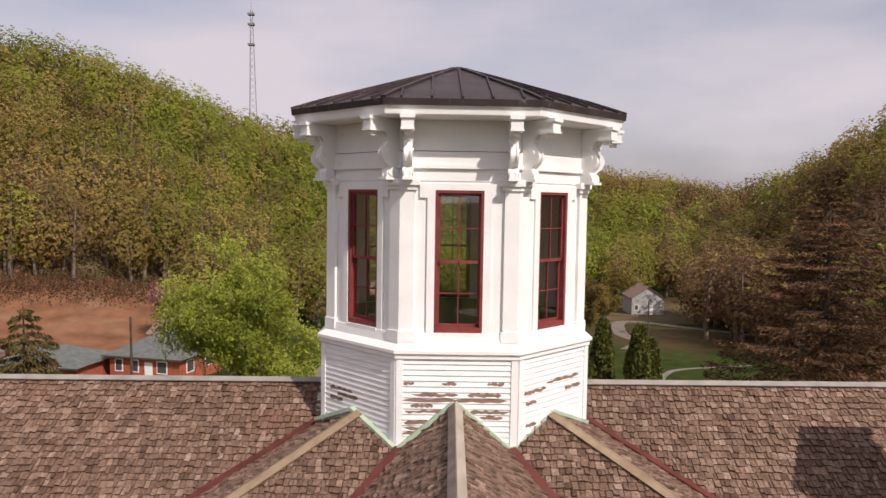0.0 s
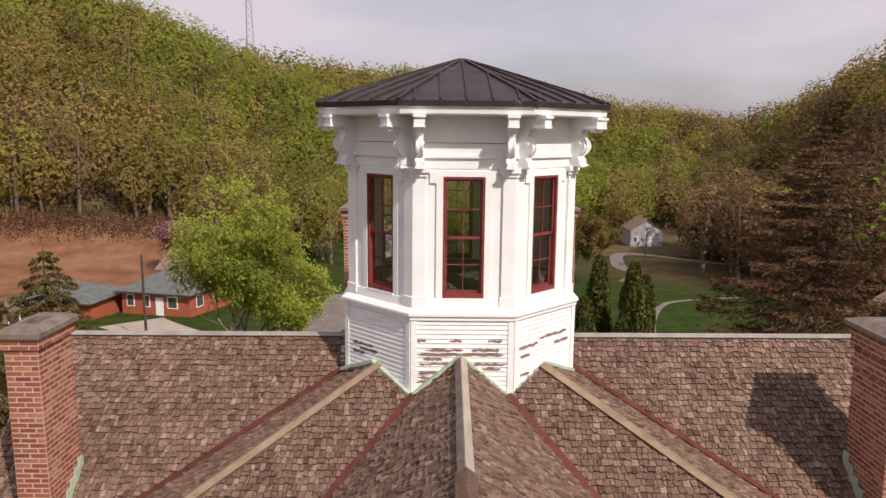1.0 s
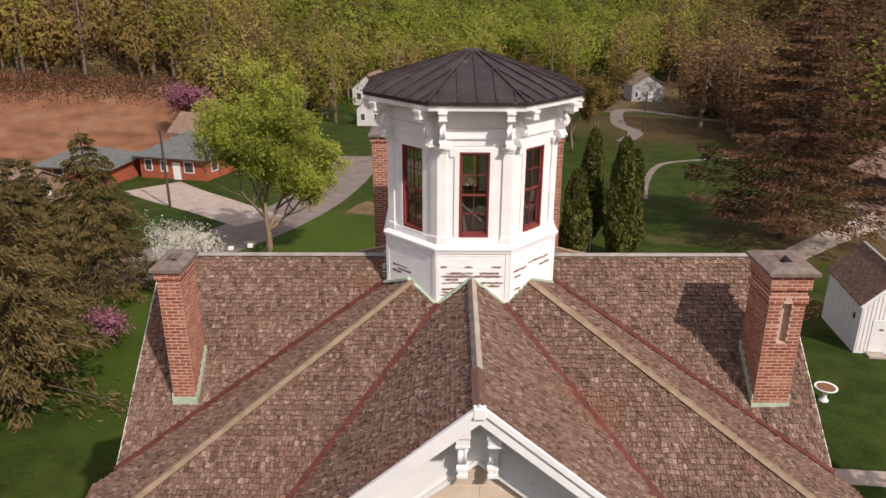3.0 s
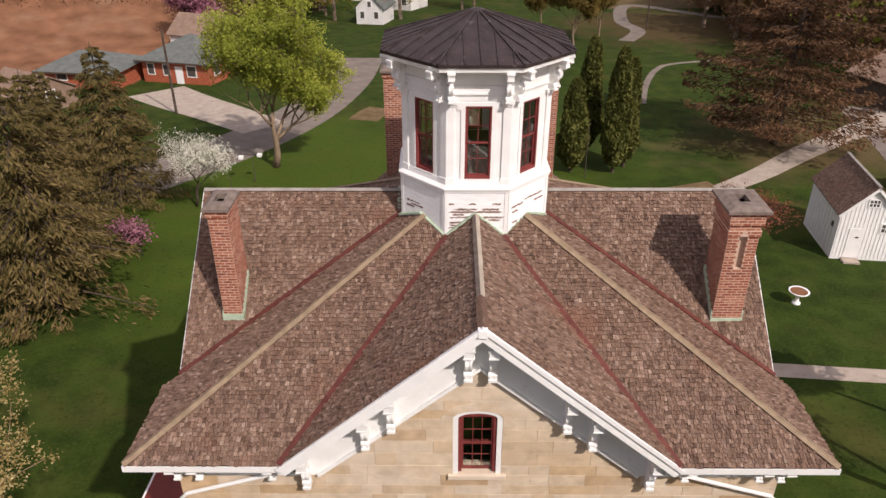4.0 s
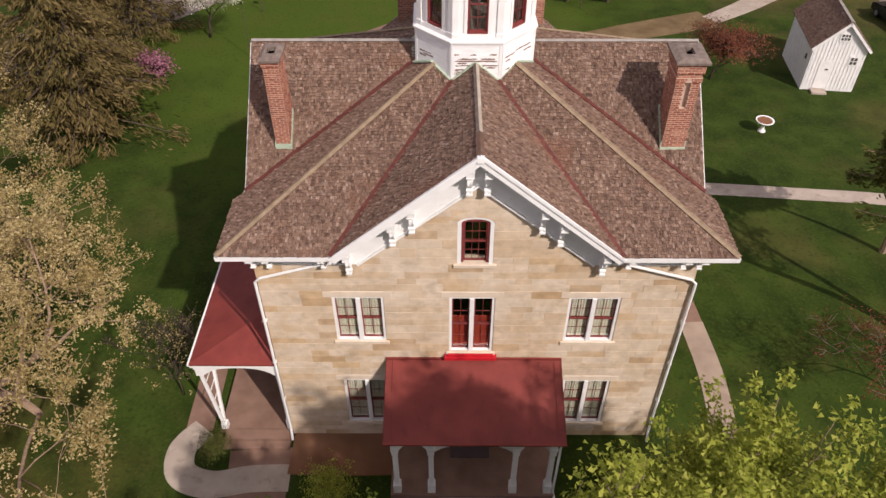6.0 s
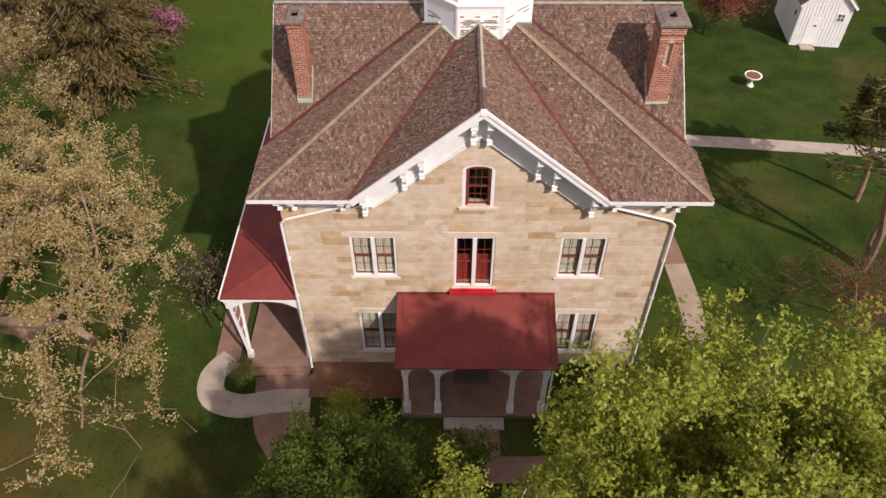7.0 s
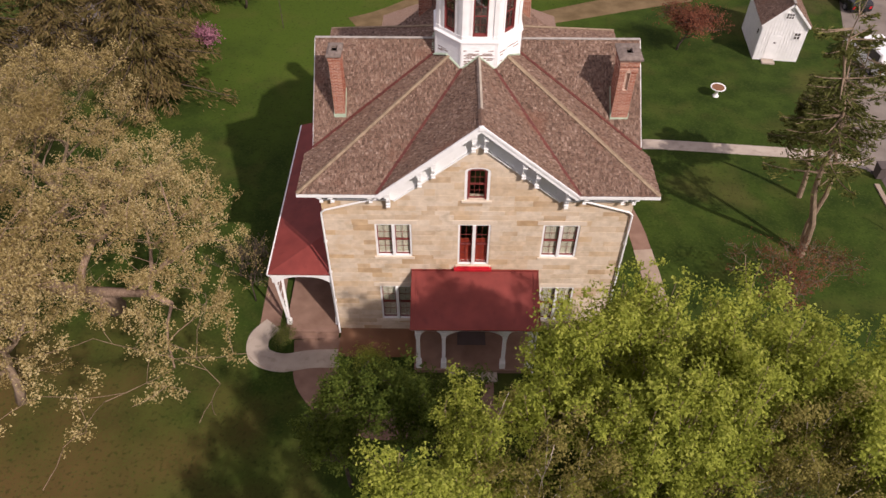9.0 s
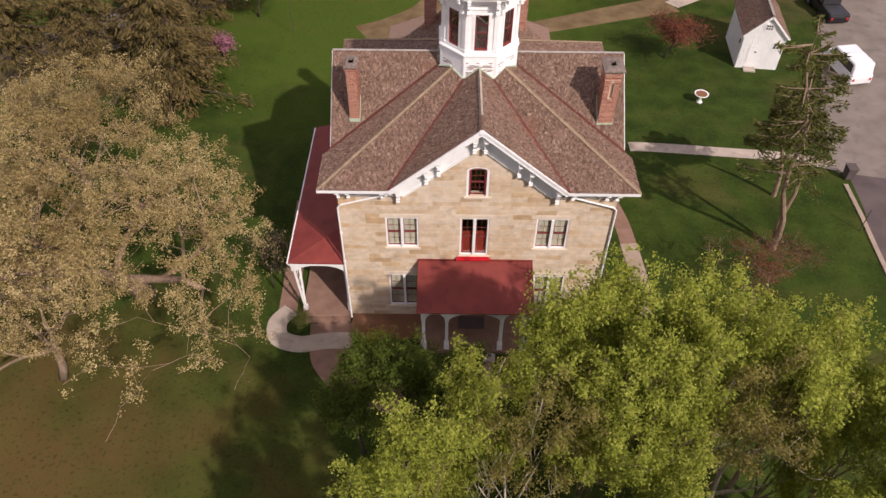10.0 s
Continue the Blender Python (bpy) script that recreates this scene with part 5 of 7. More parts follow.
for i in range(5):
    bm.faces.new((v[i - 1], v[i], w[i], w[i - 1]))
bmesh.ops.recalc_face_normals(bm, faces=bm.faces[:])
part("porch_roof", bm, M_RED_ROOF, sp, "red painted metal porch roof")
bm = bmesh.new()
box(bm, SX0 + 0.02, SY0 + 0.03, SZ - 0.22, -WX - 0.06, SY0 + 0.11, SZ - 0.06)
box(bm, SX0 - 0.03, SY0 - 0.02, SZ - 0.07, SX0 + 0.04, SY1, SZ + 0.02)
box(bm, SX0 + 0.02, SY0 + 0.11, SZ - 0.22, SX0 + 0.10, SY1, SZ - 0.06)
part("cornice", bm, M_WHITE, sp, "white porch cornice")
part("porch_floor", box_bm(SX0 + 0.3, SY0 + 0.1, -0.5, -WX - 0.02, SY1, -0.22, bevel=0.02), M_PINKWALK, sp, "pinkish-brown porch floor")
for i, (y0, h) in enumerate(((-0.28, 0.34), (-0.62, 0.17))):
    part("step", box_bm(SX0 + 0.55, y0, -0.5, -WX - 0.05, SY0 + 0.1 if i == 0 else -0.28, -0.5 + h, bevel=0.015), M_PINKWALK, sp, "pinkish-brown step")


def v_post(y, along):
    """Two slim posts that spread upwards from one foot, with a lattice of balusters between."""
    bm = bmesh.new()
    foot = Vector((SX0 + 0.5, y, -0.22))
    tops = [Vector((SX0 + 0.22, y, SZ - 0.25)), Vector((SX0 + 0.22, y + along, SZ - 0.25))] if along else [Vector((SX0 + 0.22, y, SZ - 0.25))]
    for tpt in tops:
        beam(bm, foot, tpt, 0.11, 0.10, up=(0, 1, 0.2))
        beam(bm, tpt - Vector((0, 0, 0.5)), tpt, 0.17, 0.16, up=(0, 1, 0))
    box(bm, foot.x - 0.12, foot.y - 0.12, -0.25, foot.x + 0.12, foot.y + 0.12, 0.1)
    box(bm, tops[0].x - 0.14, tops[0].y - 0.14, SZ - 0.42, tops[0].x + 0.14, tops[0].y + 0.14, SZ - 0.22)
    if along:
        for k in range(1, 7):
            f = k / 7
            a, b = foot.lerp(tops[0], f), foot.lerp(tops[1], f)
            beam(bm, a, b, 0.03, 0.03, up=(0, 0.2, 1))
    return part("post", bm, M_WHITE, sp, "white lattice porch post")


v_post(SY0 + 0.25, 1.5)
v_post(SY0 + 4.2, 1.2)
v_post(SY0 + 8.2, 1.2)
post(sp, -WX - 0.12, SY0 + 0.2, -0.22, SZ - 0.2, 0.1)
arch_brace(sp, SX0 + 0.3, -WX - 0.05, SZ - 0.2, 0.55, SY0 + 0.06, SY0 + 0.13)

# ---- paths, drive and roads ----
strip("path", [(12.2, 16.75), (13.9, 16.7), (19, 16.2), (24, 15.6), (27.5, 14.4)], 1.15, M_CONCRETE, "pale concrete garden path across the lawn", "path")
strip("path", [(9.4, 13.6), (9.75, 10.5), (10.2, 8.0), (10.35, 6.2)], 1.05, M_PINKWALK, "pinkish-brown curved path beside the house", "path")
strip("path", [(10.35, 6.2), (10.5, 3.5), (10.4, 1.4), (10.2, 0.2)], 1.1, M_TANWALK, "tan concrete path beside the house", "path")
strip("path", [(10.2, 0.2), (9.6, -1.2), (8.4, -2.8), (6.5, -4.2), (3.5, -4.9), (0.2, -5.0)], 1.15, M_PINKWALK, "pinkish-brown path curving to the front porch", "path")
strip("path", [(0.1, -5.0), (0.1, -3.2)], 2.0, M_PINKWALK, "pinkish-brown path to the porch step", "path", lift=0.016)
strip("path", [(-6.9, -1.85), (-8.4, -1.9), (-9.9, -2.15), (-11.1, -1.7), (-11.35, -0.6), (-10.7, 0.35)], 1.15, M_CONCRETE, "pale concrete path curling round the side porch", "path", lift=0.02)
strip("path", [(-8.2, -0.6), (-8.1, -1.9), (-7.9, -3.2), (-6.5, -4.8), (-4.4, -5.6), (-1.2, -5.3), (0.2, -5.0)], (2.5, 1.6), M_PINKWALK, "pinkish-brown path from the side porch", "path", lift=0.012)
strip("soil_bed", [(-7.0, -0.75), (-5.0, -0.8), (-2.9, -0.75)], 1.9, M_SOIL, "reddish-brown bare soil bed at the wall's foot", "soil", lift=0.03)
strip("path", [(-10.9, 0.2), (-11.0, 4), (-11.2, 10)], 1.1, M_PINKWALK, "pinkish-brown path along the side porch", "path", lift=0.012)
strip("road", [(27.4, -30), (27.6, -10), (28.2, 3), (29.4, 9.5), (29.9, 13.4)], (4.0, 5.0), M_DARKASPHALT, "dark asphalt drive beside the lawn", "road")
strip("kerb", [(26.0, -8), (26.2, 3), (26.6, 9.5), (26.8, 12.4)], 0.3, M_TANWALK, "pale concrete kerb", "kerb", lift=0.1)
strip("road", [(30.0, 13.2), (31.5, 20), (35.5, 30), (39.5, 42), (43, 55), (45, 64)], (6.5, 9.0), M_ASPHALT, "pale grey asphalt drive past the shed", "road", lift=0.018)
strip("road", [(20.5, 40.6), (24.8, 44.0), (30.5, 49.3), (37.5, 55.2), (45, 61)], (1.6, 3.2), M_CONCRETE, "pale gravel track through dry grass", "road", lift=0.03)
strip("road", [(-13, 90), (-13.6, 76), (-15.8, 63), (-19.4, 53.5), (-24.5, 45), (-32, 35), (-45, 22), (-70, 5)], (6.0, 8.0), M_ASPHALT, "pale grey asphalt street behind the lawn", "road")
strip("road", [(-19, 57), (-25, 62.5), (-30.5, 67.2), (-35, 71.5)], (5.0, 7.0), M_CONCRETE, "tan concrete driveway to the red brick bungalow", "road", lift=0.03)
strip("path", [(20.2, 66), (22.6, 74.5), (25.8, 82.4), (29.2, 86.0), (38.6, 89.0)], 0.8, M_ASPHALT, "pale gravel path in the meadow", "path")
strip("path", [(26, 102), (29.8, 110.5), (29.2, 121), (34.5, 139), (46, 126), (58, 112)], 2.4, M_ASPHALT, "pale gravel path to the greyed white shed", "path")
strip("path", [(-9.6, 59.6), (-9.0, 62.0), (-8.0, 64.2)], 3.2, M_DRYGRASS, "worn brown patch of lawn by the street", "path", lift=0.02)
strip("path", [(-9.2, 33.6), (-6.5, 35.2), (-3.4, 38.2), (-1.5, 42.0)], 4.2, M_DRYGRASS, "worn brownish ground behind the house", "path")
strip("path", [(5.2, 35.0), (9.5, 36.6), (14.5, 38.6), (20.5, 40.8)], (2.2, 3.4), M_DRYGRASS, "worn tan ground beside the track", "path")


# ---- trees ----
def leaf_quads(points, size, rng, droop=0.0, aspect=1.0, facing=None, along=None, loose=0.55):
    """One small quad for each point: turned at random, facing outwards, or drawn out along a direction."""
    n = len(points)
    if along is not None:
        a = along + rng.normal(size=(n, 3)) * 0.35
    else:
        a = rng.normal(size=(n, 3))
        a[:, 2] -= droop * 2.5
    if facing is not None:
        nrm = facing + rng.normal(size=(n, 3)) * loose
        nrm /= np.linalg.norm(nrm, axis=1)[:, None] + 1e-9
        a -= nrm * (a * nrm).sum(1)[:, None]
        a /= np.linalg.norm(a, axis=1)[:, None] + 1e-9
        b = np.cross(nrm, a)
    else:
        a /= np.linalg.norm(a, axis=1)[:, None]
        b = np.cross(a, rng.normal(size=(n, 3)))
    b /= np.linalg.norm(b, axis=1)[:, None] + 1e-9
    s = size * rng.uniform(0.6, 1.4, (n, 1))
    a, b = a * s * aspect, b * s
    v = np.stack([points - a * 0.5 - b * 0.12, points - b * 0.5 + a * 0.1, points + a * 0.5 + b * 0.12, points + b * 0.5 - a * 0.1], 1).reshape(-1, 3)
    return v, np.arange(4 * n).reshape(-1, 4)


def leaf_tris(points, size, rng, facing, aspect=1.5, loose=0.5):
    """One small pointed leaf for each point, its face turned roughly along facing."""
    n = len(points)
    nrm = facing + rng.normal(size=(n, 3)) * loose
    nrm /= np.linalg.norm(nrm, axis=1)[:, None] + 1e-9
    a = rng.normal(size=(n, 3))
    a -= nrm * (a * nrm).sum(1)[:, None]
    a /= np.linalg.norm(a, axis=1)[:, None] + 1e-9
    b = np.cross(nrm, a)
    s = size * rng.uniform(0.65, 1.35, (n, 1))
    a, b = a * s * aspect, b * s
    v = np.stack([points - a * 0.45 - b * 0.5, points - a * 0.45 + b * 0.5, points + a * 0.55], 1).reshape(-1, 3)
    return v, np.arange(3 * n).reshape(-1, 3)


def limbs(rng, base, lean, height, spread, radius, levels=4, first=0.3, fan=(3, 4), leader=False):
    """Branches of a broadleaf tree as (points, radii), and the twig ends."""
    out, tips = [], []

    def branch(p, d, length, r, level):
        pts, rad, q, e = [p], [r], p, d
        n = 4
        for i in range(n):
            e = (e + Vector([rng.uniform(-0.24, 0.24) for _ in range(3)]) + Vector((0, 0, 0.05 if level else 0.02))).normalized()
            q = q + e * (length / n)
            pts.append(q)
            rad.append(r * (1 - 0.62 * (i + 1) / n))
        out.append((pts, rad, level >= levels))
        if level >= levels:
            tips.extend(pts[1:])
            return
        if level == levels - 1:
            tips.extend(pts[2:])
        k = rng.randint(*fan) + (1 if level == 0 else 0)
        for i in range(k):
            f = 0.45 + 0.55 * (i + 1) / k if level else 0.55 + 0.45 * (i + 1) / k
            j = min(int(f * n), n)
            ang = 2 * math.pi * (i / k) + rng.uniform(-0.6, 0.6)
            side = Vector((math.cos(ang), math.sin(ang), 0))
            nd = (e * rng.uniform(0.35, 0.7) + side * rng.uniform(0.5, 1.0) * spread + Vector((0, 0, rng.uniform(0.05, 0.5)))).normalized()
            branch(pts[j], nd, length * rng.uniform(0.58, 0.80), rad[j] * rng.uniform(0.55, 0.78), level + 1)
        if leader and level < 2:
            branch(pts[-1], (e + Vector((0, 0, 0.6))).normalized(), length * 0.85, rad[-1] * 0.95, level + 1)

    branch(Vector(base), Vector(lean).normalized(), height * first, radius, 0)
    top = max(p.z for pts, _, _ in out for p in pts)
    return out, tips, top


def broadleaf(seed, height, spread, radius, leaf_mat, bark, count, size, name, label, category, scatter=0.35, first=0.3, levels=4, lean=(0, 0, 1), fan=(3, 4), reach=0.0, bunch=6, clumps=0, open_=0.0, leader=False, high=0.0):
    """A tree about the origin: trunk with limbs, and a crown of many small leaves."""
    rng, nrng = random.Random(seed), np.random.default_rng(seed)
    br, tips, top = limbs(rng, (0, 0, 0), lean, height, spread, radius, levels, first, fan, leader)
    k = kr = height / top
    if reach:
        cx0, cy0 = np.mean([p.x for p in tips]), np.mean([p.y for p in tips])
        kr = reach / np.percentile([math.hypot(p.x - cx0, p.y - cy0) for p in tips], 93)
    fit_ = Matrix.Diagonal((kr, kr, k, 1))
    if clumps and lean == (0, 0, 1):
        # the crown stands over the foot
        fit_ = Matrix.Shear("XY", 4, (-cx0 * kr / (height * 0.75), -cy0 * kr / (height * 0.75))) @ fit_
    t = thing(name, (0, 0, 0), label, category)
    bm = bmesh.new()
    for pts, rad, twig in br:
        if clumps and twig and rng.random() < 0.5:
            continue
        tube(bm, [fit_ @ p for p in pts], [max(r, 0.012) for r in rad], 6 if rad[0] > 0.06 else 3)
    part("trunk", bm, bark, t, smooth=True)
    tp = np.array([tuple(fit_ @ p) for p in tips])
    if clumps:
        # rounded clumps of leaves about the limbs, with gaps between
        tp = tp[np.hypot(tp[:, 0] - tp[:, 0].mean(), tp[:, 1] - tp[:, 1].mean()) < 1.18 * reach]
        if high:
            tp = tp[tp[:, 2] > high * height]
        if open_:
            # the heart of the crown stays bare, so that the great limbs show
            off = np.hypot(tp[:, 0], tp[:, 1]) / reach
            tp = tp[nrng.random(len(tp)) < np.clip(1 - open_ + open_ * off * 1.5, 0.08, 1)]
        hub = tp[nrng.choice(len(tp), clumps, replace=len(tp) < clumps)] + nrng.normal(size=(clumps, 3)) * scatter * 0.6
        size_of = scatter * nrng.uniform(0.4, 1.5, clumps)
        own = nrng.choice(clumps, count, p=size_of ** 2 / (size_of ** 2).sum())
        d = nrng.normal(size=(count, 3))
        d[:, 2] += 0.35
        d /= np.linalg.norm(d, axis=1)[:, None]
        pts = hub[own] + d * (size_of[own] * (0.15 + 1.05 * nrng.random(count)))[:, None] * np.array([1, 1, 1.1])
        v, f = leaf_tris(pts, size, nrng, d * 0.55 + np.array([0.12, -0.2, 0.5]), 1.35, 0.62)
        part("crown", quads_mesh("crown", v, f), leaf_mat, t)
        return t
    # leaves sit in small bunches round the twig ends
    knots = count // bunch
    hub = tp[nrng.integers(0, len(tp), knots)] + nrng.normal(size=(knots, 3)) * scatter
    pts = np.repeat(hub, bunch, 0) + nrng.normal(size=(knots * bunch, 3)) * size * 1.25
    out = pts - np.array([pts[:, 0].mean(), pts[:, 1].mean(), height * 0.5])
    out /= np.linalg.norm(out, axis=1)[:, None] + 1e-9
    out[:, 2] += 0.35
    v, f = leaf_quads(pts, size, nrng, facing=out)
    part("crown", quads_mesh("crown", v, f), leaf_mat, t)
    return t


def conifer(seed, height, reach, leaf_mat, bark, name, label, category, bare=0.06, tufts=55, size=0.12, droop=0.55, shape=0.8, gap=0.5, sparse=0.0, girth=0.022, crook=0.0):
    rng, nrng = random.Random(seed), np.random.default_rng(seed)
    t = thing(name, (0, 0, 0), label, category)
    bm = bmesh.new()

    def stem(z):
        return Vector((0.05 * math.sin(math.pi * z / height) + crook * math.sin(z * 0.75), crook * 0.7 * math.sin(z * 0.5 + 1.0), z))

    steps = [-0.2 + (height + 0.2) * k / 12 for k in range(13)]
    tube(bm, [stem(z) for z in steps], [max(0.02, height * girth * (1 - 0.95 * k / 12)) for k in range(13)], 8)
    pts, ways = [], []
    z = height * bare
    while z < height * 0.985:
        f = (z - height * bare) / (height * (1 - bare))
        n = rng.randint(5, 8) if f < 0.85 else 4
        for i in range(n):
            if rng.random() < sparse:
                continue
            ang = 2 * math.pi * (i + rng.random()) / n
            ln = reach * ((1 - f) ** shape) * rng.uniform(0.5, 1.16) + 0.15
            d = Vector((math.cos(ang), math.sin(ang), 0))
            p0 = stem(z)
            line = []
            for s in range(5):
                u = s / 4
                line.append(p0 + d * (ln * u) + Vector((0, 0, ln * (0.12 * u - droop * u * u + 0.28 * u ** 3))))
            tube(bm, line, [0.05 * (1 - 0.2 * k) * (0.4 + ln / reach) for k in range(5)], 4)
            m = max(5, int(tufts * (0.25 + ln / reach)))
            u = np.sqrt(nrng.random(m)) * 4
            j = np.minimum(u.astype(int), 3)
            L = np.array([tuple(q) for q in line])
            base = L[j] + (L[j + 1] - L[j]) * (u - j)[:, None]
            side = np.array([-d.y, d.x, 0])
            w = ln * 0.16 * (1.15 - (u / 4)[:, None] * 0.6)
            base = base + side * nrng.normal(size=(m, 1)) * w + np.stack([np.zeros(m), np.zeros(m), -np.abs(nrng.normal(size=m)) * 0.16 * (0.5 + ln / reach)], 1)
            pts.append(base)
            w3 = L[j + 1] - L[j]
            w3 = w3 / (np.linalg.norm(w3, axis=1)[:, None] + 1e-9) * 0.8 + side * nrng.normal(size=(m, 1)) * 0.5
            w3[:, 2] -= 0.75 * droop + 0.1
            ways.append(w3)
        z += gap * rng.uniform(0.8, 1.25)
    part("trunk", bm, bark, t)
    v, f4 = leaf_quads(np.concatenate(pts), size, nrng, aspect=4.2, along=np.concatenate(ways))
    part("crown", quads_mesh("crown", v, f4), leaf_mat, t)
    return t


def columnar(seed, height, reach, leaf_mat, name, label, category):
    nrng = np.random.default_rng(seed)
    t = thing(name, (0, 0, 0), label, category)
    bm = bmesh.new()
    tube(bm, [(0, 0, -0.2), (0, 0, height * 0.9)], [0.16, 0.02], 8)
    tube(bm, [(0, 0, 0.3), (0.4, 0.15, height * 0.3)], [0.12, 0.05], 6)
    part("trunk", bm, M_DARKBARK, t)
    n = 7000
    f = nrng.random(n) ** 0.9
    ang = nrng.random(n) * 2 * math.pi
    r = reach * np.minimum(1, (f * 3.5 + 0.35)) * np.maximum(1 - f, 0.004) ** 0.42
    lump = 1 + 0.16 * np.sin(ang * 3 + f * 9 + seed) + 0.1 * np.sin(ang * 5 - f * 17)
    r = r * lump * np.sqrt(nrng.uniform(0.55, 1.0, n))
    pts = np.stack([r * np.cos(ang), r * np.sin(ang), height * (0.08 + 0.92 * f)], 1)
    a, f4 = leaf_quads(pts, 0.26, nrng, droop=-0.7, aspect=1.7)
    part("crown", quads_mesh("crown", a, f4), leaf_mat, t)
    return t


def plant(t, x, y, turn=0.0, s=1.0, sink=0.05):
    """Set a tree down at its place."""
    t.matrix_basis = Matrix.Translation((x, y, ground_at(x, y) - sink)) @ pose(0, 0, 0, 0, 0, turn) @ Matrix.Scale(s, 4)
    return t


def again(t, x, y, turn, s, label=""):
    c = copy_thing(t, Matrix.Identity(4))
    c.matrix_basis = Matrix.Translation((x, y, ground_at(x, y) - 0.05)) @ pose(0, 0, 0, 0, 0, turn) @ Matrix.Scale(s, 4)
    return tagged(c, label)


# young green trees before the porch
GREEN = "slender tree in fresh yellow-green spring leaf before the porch"
G1 = plant(broadleaf(21, 15.5, 0.55, 0.17, M_LEAF_BRIGHT, M_TANBARK, 27000, 0.078, "maple_tree", GREEN, "tree", 0.30, 0.36, reach=2.35, clumps=620, open_=0.2), 5.4, -9.6, 20)
G2 = plant(broadleaf(22, 15.5, 0.60, 0.16, M_LEAF_BRIGHT, M_TANBARK, 25000, 0.078, "maple_tree", GREEN, "tree", 0.30, 0.34, reach=2.3, clumps=540, open_=0.2), 2.5, -10.2, 75)
G3 = plant(broadleaf(23, 15.0, 0.75, 0.20, M_LEAF_OLIVE, M_DEADBARK, 13000, 0.055, "maple_tree", "thin-leaved tree with pale bare branches showing through", "tree", 0.26, 0.34, reach=2.5, clumps=300, high=0.62), 1.3, -14.0, 140)
for t in (G1, G2, G3):
    tagged(t, group="green trees before the porch")
for src, x, y, turn, s in ((G1, 9.3, -10.9, 200, 1.0), (G2, 11.9, -12.4, 310, 0.98), (G1, 14.8, -12.6, 100, 0.94), (G2, 7.2, -13.0, 250, 0.97), (G1, 4.3, -13.4, 15, 0.93), (G2, -2.7, -14.6, 60, 0.92),
                           (G2, -0.3, -13.0, 190, 0.85), (G1, 2.6, -23.2, 160, 0.97), (G2, -0.4, -22.8, 50, 0.97), (G2, 5.6, -22.8, 280, 0.95), (G1, -3.2, -23.4, 330, 0.93), (G2, 1.2, -26.0, 100, 0.9), (G1, 12.2, -10.9, 260, 0.97), (G2, 13.6, -16.2, 20, 0.9), (G1, -4.6, -18.0, 130, 0.84), (G2, 6.0, -16.8, 140, 0.86), (G3, 8.6, -12.4, 90, 0.93),
                           (G2, 15.2, -14.6, 300, 0.95), (G1, 8.8, -18.4, 45, 0.84), (G2, -1.6, -19.4, 220, 0.82), (G2, 12.4, -19.6, 70, 0.82), (G1, 3.9, -19.8, 10, 0.80), (G3, 10.6, -12.6, 10, 1.0), (G1, 14.0, -18.6, 200, 0.86), (G2, 7.4, -10.2, 10, 0.97)):
    again(src, x, y, turn, s)

# trees behind the grove, leaf colour darkened to stand for its shade
G4 = plant(broadleaf(24, 9.6, 0.7, 0.13, M_LEAF_SHADE, M_DARKBARK, 20000, 0.078, "shade_toned_tree", "green tree before the porch, leaf colour darkened for shade", "tree", 0.32, 0.32, reach=2.0, clumps=330), -3.4, -8.2, 0)
again(G4, -5.6, -8.9, 140, 0.9, "small green tree beside the path, leaf colour darkened for shade")
again(G4, -1.5, -8.6, 60, 0.95, "small green tree beside the path, leaf colour darkened for shade")
again(G4, 4.6, -8.4, 230, 0.85, "small green tree beside the path, leaf colour darkened for shade")
again(G4, 6.8, -11.4, 20, 1.0, "small green tree beside the path, leaf colour darkened for shade")
again(G4, 2.6, -11.0, 90, 0.9, "small green tree beside the path, leaf colour darkened for shade")

# the old tree with pale buds beside the side porch
plant(broadleaf(31, 16.6, 1.1, 0.62, M_LEAF_PALE, M_OAKBARK, 125000, 0.060, "budding_tree", "broad old tree with pale cream-green buds and bare limbs", "tree", 0.23, 0.26, levels=5, lean=(0.12, 0.0, 1), reach=9.6, clumps=6500, open_=0.7), -19.6, 1.4, 0)
B2 = plant(broadleaf(32, 13.5, 0.9, 0.32, M_LEAF_PALE, M_TANBARK, 50000, 0.068, "budding_tree", "tree with pale cream-green buds and bare limbs on the lawn", "tree", 0.28, 0.26, levels=5, lean=(0.1, 0.0, 1), reach=6.0, clumps=1700, open_=0.5), -22.5, -4.6, 160, 0.86)
again(B2, -25.0, 8.6, 60, 0.98)
plant(broadleaf(33, 5.4, 0.7, 0.06, M_LEAF_PALE, M_DARKBARK, 1500, 0.045, "sapling", "small dark-stemmed tree with few pale buds by the porch", "tree", 0.3, 0.4), -12.0, 2.0, 0)

# the spring-green tree by the street, the white-flowering pear, redbuds
street_tree = plant(broadleaf(141, 16.6, 0.85, 0.34, M_LEAF_BRIGHT, M_TANBARK, 62000, 0.13, "green_tree", "round-crowned tree in bright spring green by the street", "tree", 0.46, 0.17, levels=5, reach=5.2, clumps=1900, leader=True), -15.5, 45.8, 15)
street_tree.matrix_basis = Matrix.Translation(street_tree.matrix_basis.translation) @ pose(0, 0, 0, 0, 7, 0) @ pose(0, 0, 0, 0, 0, 15)
plant(broadleaf(42, 6.0, 0.75, 0.13, M_LEAF_WHITE, M_DARKBARK, 11000, 0.075, "pear_tree", "small tree in white blossom on the lawn edge", "tree", 0.36, 0.28), -19.6, 37.2, 60)
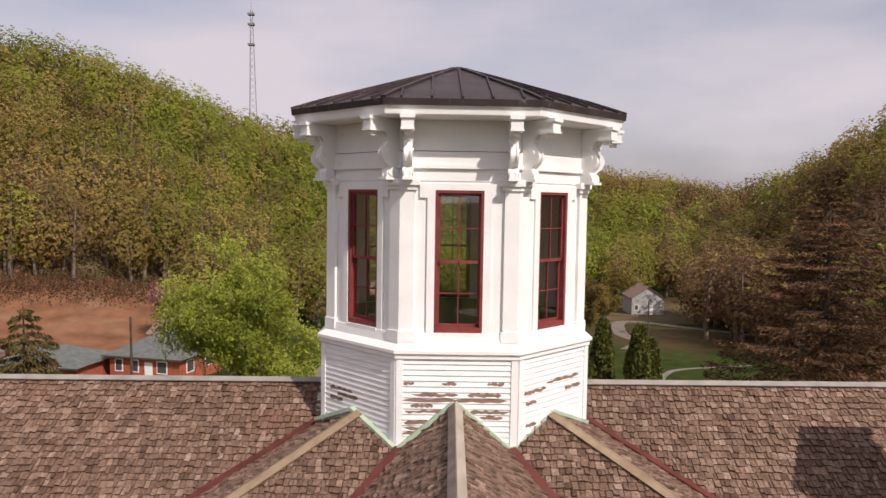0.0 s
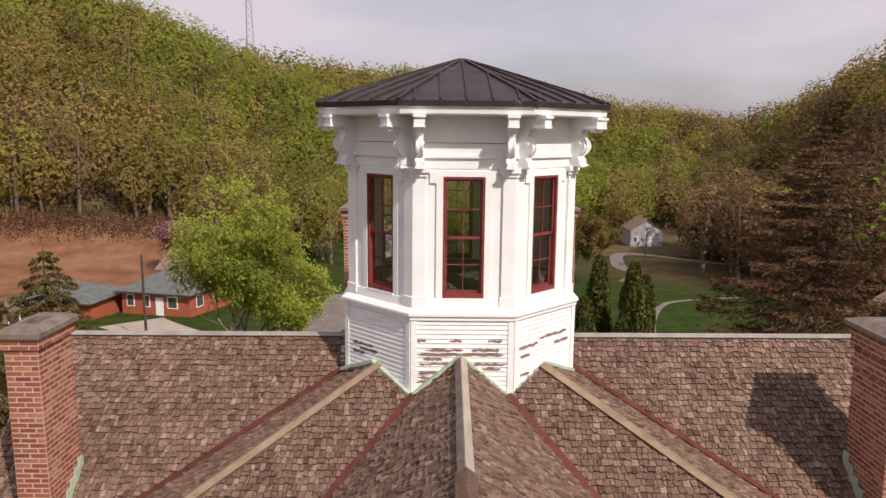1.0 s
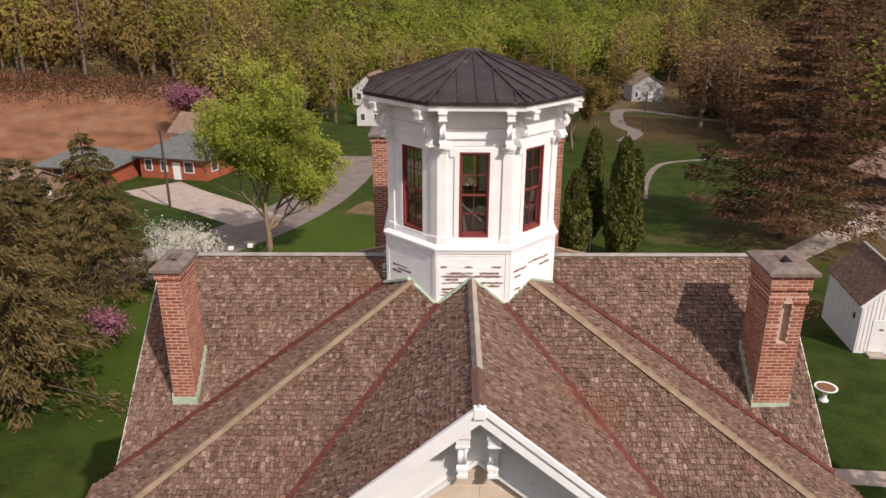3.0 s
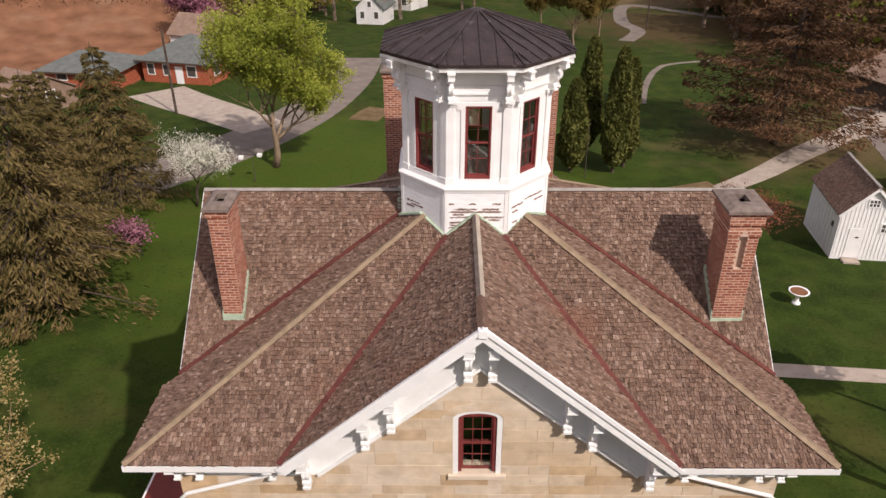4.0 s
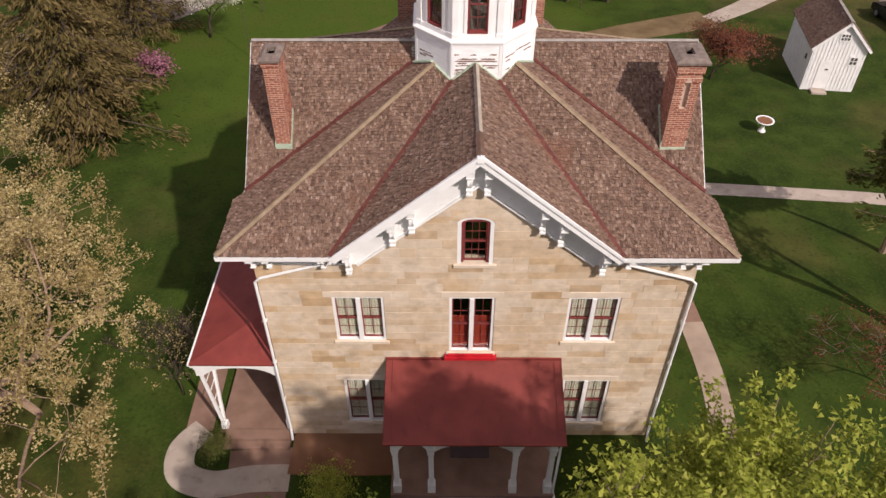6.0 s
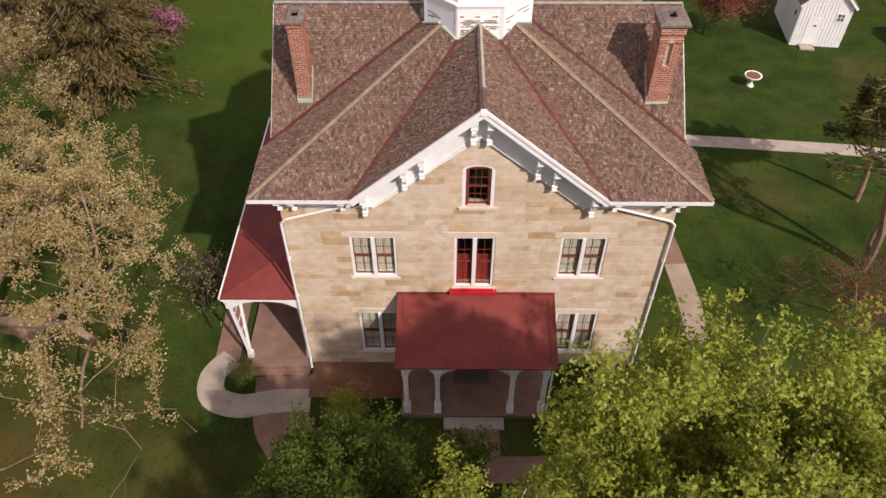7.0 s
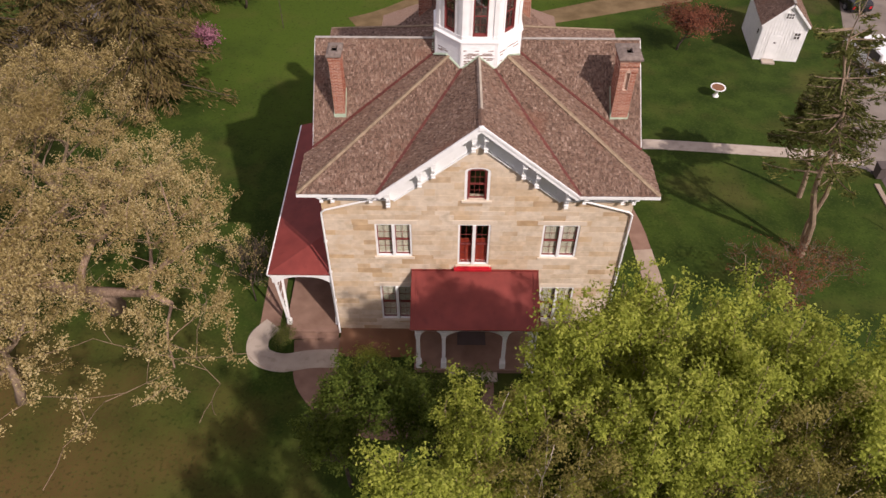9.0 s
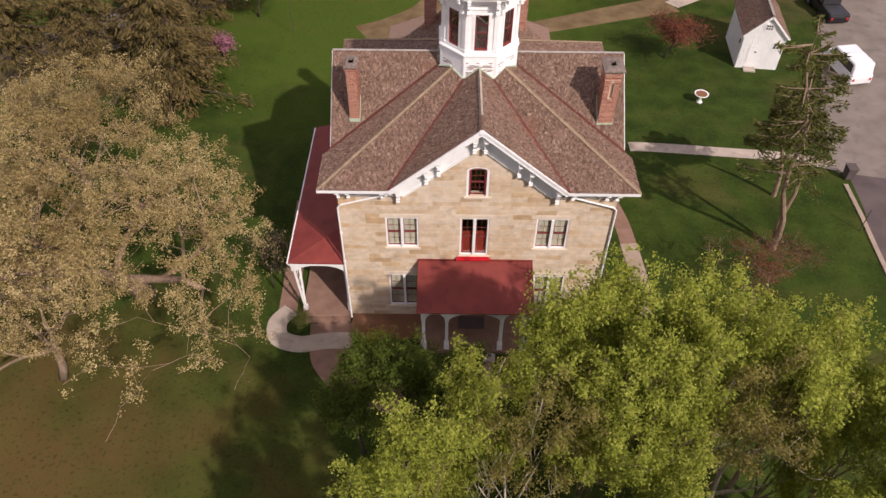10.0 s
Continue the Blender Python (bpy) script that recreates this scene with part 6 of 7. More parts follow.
plant(broadleaf(43, 9.0, 0.95, 0.16, M_LEAF_PINK, M_DARKBARK, 12000, 0.22, "redbud_tree", "small redbud tree in magenta blossom below the bank", "tree", 0.6, 0.22), -36.5, 97.0, 0)
plant(broadleaf(44, 2.6, 0.9, 0.06, M_LEAF_PINK, M_DARKBARK, 1500, 0.14, "redbud_tree", "small redbud bush in pink blossom beside the spruce", "tree", 0.3, 0.2), -20.6, 29.0, 0)
plant(broadleaf(45, 9.0, 0.95, 0.2, M_LEAF_PINK, M_DARKBARK, 5000, 0.4, "redbud_tree", "redbud tree in magenta blossom among the far houses", "tree", 0.7, 0.22), -12.0, 168.0, 0)
plant(broadleaf(46, 4.4, 1.1, 0.1, M_LEAF_RED, M_DARKBARK, 12000, 0.08, "red_shrub", "rounded shrub with rust-red spring foliage on the lawn", "shrub", 0.38, 0.16, fan=(4, 5)), 17.6, 30.2, 0)
plant(broadleaf(47, 4.9, 1.0, 0.07, M_LEAF_RED, M_BARK, 7000, 0.055, "red_bud_tree", "small tree with sparse rust-red buds", "tree", 0.2, 0.3, reach=3.6), 18.1, 2.2, 0)
OCHRE = plant(broadleaf(48, 12, 0.85, 0.2, M_WOODS[2][1], M_TANBARK, 26000, 0.17, "ochre_tree", "budding tree with thin ochre leaves in the meadow", "tree", 0.5, 0.22, reach=4.6, clumps=420), 16.6, 93.0, 0)
again(OCHRE, 21.5, 101.0, 120, 0.9)
again(OCHRE, 13.0, 104.0, 220, 1.0)
plant(broadleaf(49, 13, 0.85, 0.25, M_LEAF_BRIGHT, M_DARKBARK, 9000, 0.4, "green_tree", "bright green tree beyond the meadow", "tree", 0.7, 0.25), 20.0, 190.0, 0)

# conifers
S1 = plant(conifer(51, 14.2, 5.2, M_LEAF_SPRUCE, M_DARKBARK, "spruce_tree", "tall drooping olive-brown spruce on the lawn", "tree", tufts=140, size=0.092, shape=0.68), -22.9, 22.4, 0)
again(S1, -25.0, 37.5, 130, 0.86, "olive-brown spruce near the street")
again(S1, -31.5, 27.5, 250, 0.8, "olive-brown spruce near the street")
again(S1, -29.6, 38.5, 40, 0.72, "olive-brown spruce near the street")
again(S1, -37.0, 25.5, 120, 0.95, "olive-brown spruce near the street")
again(S1, -26.2, 30.5, 200, 0.84, "olive-brown spruce near the street")
plant(conifer(52, 20.5, 9.6, M_LEAF_RUST, M_DARKBARK, "spruce_tree", "very broad rusty brown spruce above the track", "tree", bare=0.10, tufts=270, size=0.105, droop=0.34, shape=0.72, gap=0.58, sparse=0.2), 29.0, 52.0, 0)
plant(conifer(53, 17.0, 2.5, M_LEAF_CEDAR, M_TANBARK, "pine_tree", "tall leaning tree with bare split trunk and sparse dark foliage", "tree", bare=0.42, tufts=85, size=0.08, droop=0.22, shape=0.35, gap=0.5, sparse=0.58, girth=0.013, crook=0.28), 19.6, 5.7, 0)
twin = again(bpy.data.objects["pine_tree"], 20.0, 5.9, 110, 0.8, "slim leaning pine stem with sparse dark foliage")
twin.matrix_basis = Matrix.Translation((19.9, 6.0, -0.5)) @ pose(0, 0, 0, -5, -5, 0) @ pose(0, 0, 0, 0, 0, 110) @ Matrix.Scale(0.82, 4)
bpy.data.objects["pine_tree"].matrix_basis = Matrix.Translation((19.6, 5.7, -0.5)) @ pose(0, 0, 0, 2, -11, 0)
stub = plant(conifer(54, 8.4, 1.9, M_LEAF_CEDAR, M_TANBARK, "pine_tree", "short dead-trunked tree with a tuft of dark foliage", "tree", bare=0.62, tufts=150, size=0.08, droop=0.2, shape=0.4, gap=0.4, sparse=0.25, crook=0.2), 21.3, 11.0, 0)
stub.matrix_basis = Matrix.Translation((21.3, 11.0, -0.62)) @ pose(0, 0, 0, 0, -12, 0)
for i, (x, y, h, r) in enumerate(((9.3, 44.7, 7.8, 1.3), (12.7, 44.4, 10.3, 1.25), (11.3, 49.5, 10.2, 1.25), (13.9, 45.8, 9.2, 1.0))):
    tagged(plant(columnar(61 + i, h, r, M_LEAF_CEDAR, "cedar_tree", "columnar dark olive cedar beside the lawn", "tree"), x, y), group="cedars behind the house")

# shrubs at the porch's foot and along the lawn
for i, (x, y, s) in enumerate(((-5.2, -3.2, 1.0), (-4.0, -4.3, 0.9), (-5.6, -4.9, 0.8), (4.6, -3.6, 1.0), (5.8, -2.4, 0.8), (-9.9, -0.9, 0.6))):
    tagged(plant(broadleaf(70 + i, 1.9, 1.2, 0.03, M_LEAF_BRIGHT if i != 5 else M_LEAF_CEDAR, M_DARKBARK, 5200, 0.055, "shrub", "leafy green shrub at the foot of the wall", "shrub", 0.3, 0.16, levels=3), x, y, 40 * i, s), group="shrubs round the house")

# wooded hills, too many trees to count
wr = np.random.default_rng(5)
cells = []
for d0, d1, gap in ((96, 170, 4.5), (170, 260, 5.5), (260, 480, 7.6)):
    area = (math.radians(112) / 2) * (d1 ** 2 - d0 ** 2)
    n = int(area / gap ** 2)
    d = np.sqrt(wr.uniform(d0 ** 2, d1 ** 2, n))
    a = wr.uniform(math.radians(-52), math.radians(60), n)
    cells.append(np.stack([a, d], 1))
cells = np.concatenate(cells)
az, dist = cells[:, 0], cells[:, 1]
foot, crest = np.interp(az, AZ, FOOT), np.interp(az, AZ, CREST)
bank = (np.degrees(az) < -19) & (np.degrees(az) > -50)
keep = (dist > foot + np.where(bank, 31, 2)) & (dist < crest + 25)
az, dist = az[keep], dist[keep]
# a belt of trees on the valley floor behind the meadow
bx, by = wr.uniform(-20, 95, 190), wr.uniform(170, 240, 190)
rx, ry = wr.uniform(46, 95, 170), wr.uniform(70, 140, 170)
qx, qy = wr.uniform(40, 64, 46), wr.uniform(102, 150, 46)
qx = np.maximum(qx, qy * 0.36)
vx, vy = wr.uniform(-34, 4, 70), wr.uniform(122, 172, 70)
clear = (np.hypot(vx + 11.4, vy - 132) > 9) & (np.hypot(vx + 6.5, vy - 150) > 12) & (np.hypot(vx + 18.6, vy - 146) > 10)
vx, vy = vx[clear], vy[clear]
wx = np.concatenate([dist * np.sin(az), bx, rx, vx, qx])
wy = np.concatenate([dist * np.cos(az) - 5, by, ry, vy, qy])
wz = land(wx, wy)
far = np.hypot(wx, wy)
hgt = wr.uniform(9.0, 15.5, len(wx)) * np.where(far > 300, 1.15, 1.0)
rad = hgt * wr.uniform(0.30, 0.44, len(wx))
patch = np.sin(wx * 0.028 + 1.3) + np.cos(wy * 0.024 - wx * 0.011) + wr.normal(size=len(wx)) * 1.0
right = np.arctan2(wx, wy) > 0.28
kind = np.digitize(patch, [-1.1, -0.2, 0.75, 1.5])
kind = np.array([2, 1, 0, 0, 3])[kind]
kind[right & (wr.random(len(wx)) < 0.45) & (wz < 14)] = 4
kind[(wx > 44) & (wy < 145) & (wr.random(len(wx)) < 0.85)] = 4
kind[-46:] = np.where(wr.random(46) < 0.7, 4, 2)
kind[(~right) & (wr.random(len(wx)) < 0.05)] = 4
kind = kind + 5 * (wr.random(len(kind)) < 0.5)
for s, (name, mat) in enumerate(M_WOODS):
    sel = np.where(kind == s)[0]
    if len(sel) == 0:
        continue
    vs = []
    for i in sel:
        near = far[i] < 190
        n = 450 if near else (310 if far[i] < 290 else 130)
        size = 0.46 if near else (0.66 if far[i] < 290 else 1.05)
        th, cz = wr.random(n) * 2 * math.pi, wr.uniform(-0.95, 1.0, n)
        rr = np.sqrt(np.maximum(0, 1 - cz ** 2)) * (0.62 + 0.38 * np.sqrt(wr.random(n)))
        lump = 1 + 0.22 * np.sin(3 * th + i) + 0.15 * np.sin(5 * cz + 2 * th)
        p = np.stack([rad[i] * rr * lump * np.cos(th), rad[i] * rr * lump * np.sin(th), hgt[i] * (0.60 + 0.40 * cz * lump)], 1)
        face = np.stack([rr * np.cos(th), rr * np.sin(th), cz + 0.25], 1)
        p += np.array([wx[i], wy[i], wz[i]])
        v, _ = leaf_tris(p, size, wr, face + np.array([0.1, -0.25, 0.1]), 1.2, 0.2)
        vs.append(v)
    v = np.concatenate(vs)
    ob = part(name, quads_mesh(name, v, np.arange(len(v)).reshape(-1, 3)), mat)
    tagged(ob, "hillside woods in " + name.replace("_woodland", "").replace("_", " ") + " spring leaf", "woods", kind="stuff")
tv, tf = [], []
for i in range(len(wx)):
    if far[i] > 300:
        continue
    w = 0.13 + 0.012 * hgt[i]
    lx, ly = wr.normal(size=2) * 0.5
    b = len(tv)
    for h, ww, ox, oy in ((-0.4, w, 0, 0), (hgt[i] * 0.85, w * 0.35, lx, ly)):
        for cx0, cy0 in ((-1, -1), (1, -1), (1, 1), (-1, 1)):
            tv.append((wx[i] + ox + cx0 * ww, wy[i] + oy + cy0 * ww, wz[i] + h))
    for k in range(4):
        tf.append((b + k, b + (k + 1) % 4, b + 4 + (k + 1) % 4, b + 4 + k))
ob = part("woodland_trunks", quads_mesh("woodland_trunks", np.array(tv), np.array(tf)), M_BARK)
tagged(ob, "grey-brown trunks of the hillside woods", "woods", kind="stuff")
# dry brush along the top of the earth bank
n = 24000
a, d = wr.uniform(math.radians(-50), math.radians(-17), n), wr.uniform(0, 1, n)
d = np.interp(a, AZ, FOOT) + 25 + 9 * d + wr.normal(size=n) * 2
bxp, byp = d * np.sin(a), d * np.cos(a) - 5
v, f = leaf_quads(np.stack([bxp, byp, land(bxp, byp) + np.abs(wr.normal(size=n)) * 0.6], 1), 0.22, wr)
ob = part("dry_brush", quads_mesh("dry_brush", v, f), M_WOODS[4][1])
tagged(ob, "reddish dry brush above the earth bank", "brush", kind="stuff")


# ---- the board-and-batten shed ----
def rot_about(x, y, deg):
    return Matrix.Translation((x, y, ground_at(x, y))) @ pose(0, 0, 0, 0, 0, deg)


def shed():
    x, y = 25.15, 28.5
    m = rot_about(x, y, -7)
    t = thing("shed", (x, y, ground_at(x, y)), "white board-and-batten shed with brown shingle roof", "shed")
    w, dp, eh, rh = 1.72, 5.4, 3.25, 5.0
    bm = bmesh.new()
    prism(bm, [(-w, -0.3), (w, -0.3), (w, eh), (0, rh), (-w, eh)], dp, m)
    bmesh.ops.recalc_face_normals(bm, faces=bm.faces[:])
    part("wall", bm, M_WHITE, t, "white painted vertical boards")
    for i in range(-7, 8):
        xx = i * 0.23
        top = rh - abs(xx) * (rh - eh) / w
        part("batten", box_bm(xx - 0.022, -0.025, 0.15, xx + 0.022, 0.0, top - 0.06, m=m), M_WHITE, t)
    for sx in (-1, 1):
        for j in range(11):
            yy = 0.25 + j * 0.5
            x0, x1 = sorted((sx * w, sx * (w + 0.025)))
            part("batten", box_bm(x0, yy, 0.1, x1, yy + 0.045, eh - 0.05, m=m), M_WHITE, t)
        k = (rh - eh) / w
        bm = bmesh.new()
        pts = [m @ Vector(p) for p in ((0, -0.18, rh + 0.08), (sx * (w + 0.2), -0.18, eh + 0.08 - 0.2 * k), (sx * (w + 0.2), dp + 0.15, eh + 0.08 - 0.2 * k), (0, dp + 0.15, rh + 0.08))]
        sl = slab([tuple(p) for p in pts], 0.06)
        rf = part("roof", sl, M_UNDER, t, "brown shingle roof slope")
        up = m.to_3x3() @ Vector((-sx, 0, 0))
        poly = [tuple(p) for p in pts]
        flat = math.hypot(up.x, up.y)
        sets = shingle_field(poly, (up.x / flat, up.y / flat), k, random.Random(70 + sx))
        me = shingle_mesh("shingles", sets)
        tagged(part("shingles", me, M_SHINGLE, rf, "weathered brown shingles"), kind="stuff")
        bm = bmesh.new()
        beam(bm, m @ Vector((0, -0.2, rh + 0.06)), m @ Vector((sx * (w + 0.22), -0.2, eh + 0.04 - 0.2 * k)), 0.05, 0.16)
        part("bargeboard", bm, M_WHITE, t)
    bm = bmesh.new()
    beam(bm, m @ Vector((0, -0.2, rh + 0.13)), m @ Vector((0, dp + 0.18, rh + 0.13)), 0.2, 0.03)
    part("ridge_cap", bm, M_GREYMETAL, t, "pale grey ridge cap")
    for cx0, cz, cols, rows, pw in ((0.02, 3.95, 3, 2, 0.2), (1.05, 2.3, 2, 2, 0.24)):
        hw, hh = cols * pw / 2, rows * pw * 1.15 / 2
        win = part("window", box_bm(cx0 - hw - 0.06, -0.05, cz - hh - 0.06, cx0 + hw + 0.06, -0.002, cz + hh + 0.06, m=m), M_WHITE, t, "small white-framed window with dark panes")
        for i in range(cols):
            for j in range(rows):
                part("pane", box_bm(cx0 - hw + i * pw + 0.025, -0.056, cz - hh + j * pw * 1.15 + 0.025, cx0 - hw + (i + 1) * pw - 0.025, -0.052, cz - hh + (j + 1) * pw * 1.15 - 0.025, m=m), M_DARKROOM, win)
    door = part("door", box_bm(-1.0, -0.035, 0.15, -0.05, -0.004, 2.2, m=m, bevel=0.008), M_WHITE, t, "white plank door with black latch")
    part("latch", box_bm(-0.55, -0.06, 1.55, -0.35, -0.036, 1.65, m=m), M_DARKASPHALT, door, "black iron latch")
    part("hinge", box_bm(-1.0, -0.05, 1.85, -0.6, -0.036, 1.9, m=m), M_WHITE, door)
    part("step", box_bm(-1.1, -0.7, -0.2, -0.1, -0.05, 0.16, m=m, bevel=0.02), M_CONCRETE, t, "grey stone step")
    part("vent", box_bm(-w - 0.04, 0.7, 1.9, -w - 0.0, 0.95, 2.25, m=m), M_DARKROOM, t, "small dark side opening")
    return t


shed()

# ---- bird bath, bin, posts ----
bx, by = 19.0, 23.05
bz = ground_at(bx, by)
bath = thing("bird_bath", (bx, by, bz), "white concrete bird bath with brown bowl on the lawn", "bird bath")
bm = bmesh.new()
lathe(bm, [(0.24, -0.03), (0.24, 0.06), (0.17, 0.10), (0.12, 0.22), (0.11, 0.45), (0.15, 0.58), (0.2, 0.62)], (bx, by, bz))
part("pedestal", bm, M_WHITE, bath, "white turned pedestal", smooth=True)
bm = bmesh.new()
lathe(bm, [(0.2, 0.62), (0.42, 0.68), (0.56, 0.78), (0.57, 0.83), (0.52, 0.84), (0.46, 0.80)], (bx, by, bz), 24)
part("bowl", bm, M_WHITE, bath, "white rounded bowl rim", smooth=True)
bm = bmesh.new()
lathe(bm, [(0.47, 0.795), (0.47, 0.806)], (bx, by, bz), 24)
part("bowl_bed", bm, M_SOIL, bath, "brown leaf-filled basin")

bx, by = 27.2, 13.2
bz = ground_at(bx, by) + 0.02
bin_ = thing("wheeled_bin", (bx, by, bz), "dark grey wheeled rubbish bin at the path's end", "bin")
bm = bmesh.new()
vs = box(bm, bx - 0.34, by - 0.38, bz + 0.06, bx + 0.34, by + 0.38, bz + 1.0)
for v in vs:
    if v.co.z < bz + 0.5:
        v.co.x = bx + (v.co.x - bx) * 0.78
        v.co.y = by + (v.co.y - by) * 0.78
bmesh.ops.bevel(bm, geom=bm.edges[:], offset=0.03, segments=2, affect="EDGES")
part("body", bm, M_DARKASPHALT, bin_)
part("lid", box_bm(bx - 0.37, by - 0.42, bz + 1.0, bx + 0.37, by + 0.40, bz + 1.08, bevel=0.025), M_DARKASPHALT, bin_, "dark lid with pale rim")
for sx in (-1, 1):
    bm = bmesh.new()
    bmesh.ops.create_cone(bm, cap_ends=True, segments=14, radius1=0.12, radius2=0.12, depth=0.06, matrix=Matrix.Translation((bx + sx * 0.3, by + 0.32, bz + 0.12)) @ pose(0, 0, 0, 0, 90, 0))
    part("wheel", bm, M_DARKROOM, bin_)


def pole(name, x, y, h, r, label, arms=()):
    z = ground_at(x, y)
    t = thing(name, (x, y, z), label, "post")
    bm = bmesh.new()
    tube(bm, [(x, y, z - 0.2), (x, y, z + h)], [r, r * 0.75], 8)
    part("pole", bm, M_DARKBARK, t)
    for k, (dx, hh, s) in enumerate(arms):
        part("head", box_bm(x + dx - s, y - s, z + hh, x + dx + s, y + s, z + hh + s * 1.4, bevel=0.02), M_WHITE, t, "small pale box")
    return t


pole("utility_pole", -29.5, 62.2, 8.6, 0.14, "dark wooden utility pole by the driveway")
pole("bird_house", -16.4, 42.2, 2.2, 0.04, "slim post with two pale bird houses", arms=((-0.9, 2.0, 0.18), (0.6, 2.2, 0.18)))
pole("lamp_post", 25.9, 7.6, 1.9, 0.04, "short black post beside the kerb", arms=())
pole("sign_post", 10.2, 43.0, 4.8, 0.035, "slim pale post beside the cedars")
pole("garden_post", -15.6, 33.5, 4.0, 0.03, "slim pale post on the lawn")
pole("utility_pole", 31.5, 112.0, 6.5, 0.13, "dark wooden pole in the meadow")

# radio mast on the ridge
mx, my = -80.6, 296.0
mz = ground_at(mx, my)
mast = thing("radio_mast", (mx, my, mz), "tall grey lattice radio mast on the wooded ridge", "mast")
M_STEEL = material("galvanised_steel", (0.20, 0.19, 0.20), (0.28, 0.27, 0.28), 0.5, 0.6, metal=0.3, bump=0)
top = 92.0
legs = [[(mx + r * math.cos(a), my + r * math.sin(a), z) for r, z in ((2.3, mz), (0.5, top))] for a in (0.3, 2.4, 4.5)]
for a, b in legs:
    bm = bmesh.new()
    tube(bm, [a, b], [0.16, 0.12], 5)
    part("leg", bm, M_STEEL, mast)
bm = bmesh.new()
for i in range(22):
    f0, f1 = i / 22, (i + 1) / 22
    for k in range(3):
        p, q = Vector(legs[k][0]).lerp(Vector(legs[k][1]), f0), Vector(legs[(k + 1) % 3][0]).lerp(Vector(legs[(k + 1) % 3][1]), f1)
        tube(bm, [p, q], [0.06, 0.06], 3)
tagged(part("bracing", bm, M_STEEL, mast, "diagonal lattice bracing"), kind="stuff")
bm = bmesh.new()
tube(bm, [(mx, my, top), (mx, my, top + 4)], [0.1, 0.05], 5)
for hz in (top - 2, top - 6, top - 14):
    box(bm, mx - 1.2, my - 1.2, hz, mx + 1.2, my + 1.2, hz + 0.8)
part("antenna", bm, M_STEEL, mast, "antenna drums near the top")


# ---- houses of the valley ----
M_REDBRICK = material("orange_red_brick_far", (0.30, 0.075, 0.035), (0.40, 0.115, 0.06), 3.0, 0.9, bump=0.2)
M_GREYROOF = material("grey_green_roof_shingle", (0.095, 0.105, 0.098), (0.145, 0.155, 0.145), 1.5, 0.9, bump=0.3)
M_TANROOF = material("tan_brown_roof_shingle", (0.19, 0.125, 0.09), (0.26, 0.18, 0.135), 1.5, 0.9, bump=0.3)
# white siding, greyed in colour to carry the dim meadow's shade
M_DIMSIDING = material("shade_greyed_siding", (0.30, 0.29, 0.28), (0.42, 0.41, 0.40), 1.5, 0.8, bump=0.2)
M_SIDING = material("white_siding", (0.60, 0.59, 0.57), (0.72, 0.71, 0.69), 1.5, 0.7, bump=0.1)


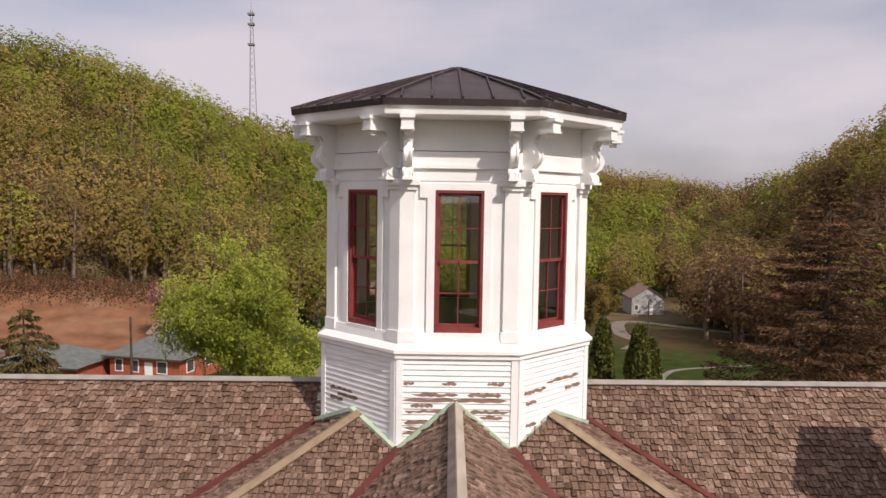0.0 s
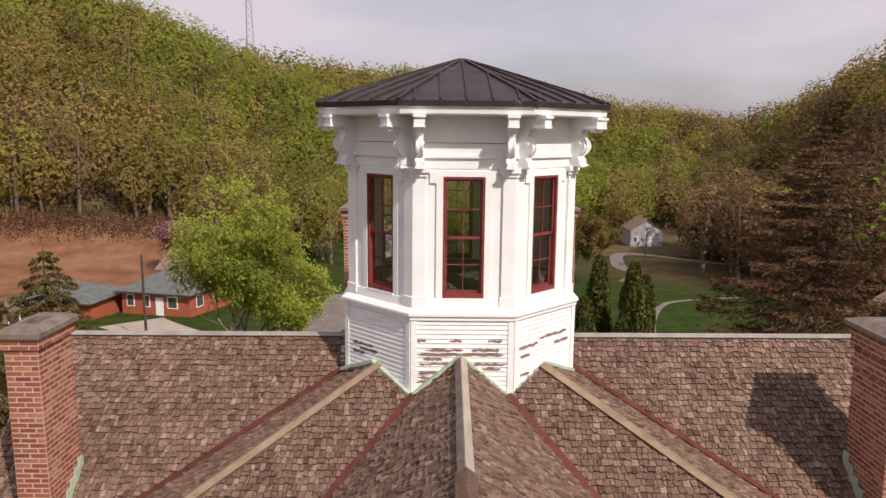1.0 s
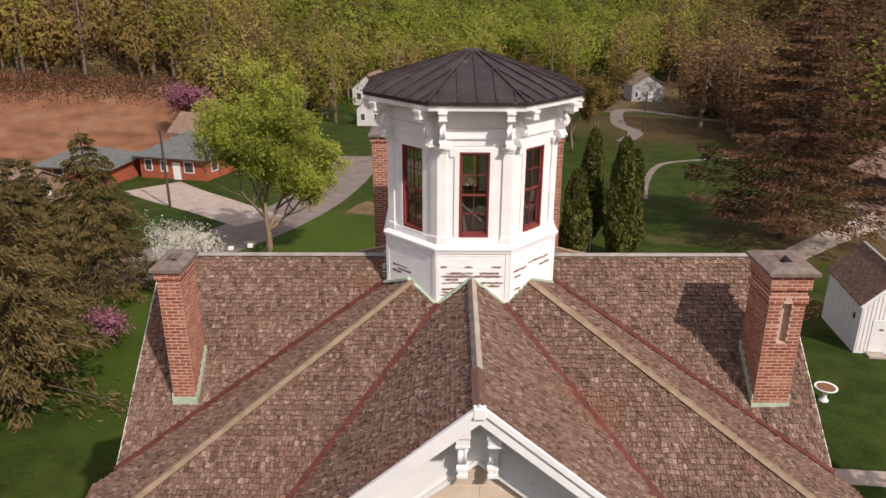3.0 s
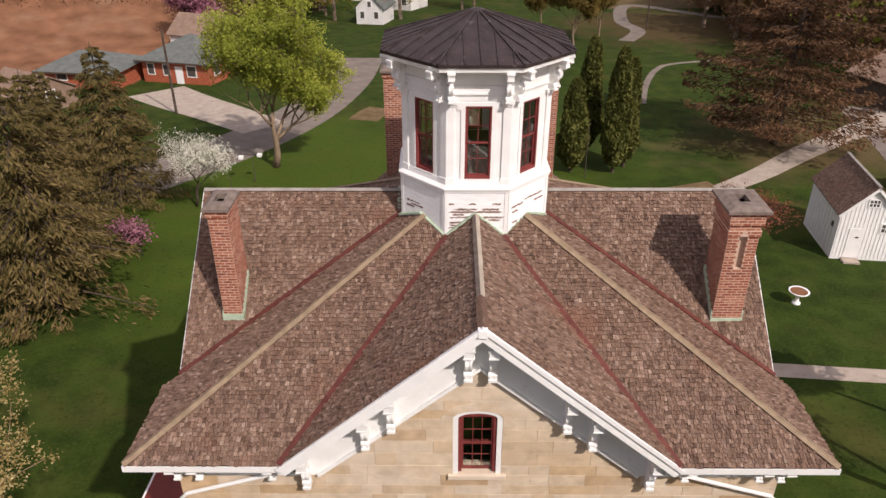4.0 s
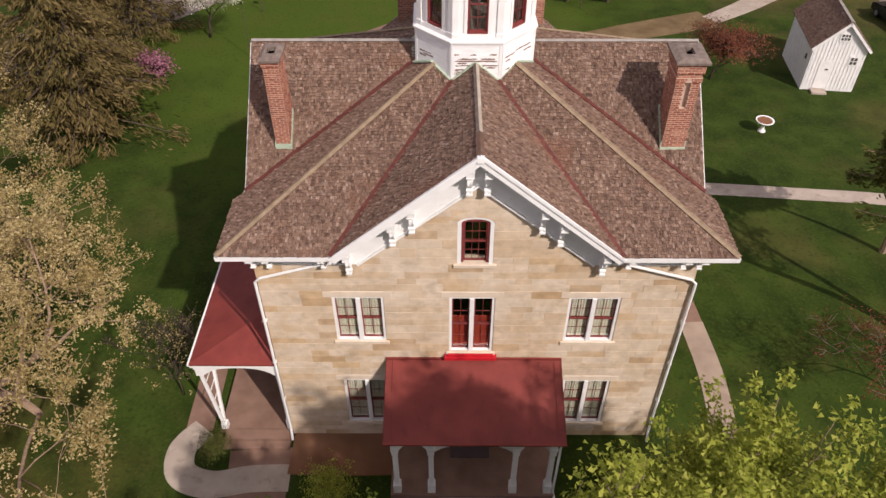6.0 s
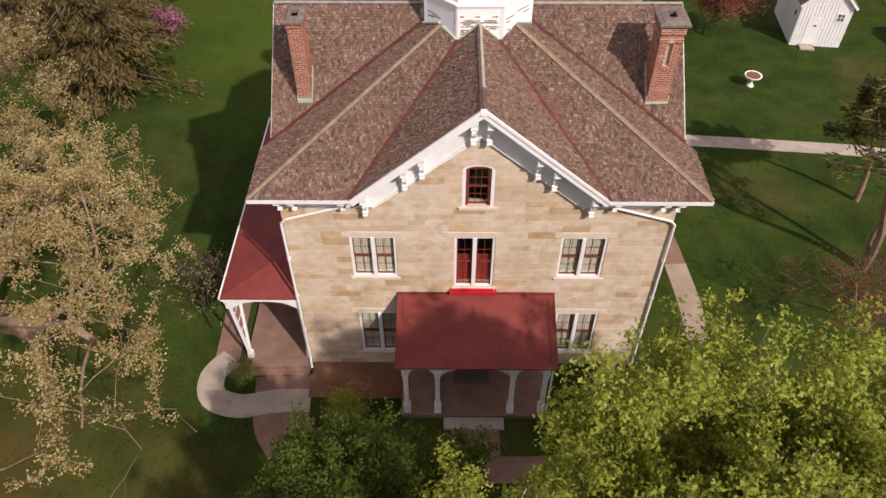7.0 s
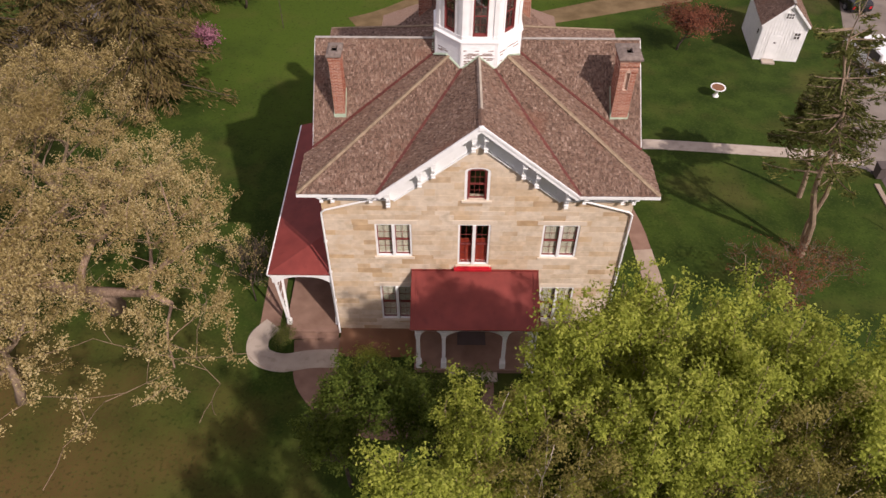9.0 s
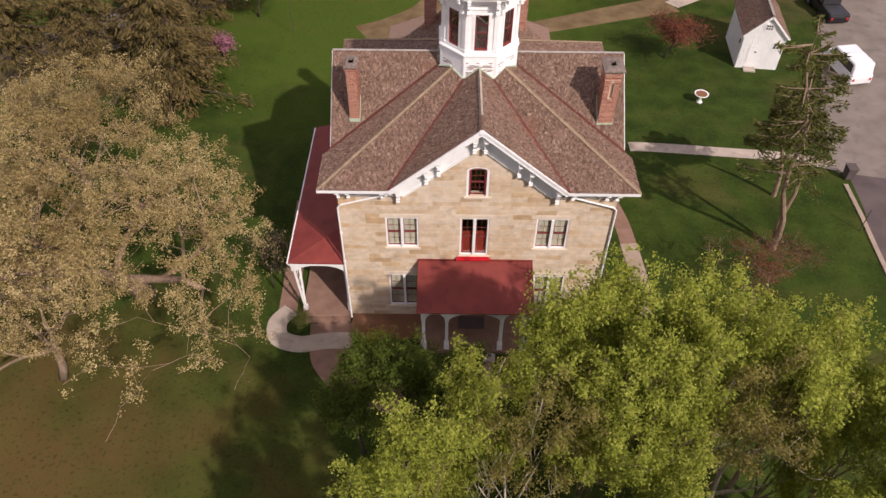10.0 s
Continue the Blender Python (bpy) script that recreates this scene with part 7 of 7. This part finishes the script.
def far_house(x, y, w, d, eh, rh, deg, wall, roofm, hip, label, wins=(), door=None, stack=False, side=()):
    m = rot_about(x, y, deg)
    t = thing("bungalow" if hip else "house", (x, y, ground_at(x, y)), label, "house")
    if hip:
        part("wall", box_bm(-w / 2, 0, -0.6, w / 2, d, eh, m=m), wall, t)
        bm = bmesh.new()
        o, s = 0.6, min(w, d) / 2
        e = [bm.verts.new(m @ Vector(p)) for p in ((-w / 2 - o, -o, eh), (w / 2 + o, -o, eh), (w / 2 + o, d + o, eh), (-w / 2 - o, d + o, eh))]
        r = [bm.verts.new(m @ Vector(p)) for p in ((-w / 2 + s, d / 2, rh), (w / 2 - s, d / 2, rh))]
        for fc in ((e[0], e[1], r[1], r[0]), (e[1], e[2], r[1]), (e[2], e[3], r[0], r[1]), (e[3], e[0], r[0])):
            bm.faces.new(fc)
        bm.faces.new(e[::-1])
        rf = part("roof", bm, roofm, t, "low hipped roof")
        part("fascia", box_bm(-w / 2 - o, -o - 0.03, eh - 0.16, w / 2 + o, -o, eh + 0.02, m=m), M_DARKBARK, t)
    else:
        bm = bmesh.new()
        prism(bm, [(-w / 2, -0.6), (w / 2, -0.6), (w / 2, eh), (0, rh), (-w / 2, eh)], d, m)
        bmesh.ops.recalc_face_normals(bm, faces=bm.faces[:])
        part("wall", bm, wall, t)
        k = (rh - eh) / (w / 2)
        for sx in (-1, 1):
            part("roof", slab([tuple(m @ Vector(p)) for p in ((0, -0.3, rh + 0.15), (sx * (w / 2 + 0.35), -0.3, eh + 0.15 - 0.35 * k), (sx * (w / 2 + 0.35), d + 0.3, eh + 0.15 - 0.35 * k), (0, d + 0.3, rh + 0.15))], 0.12), roofm, t, "gabled roof slope")
    for wx0, wz0, ww, wh in wins:
        win = part("window", box_bm(wx0 - ww / 2 - 0.12, -0.05, wz0 - 0.12, wx0 + ww / 2 + 0.12, -0.003, wz0 + wh + 0.12, m=m), M_WHITE, t, "white-framed window")
        part("pane", box_bm(wx0 - ww / 2, -0.06, wz0, wx0 + ww / 2, -0.052, wz0 + wh, m=m), M_DARKROOM, win)
    for wy0, wz0, ww, wh in side:
        win = part("window", box_bm(w / 2 + 0.003, wy0 - ww / 2 - 0.12, wz0 - 0.12, w / 2 + 0.05, wy0 + ww / 2 + 0.12, wz0 + wh + 0.12, m=m), M_WHITE, t, "white-framed window")
        part("pane", box_bm(w / 2 + 0.052, wy0 - ww / 2, wz0, w / 2 + 0.06, wy0 + ww / 2, wz0 + wh, m=m), M_DARKROOM, win)
    if door:
        part("door", box_bm(door - 0.5, -0.05, 0, door + 0.5, -0.003, 2.1, m=m), M_WHITE, t, "white door")
    if stack:
        part("chimney", box_bm(w * 0.2, d * 0.4, eh, w * 0.2 + 0.9, d * 0.4 + 0.9, rh + 1.3, m=m), M_REDBRICK, t, "red brick chimney")
    return t


far_house(-33.8, 75.4, 9.0, 8.6, 2.7, 5.0, -14, M_REDBRICK, M_GREYROOF, True, "orange-red brick bungalow with grey-green hipped roof", [(-3.3, 1.0, 0.8, 1.2), (-1.2, 1.0, 0.7, 1.2), (2.2, 1.0, 1.1, 1.2)], 0.5, side=[(1.8, 1.0, 1.2, 1.2), (5.4, 1.0, 1.2, 1.2)])
far_house(-44.6, 73.0, 9.5, 7, 2.0, 3.7, -8, M_REDBRICK, M_GREYROOF, True, "low bungalow with grey-green hipped roof", [(-2, 1.0, 1.2, 1.1), (2, 1.0, 1.2, 1.1)])
far_house(-31.8, 91.0, 6.2, 7.0, 3.4, 5.5, 70, M_SIDING, M_TANROOF, False, "white gabled house with tan roof", [(-1.2, 2.0, 0.8, 1.2), (1.4, 2.0, 0.8, 1.2)])
far_house(-43.0, 63.5, 6, 7, 1.9, 3.6, 60, M_TANROOF, M_TANROOF, False, "low house with tan roof behind the spruce", [(0, 1.0, 1.0, 1.1)])
far_house(-14.6, 117.5, 4.8, 6.5, 2.8, 5.2, -12, M_SIDING, M_GREYROOF, False, "white gabled house with grey roof and brick chimney", [(0, 2.9, 0.6, 0.9), (-1.3, 1.0, 0.7, 1.1), (1.2, 1.0, 0.7, 1.1)], None, True)
far_house(-11.0, 134.0, 6.0, 7.0, 3.0, 5.6, -25, M_SIDING, M_GREYROOF, False, "white gabled house with grey roof", [(-1.5, 1.0, 0.9, 1.3), (1.5, 1.0, 0.9, 1.3), (0, 3.2, 0.6, 0.9)])
far_house(-6.4, 152.0, 7.0, 8.0, 3.6, 6.6, 25, M_REDBRICK, M_TANROOF, False, "red brick gabled house with brown roof", [(0, 3.5, 0.8, 1.0), (-2, 1.2, 0.9, 1.3)])
far_house(-18.0, 146.0, 7.0, 7.5, 3.4, 6.4, -15, M_SIDING, M_TANROOF, False, "pale gabled house with brown roof", [(0, 3.5, 0.8, 1.0), (-2, 1.2, 0.9, 1.3)])
far_house(14.0, 188.0, 9.0, 9.0, 5.4, 9.4, 10, M_REDBRICK, M_GREYROOF, False, "far red brick house with white gable", [(-2, 1.2, 1.0, 1.6), (2, 1.2, 1.0, 1.6), (0, 5.4, 1.0, 1.4)])
far_house(42.2, 152.5, 6.8, 8.0, 3.6, 5.8, 0, M_DIMSIDING, M_TANROOF, False, "small white shed at the end of the meadow path, greyed for shade", [(-2.4, 1.0, 0.7, 1.0)], 0.6)
far_house(49.5, 63.0, 9, 7, 2.8, 4.6, 20, M_DARKBARK, M_TANROOF, False, "dark open-fronted barn beside the drive", [])


# ---- parked vehicles ----
M_CARWHITE = material("white_car_paint", (0.70, 0.70, 0.70), (0.78, 0.78, 0.78), 1.0, 0.25, bump=0, spec=0.5)
M_CARBLACK = material("black_car_paint", (0.012, 0.012, 0.014), (0.02, 0.02, 0.022), 1.0, 0.25, bump=0, spec=0.5)
M_TYRE = material("rubber_tyre", (0.015, 0.015, 0.015), (0.03, 0.03, 0.03), 8.0, 0.85, bump=0.1)
M_LAMP = material("lamp_glass", (0.55, 0.5, 0.45), (0.7, 0.65, 0.6), 3.0, 0.2, bump=0)


def vehicle(name, x, y, deg, paint, label, length, width, belt, top, hood, boot):
    m = rot_about(x, y, deg) @ Matrix.Translation((0, 0, 0.03))
    t = thing(name, (x, y, ground_at(x, y)), label, "vehicle")
    L, W = length / 2, width / 2
    bm = bmesh.new()
    prism(bm, [(-L, 0.3), (L, 0.3), (L, belt * 0.75), (L - hood, belt), (-L + 0.1, belt), (-L, belt * 0.8)], width, m @ Matrix.Translation((0, -W, 0)))
    bmesh.ops.recalc_face_normals(bm, faces=bm.faces[:])
    bmesh.ops.bevel(bm, geom=bm.edges[:], offset=0.07, segments=2, affect="EDGES")
    part("body", bm, paint, t, smooth=False)
    bm = bmesh.new()
    prism(bm, [(-L + boot, belt - 0.02), (L - hood, belt - 0.02), (L - hood - 0.55, top), (-L + boot + 0.25, top)], width - 0.16, m @ Matrix.Translation((0, -W + 0.08, 0)))
    bmesh.ops.recalc_face_normals(bm, faces=bm.faces[:])
    bmesh.ops.bevel(bm, geom=bm.edges[:], offset=0.06, segments=2, affect="EDGES")
    part("cabin", bm, paint, t)
    bm = bmesh.new()
    prism(bm, [(L - hood + 0.03, belt + 0.04), (L - hood - 0.5, top - 0.08), (L - hood - 0.52, top - 0.10), (L - hood, belt + 0.03)], width - 0.4, m @ Matrix.Translation((0.02, -W + 0.2, 0)))
    bmesh.ops.recalc_face_normals(bm, faces=bm.faces[:])
    part("windscreen", bm, M_DARKROOM, t, "dark windscreen")
    for sy in (-1, 1):
        bm = bmesh.new()
        y0, y1 = sorted((sy * (W - 0.085), sy * (W - 0.068)))
        prism(bm, [(-L + boot + 0.35, belt + 0.06), (L - hood - 0.2, belt + 0.06), (L - hood - 0.62, top - 0.12), (-L + boot + 0.45, top - 0.12)], y1 - y0, m @ Matrix.Translation((0, y0, 0)))
        bmesh.ops.recalc_face_normals(bm, faces=bm.faces[:])
        part("side_window", bm, M_DARKROOM, t, "dark side glass")
        part("headlight", box_bm(L - 0.02, sy * (W - 0.45) - 0.18, belt * 0.58, L + 0.02, sy * (W - 0.45) + 0.18, belt * 0.72, m=m), M_LAMP, t, "pale headlight")
        part("tail_light", box_bm(-L - 0.02, sy * (W - 0.25) - 0.1, belt * 0.55, -L + 0.02, sy * (W - 0.25) + 0.1, belt * 0.75, m=m), M_BRIGHT_RED, t, "red tail light")
        for ax in (-L * 0.62, L * 0.62):
            bm = bmesh.new()
            bmesh.ops.create_cone(bm, cap_ends=True, segments=18, radius1=0.35, radius2=0.35, depth=0.24, matrix=m @ Matrix.Translation((ax, sy * (W - 0.08), 0.35)) @ pose(0, 0, 0, 90))
            wheel = part("wheel", bm, M_TYRE, t)
            bm = bmesh.new()
            bmesh.ops.create_cone(bm, cap_ends=True, segments=14, radius1=0.2, radius2=0.2, depth=0.26, matrix=m @ Matrix.Translation((ax, sy * (W - 0.08), 0.35)) @ pose(0, 0, 0, 90))
            part("rim", bm, M_STEEL, wheel, "grey metal rim")
    part("bumper", box_bm(L - 0.03, -W + 0.1, 0.32, L + 0.08, W - 0.1, 0.52, m=m), M_TYRE, t)
    return t


vehicle("van", 32.6, 28.2, 100, M_CARWHITE, "white van parked on the drive", 5.0, 2.0, 1.15, 2.05, 1.1, 0.1)
vehicle("pickup_truck", 35.2, 39.5, 95, M_CARBLACK, "black pickup truck parked on the drive", 5.4, 2.0, 1.1, 1.85, 1.4, 2.0)


# ---- pieces: stones, shingles, bricks ----
def mesh_of(name, v, f, mat):
    me = bpy.data.meshes.new(name)
    me.from_pydata(v, [], f)
    me.materials.append(mat)
    return me


rest_v, rest_f, count = [], [], 0
for x0, x1, z0, z1, proud in STONES:
    v, f = stone_shape(x0, x1, z0, z1, proud)
    if z0 > 4.35 and count < 300:
        ob = new("stone", mesh_of("stone", v, f, M_STONE))
        ob.parent = wall_front
        ob.location = -origin(wall_front)
        count += 1
    else:
        b = len(rest_v)
        rest_v += v
        rest_f += [tuple(b + i for i in q) for q in f]
ob = part("stones", mesh_of("stones", rest_v, rest_f, M_STONE), None, wall_front, "coursed limestone blocks")
tagged(ob, kind="stuff")

for s in SHINGLES_NEAR:
    part("shingle", shingle_mesh("shingle", [s]), M_SHINGLE, roof)
tagged(part("shingles", shingle_mesh("shingles", SHINGLES_REST), M_SHINGLE, roof, "weathered cedar shingles"), kind="stuff")

for ch, made in CHIMNEY_BRICKS:
    n, bv, bf = 0, [], []
    base = origin(ch)
    for seen, x, y, z, w, d in made:
        if seen and n < 300:
            ob = new("brick", brick_mesh(w, d, 0.055))
            ob.parent = ch
            ob.location = Vector((x, y, z)) - base
            n += 1
        else:
            k = len(bv)
            bv += [(x + a * w / 2, y + b * d / 2, z + c * 0.055) for a in (-1, 1) for b in (-1, 1) for c in (0, 1)]
            bf += [tuple(k + i for i in q) for q in ((0, 1, 3, 2), (4, 6, 7, 5), (0, 4, 5, 1), (2, 3, 7, 6), (0, 2, 6, 4), (1, 5, 7, 3))]
    tagged(part("bricks", mesh_of("bricks", bv, bf, M_BRICK), None, ch, "soft red bricks"), kind="stuff")
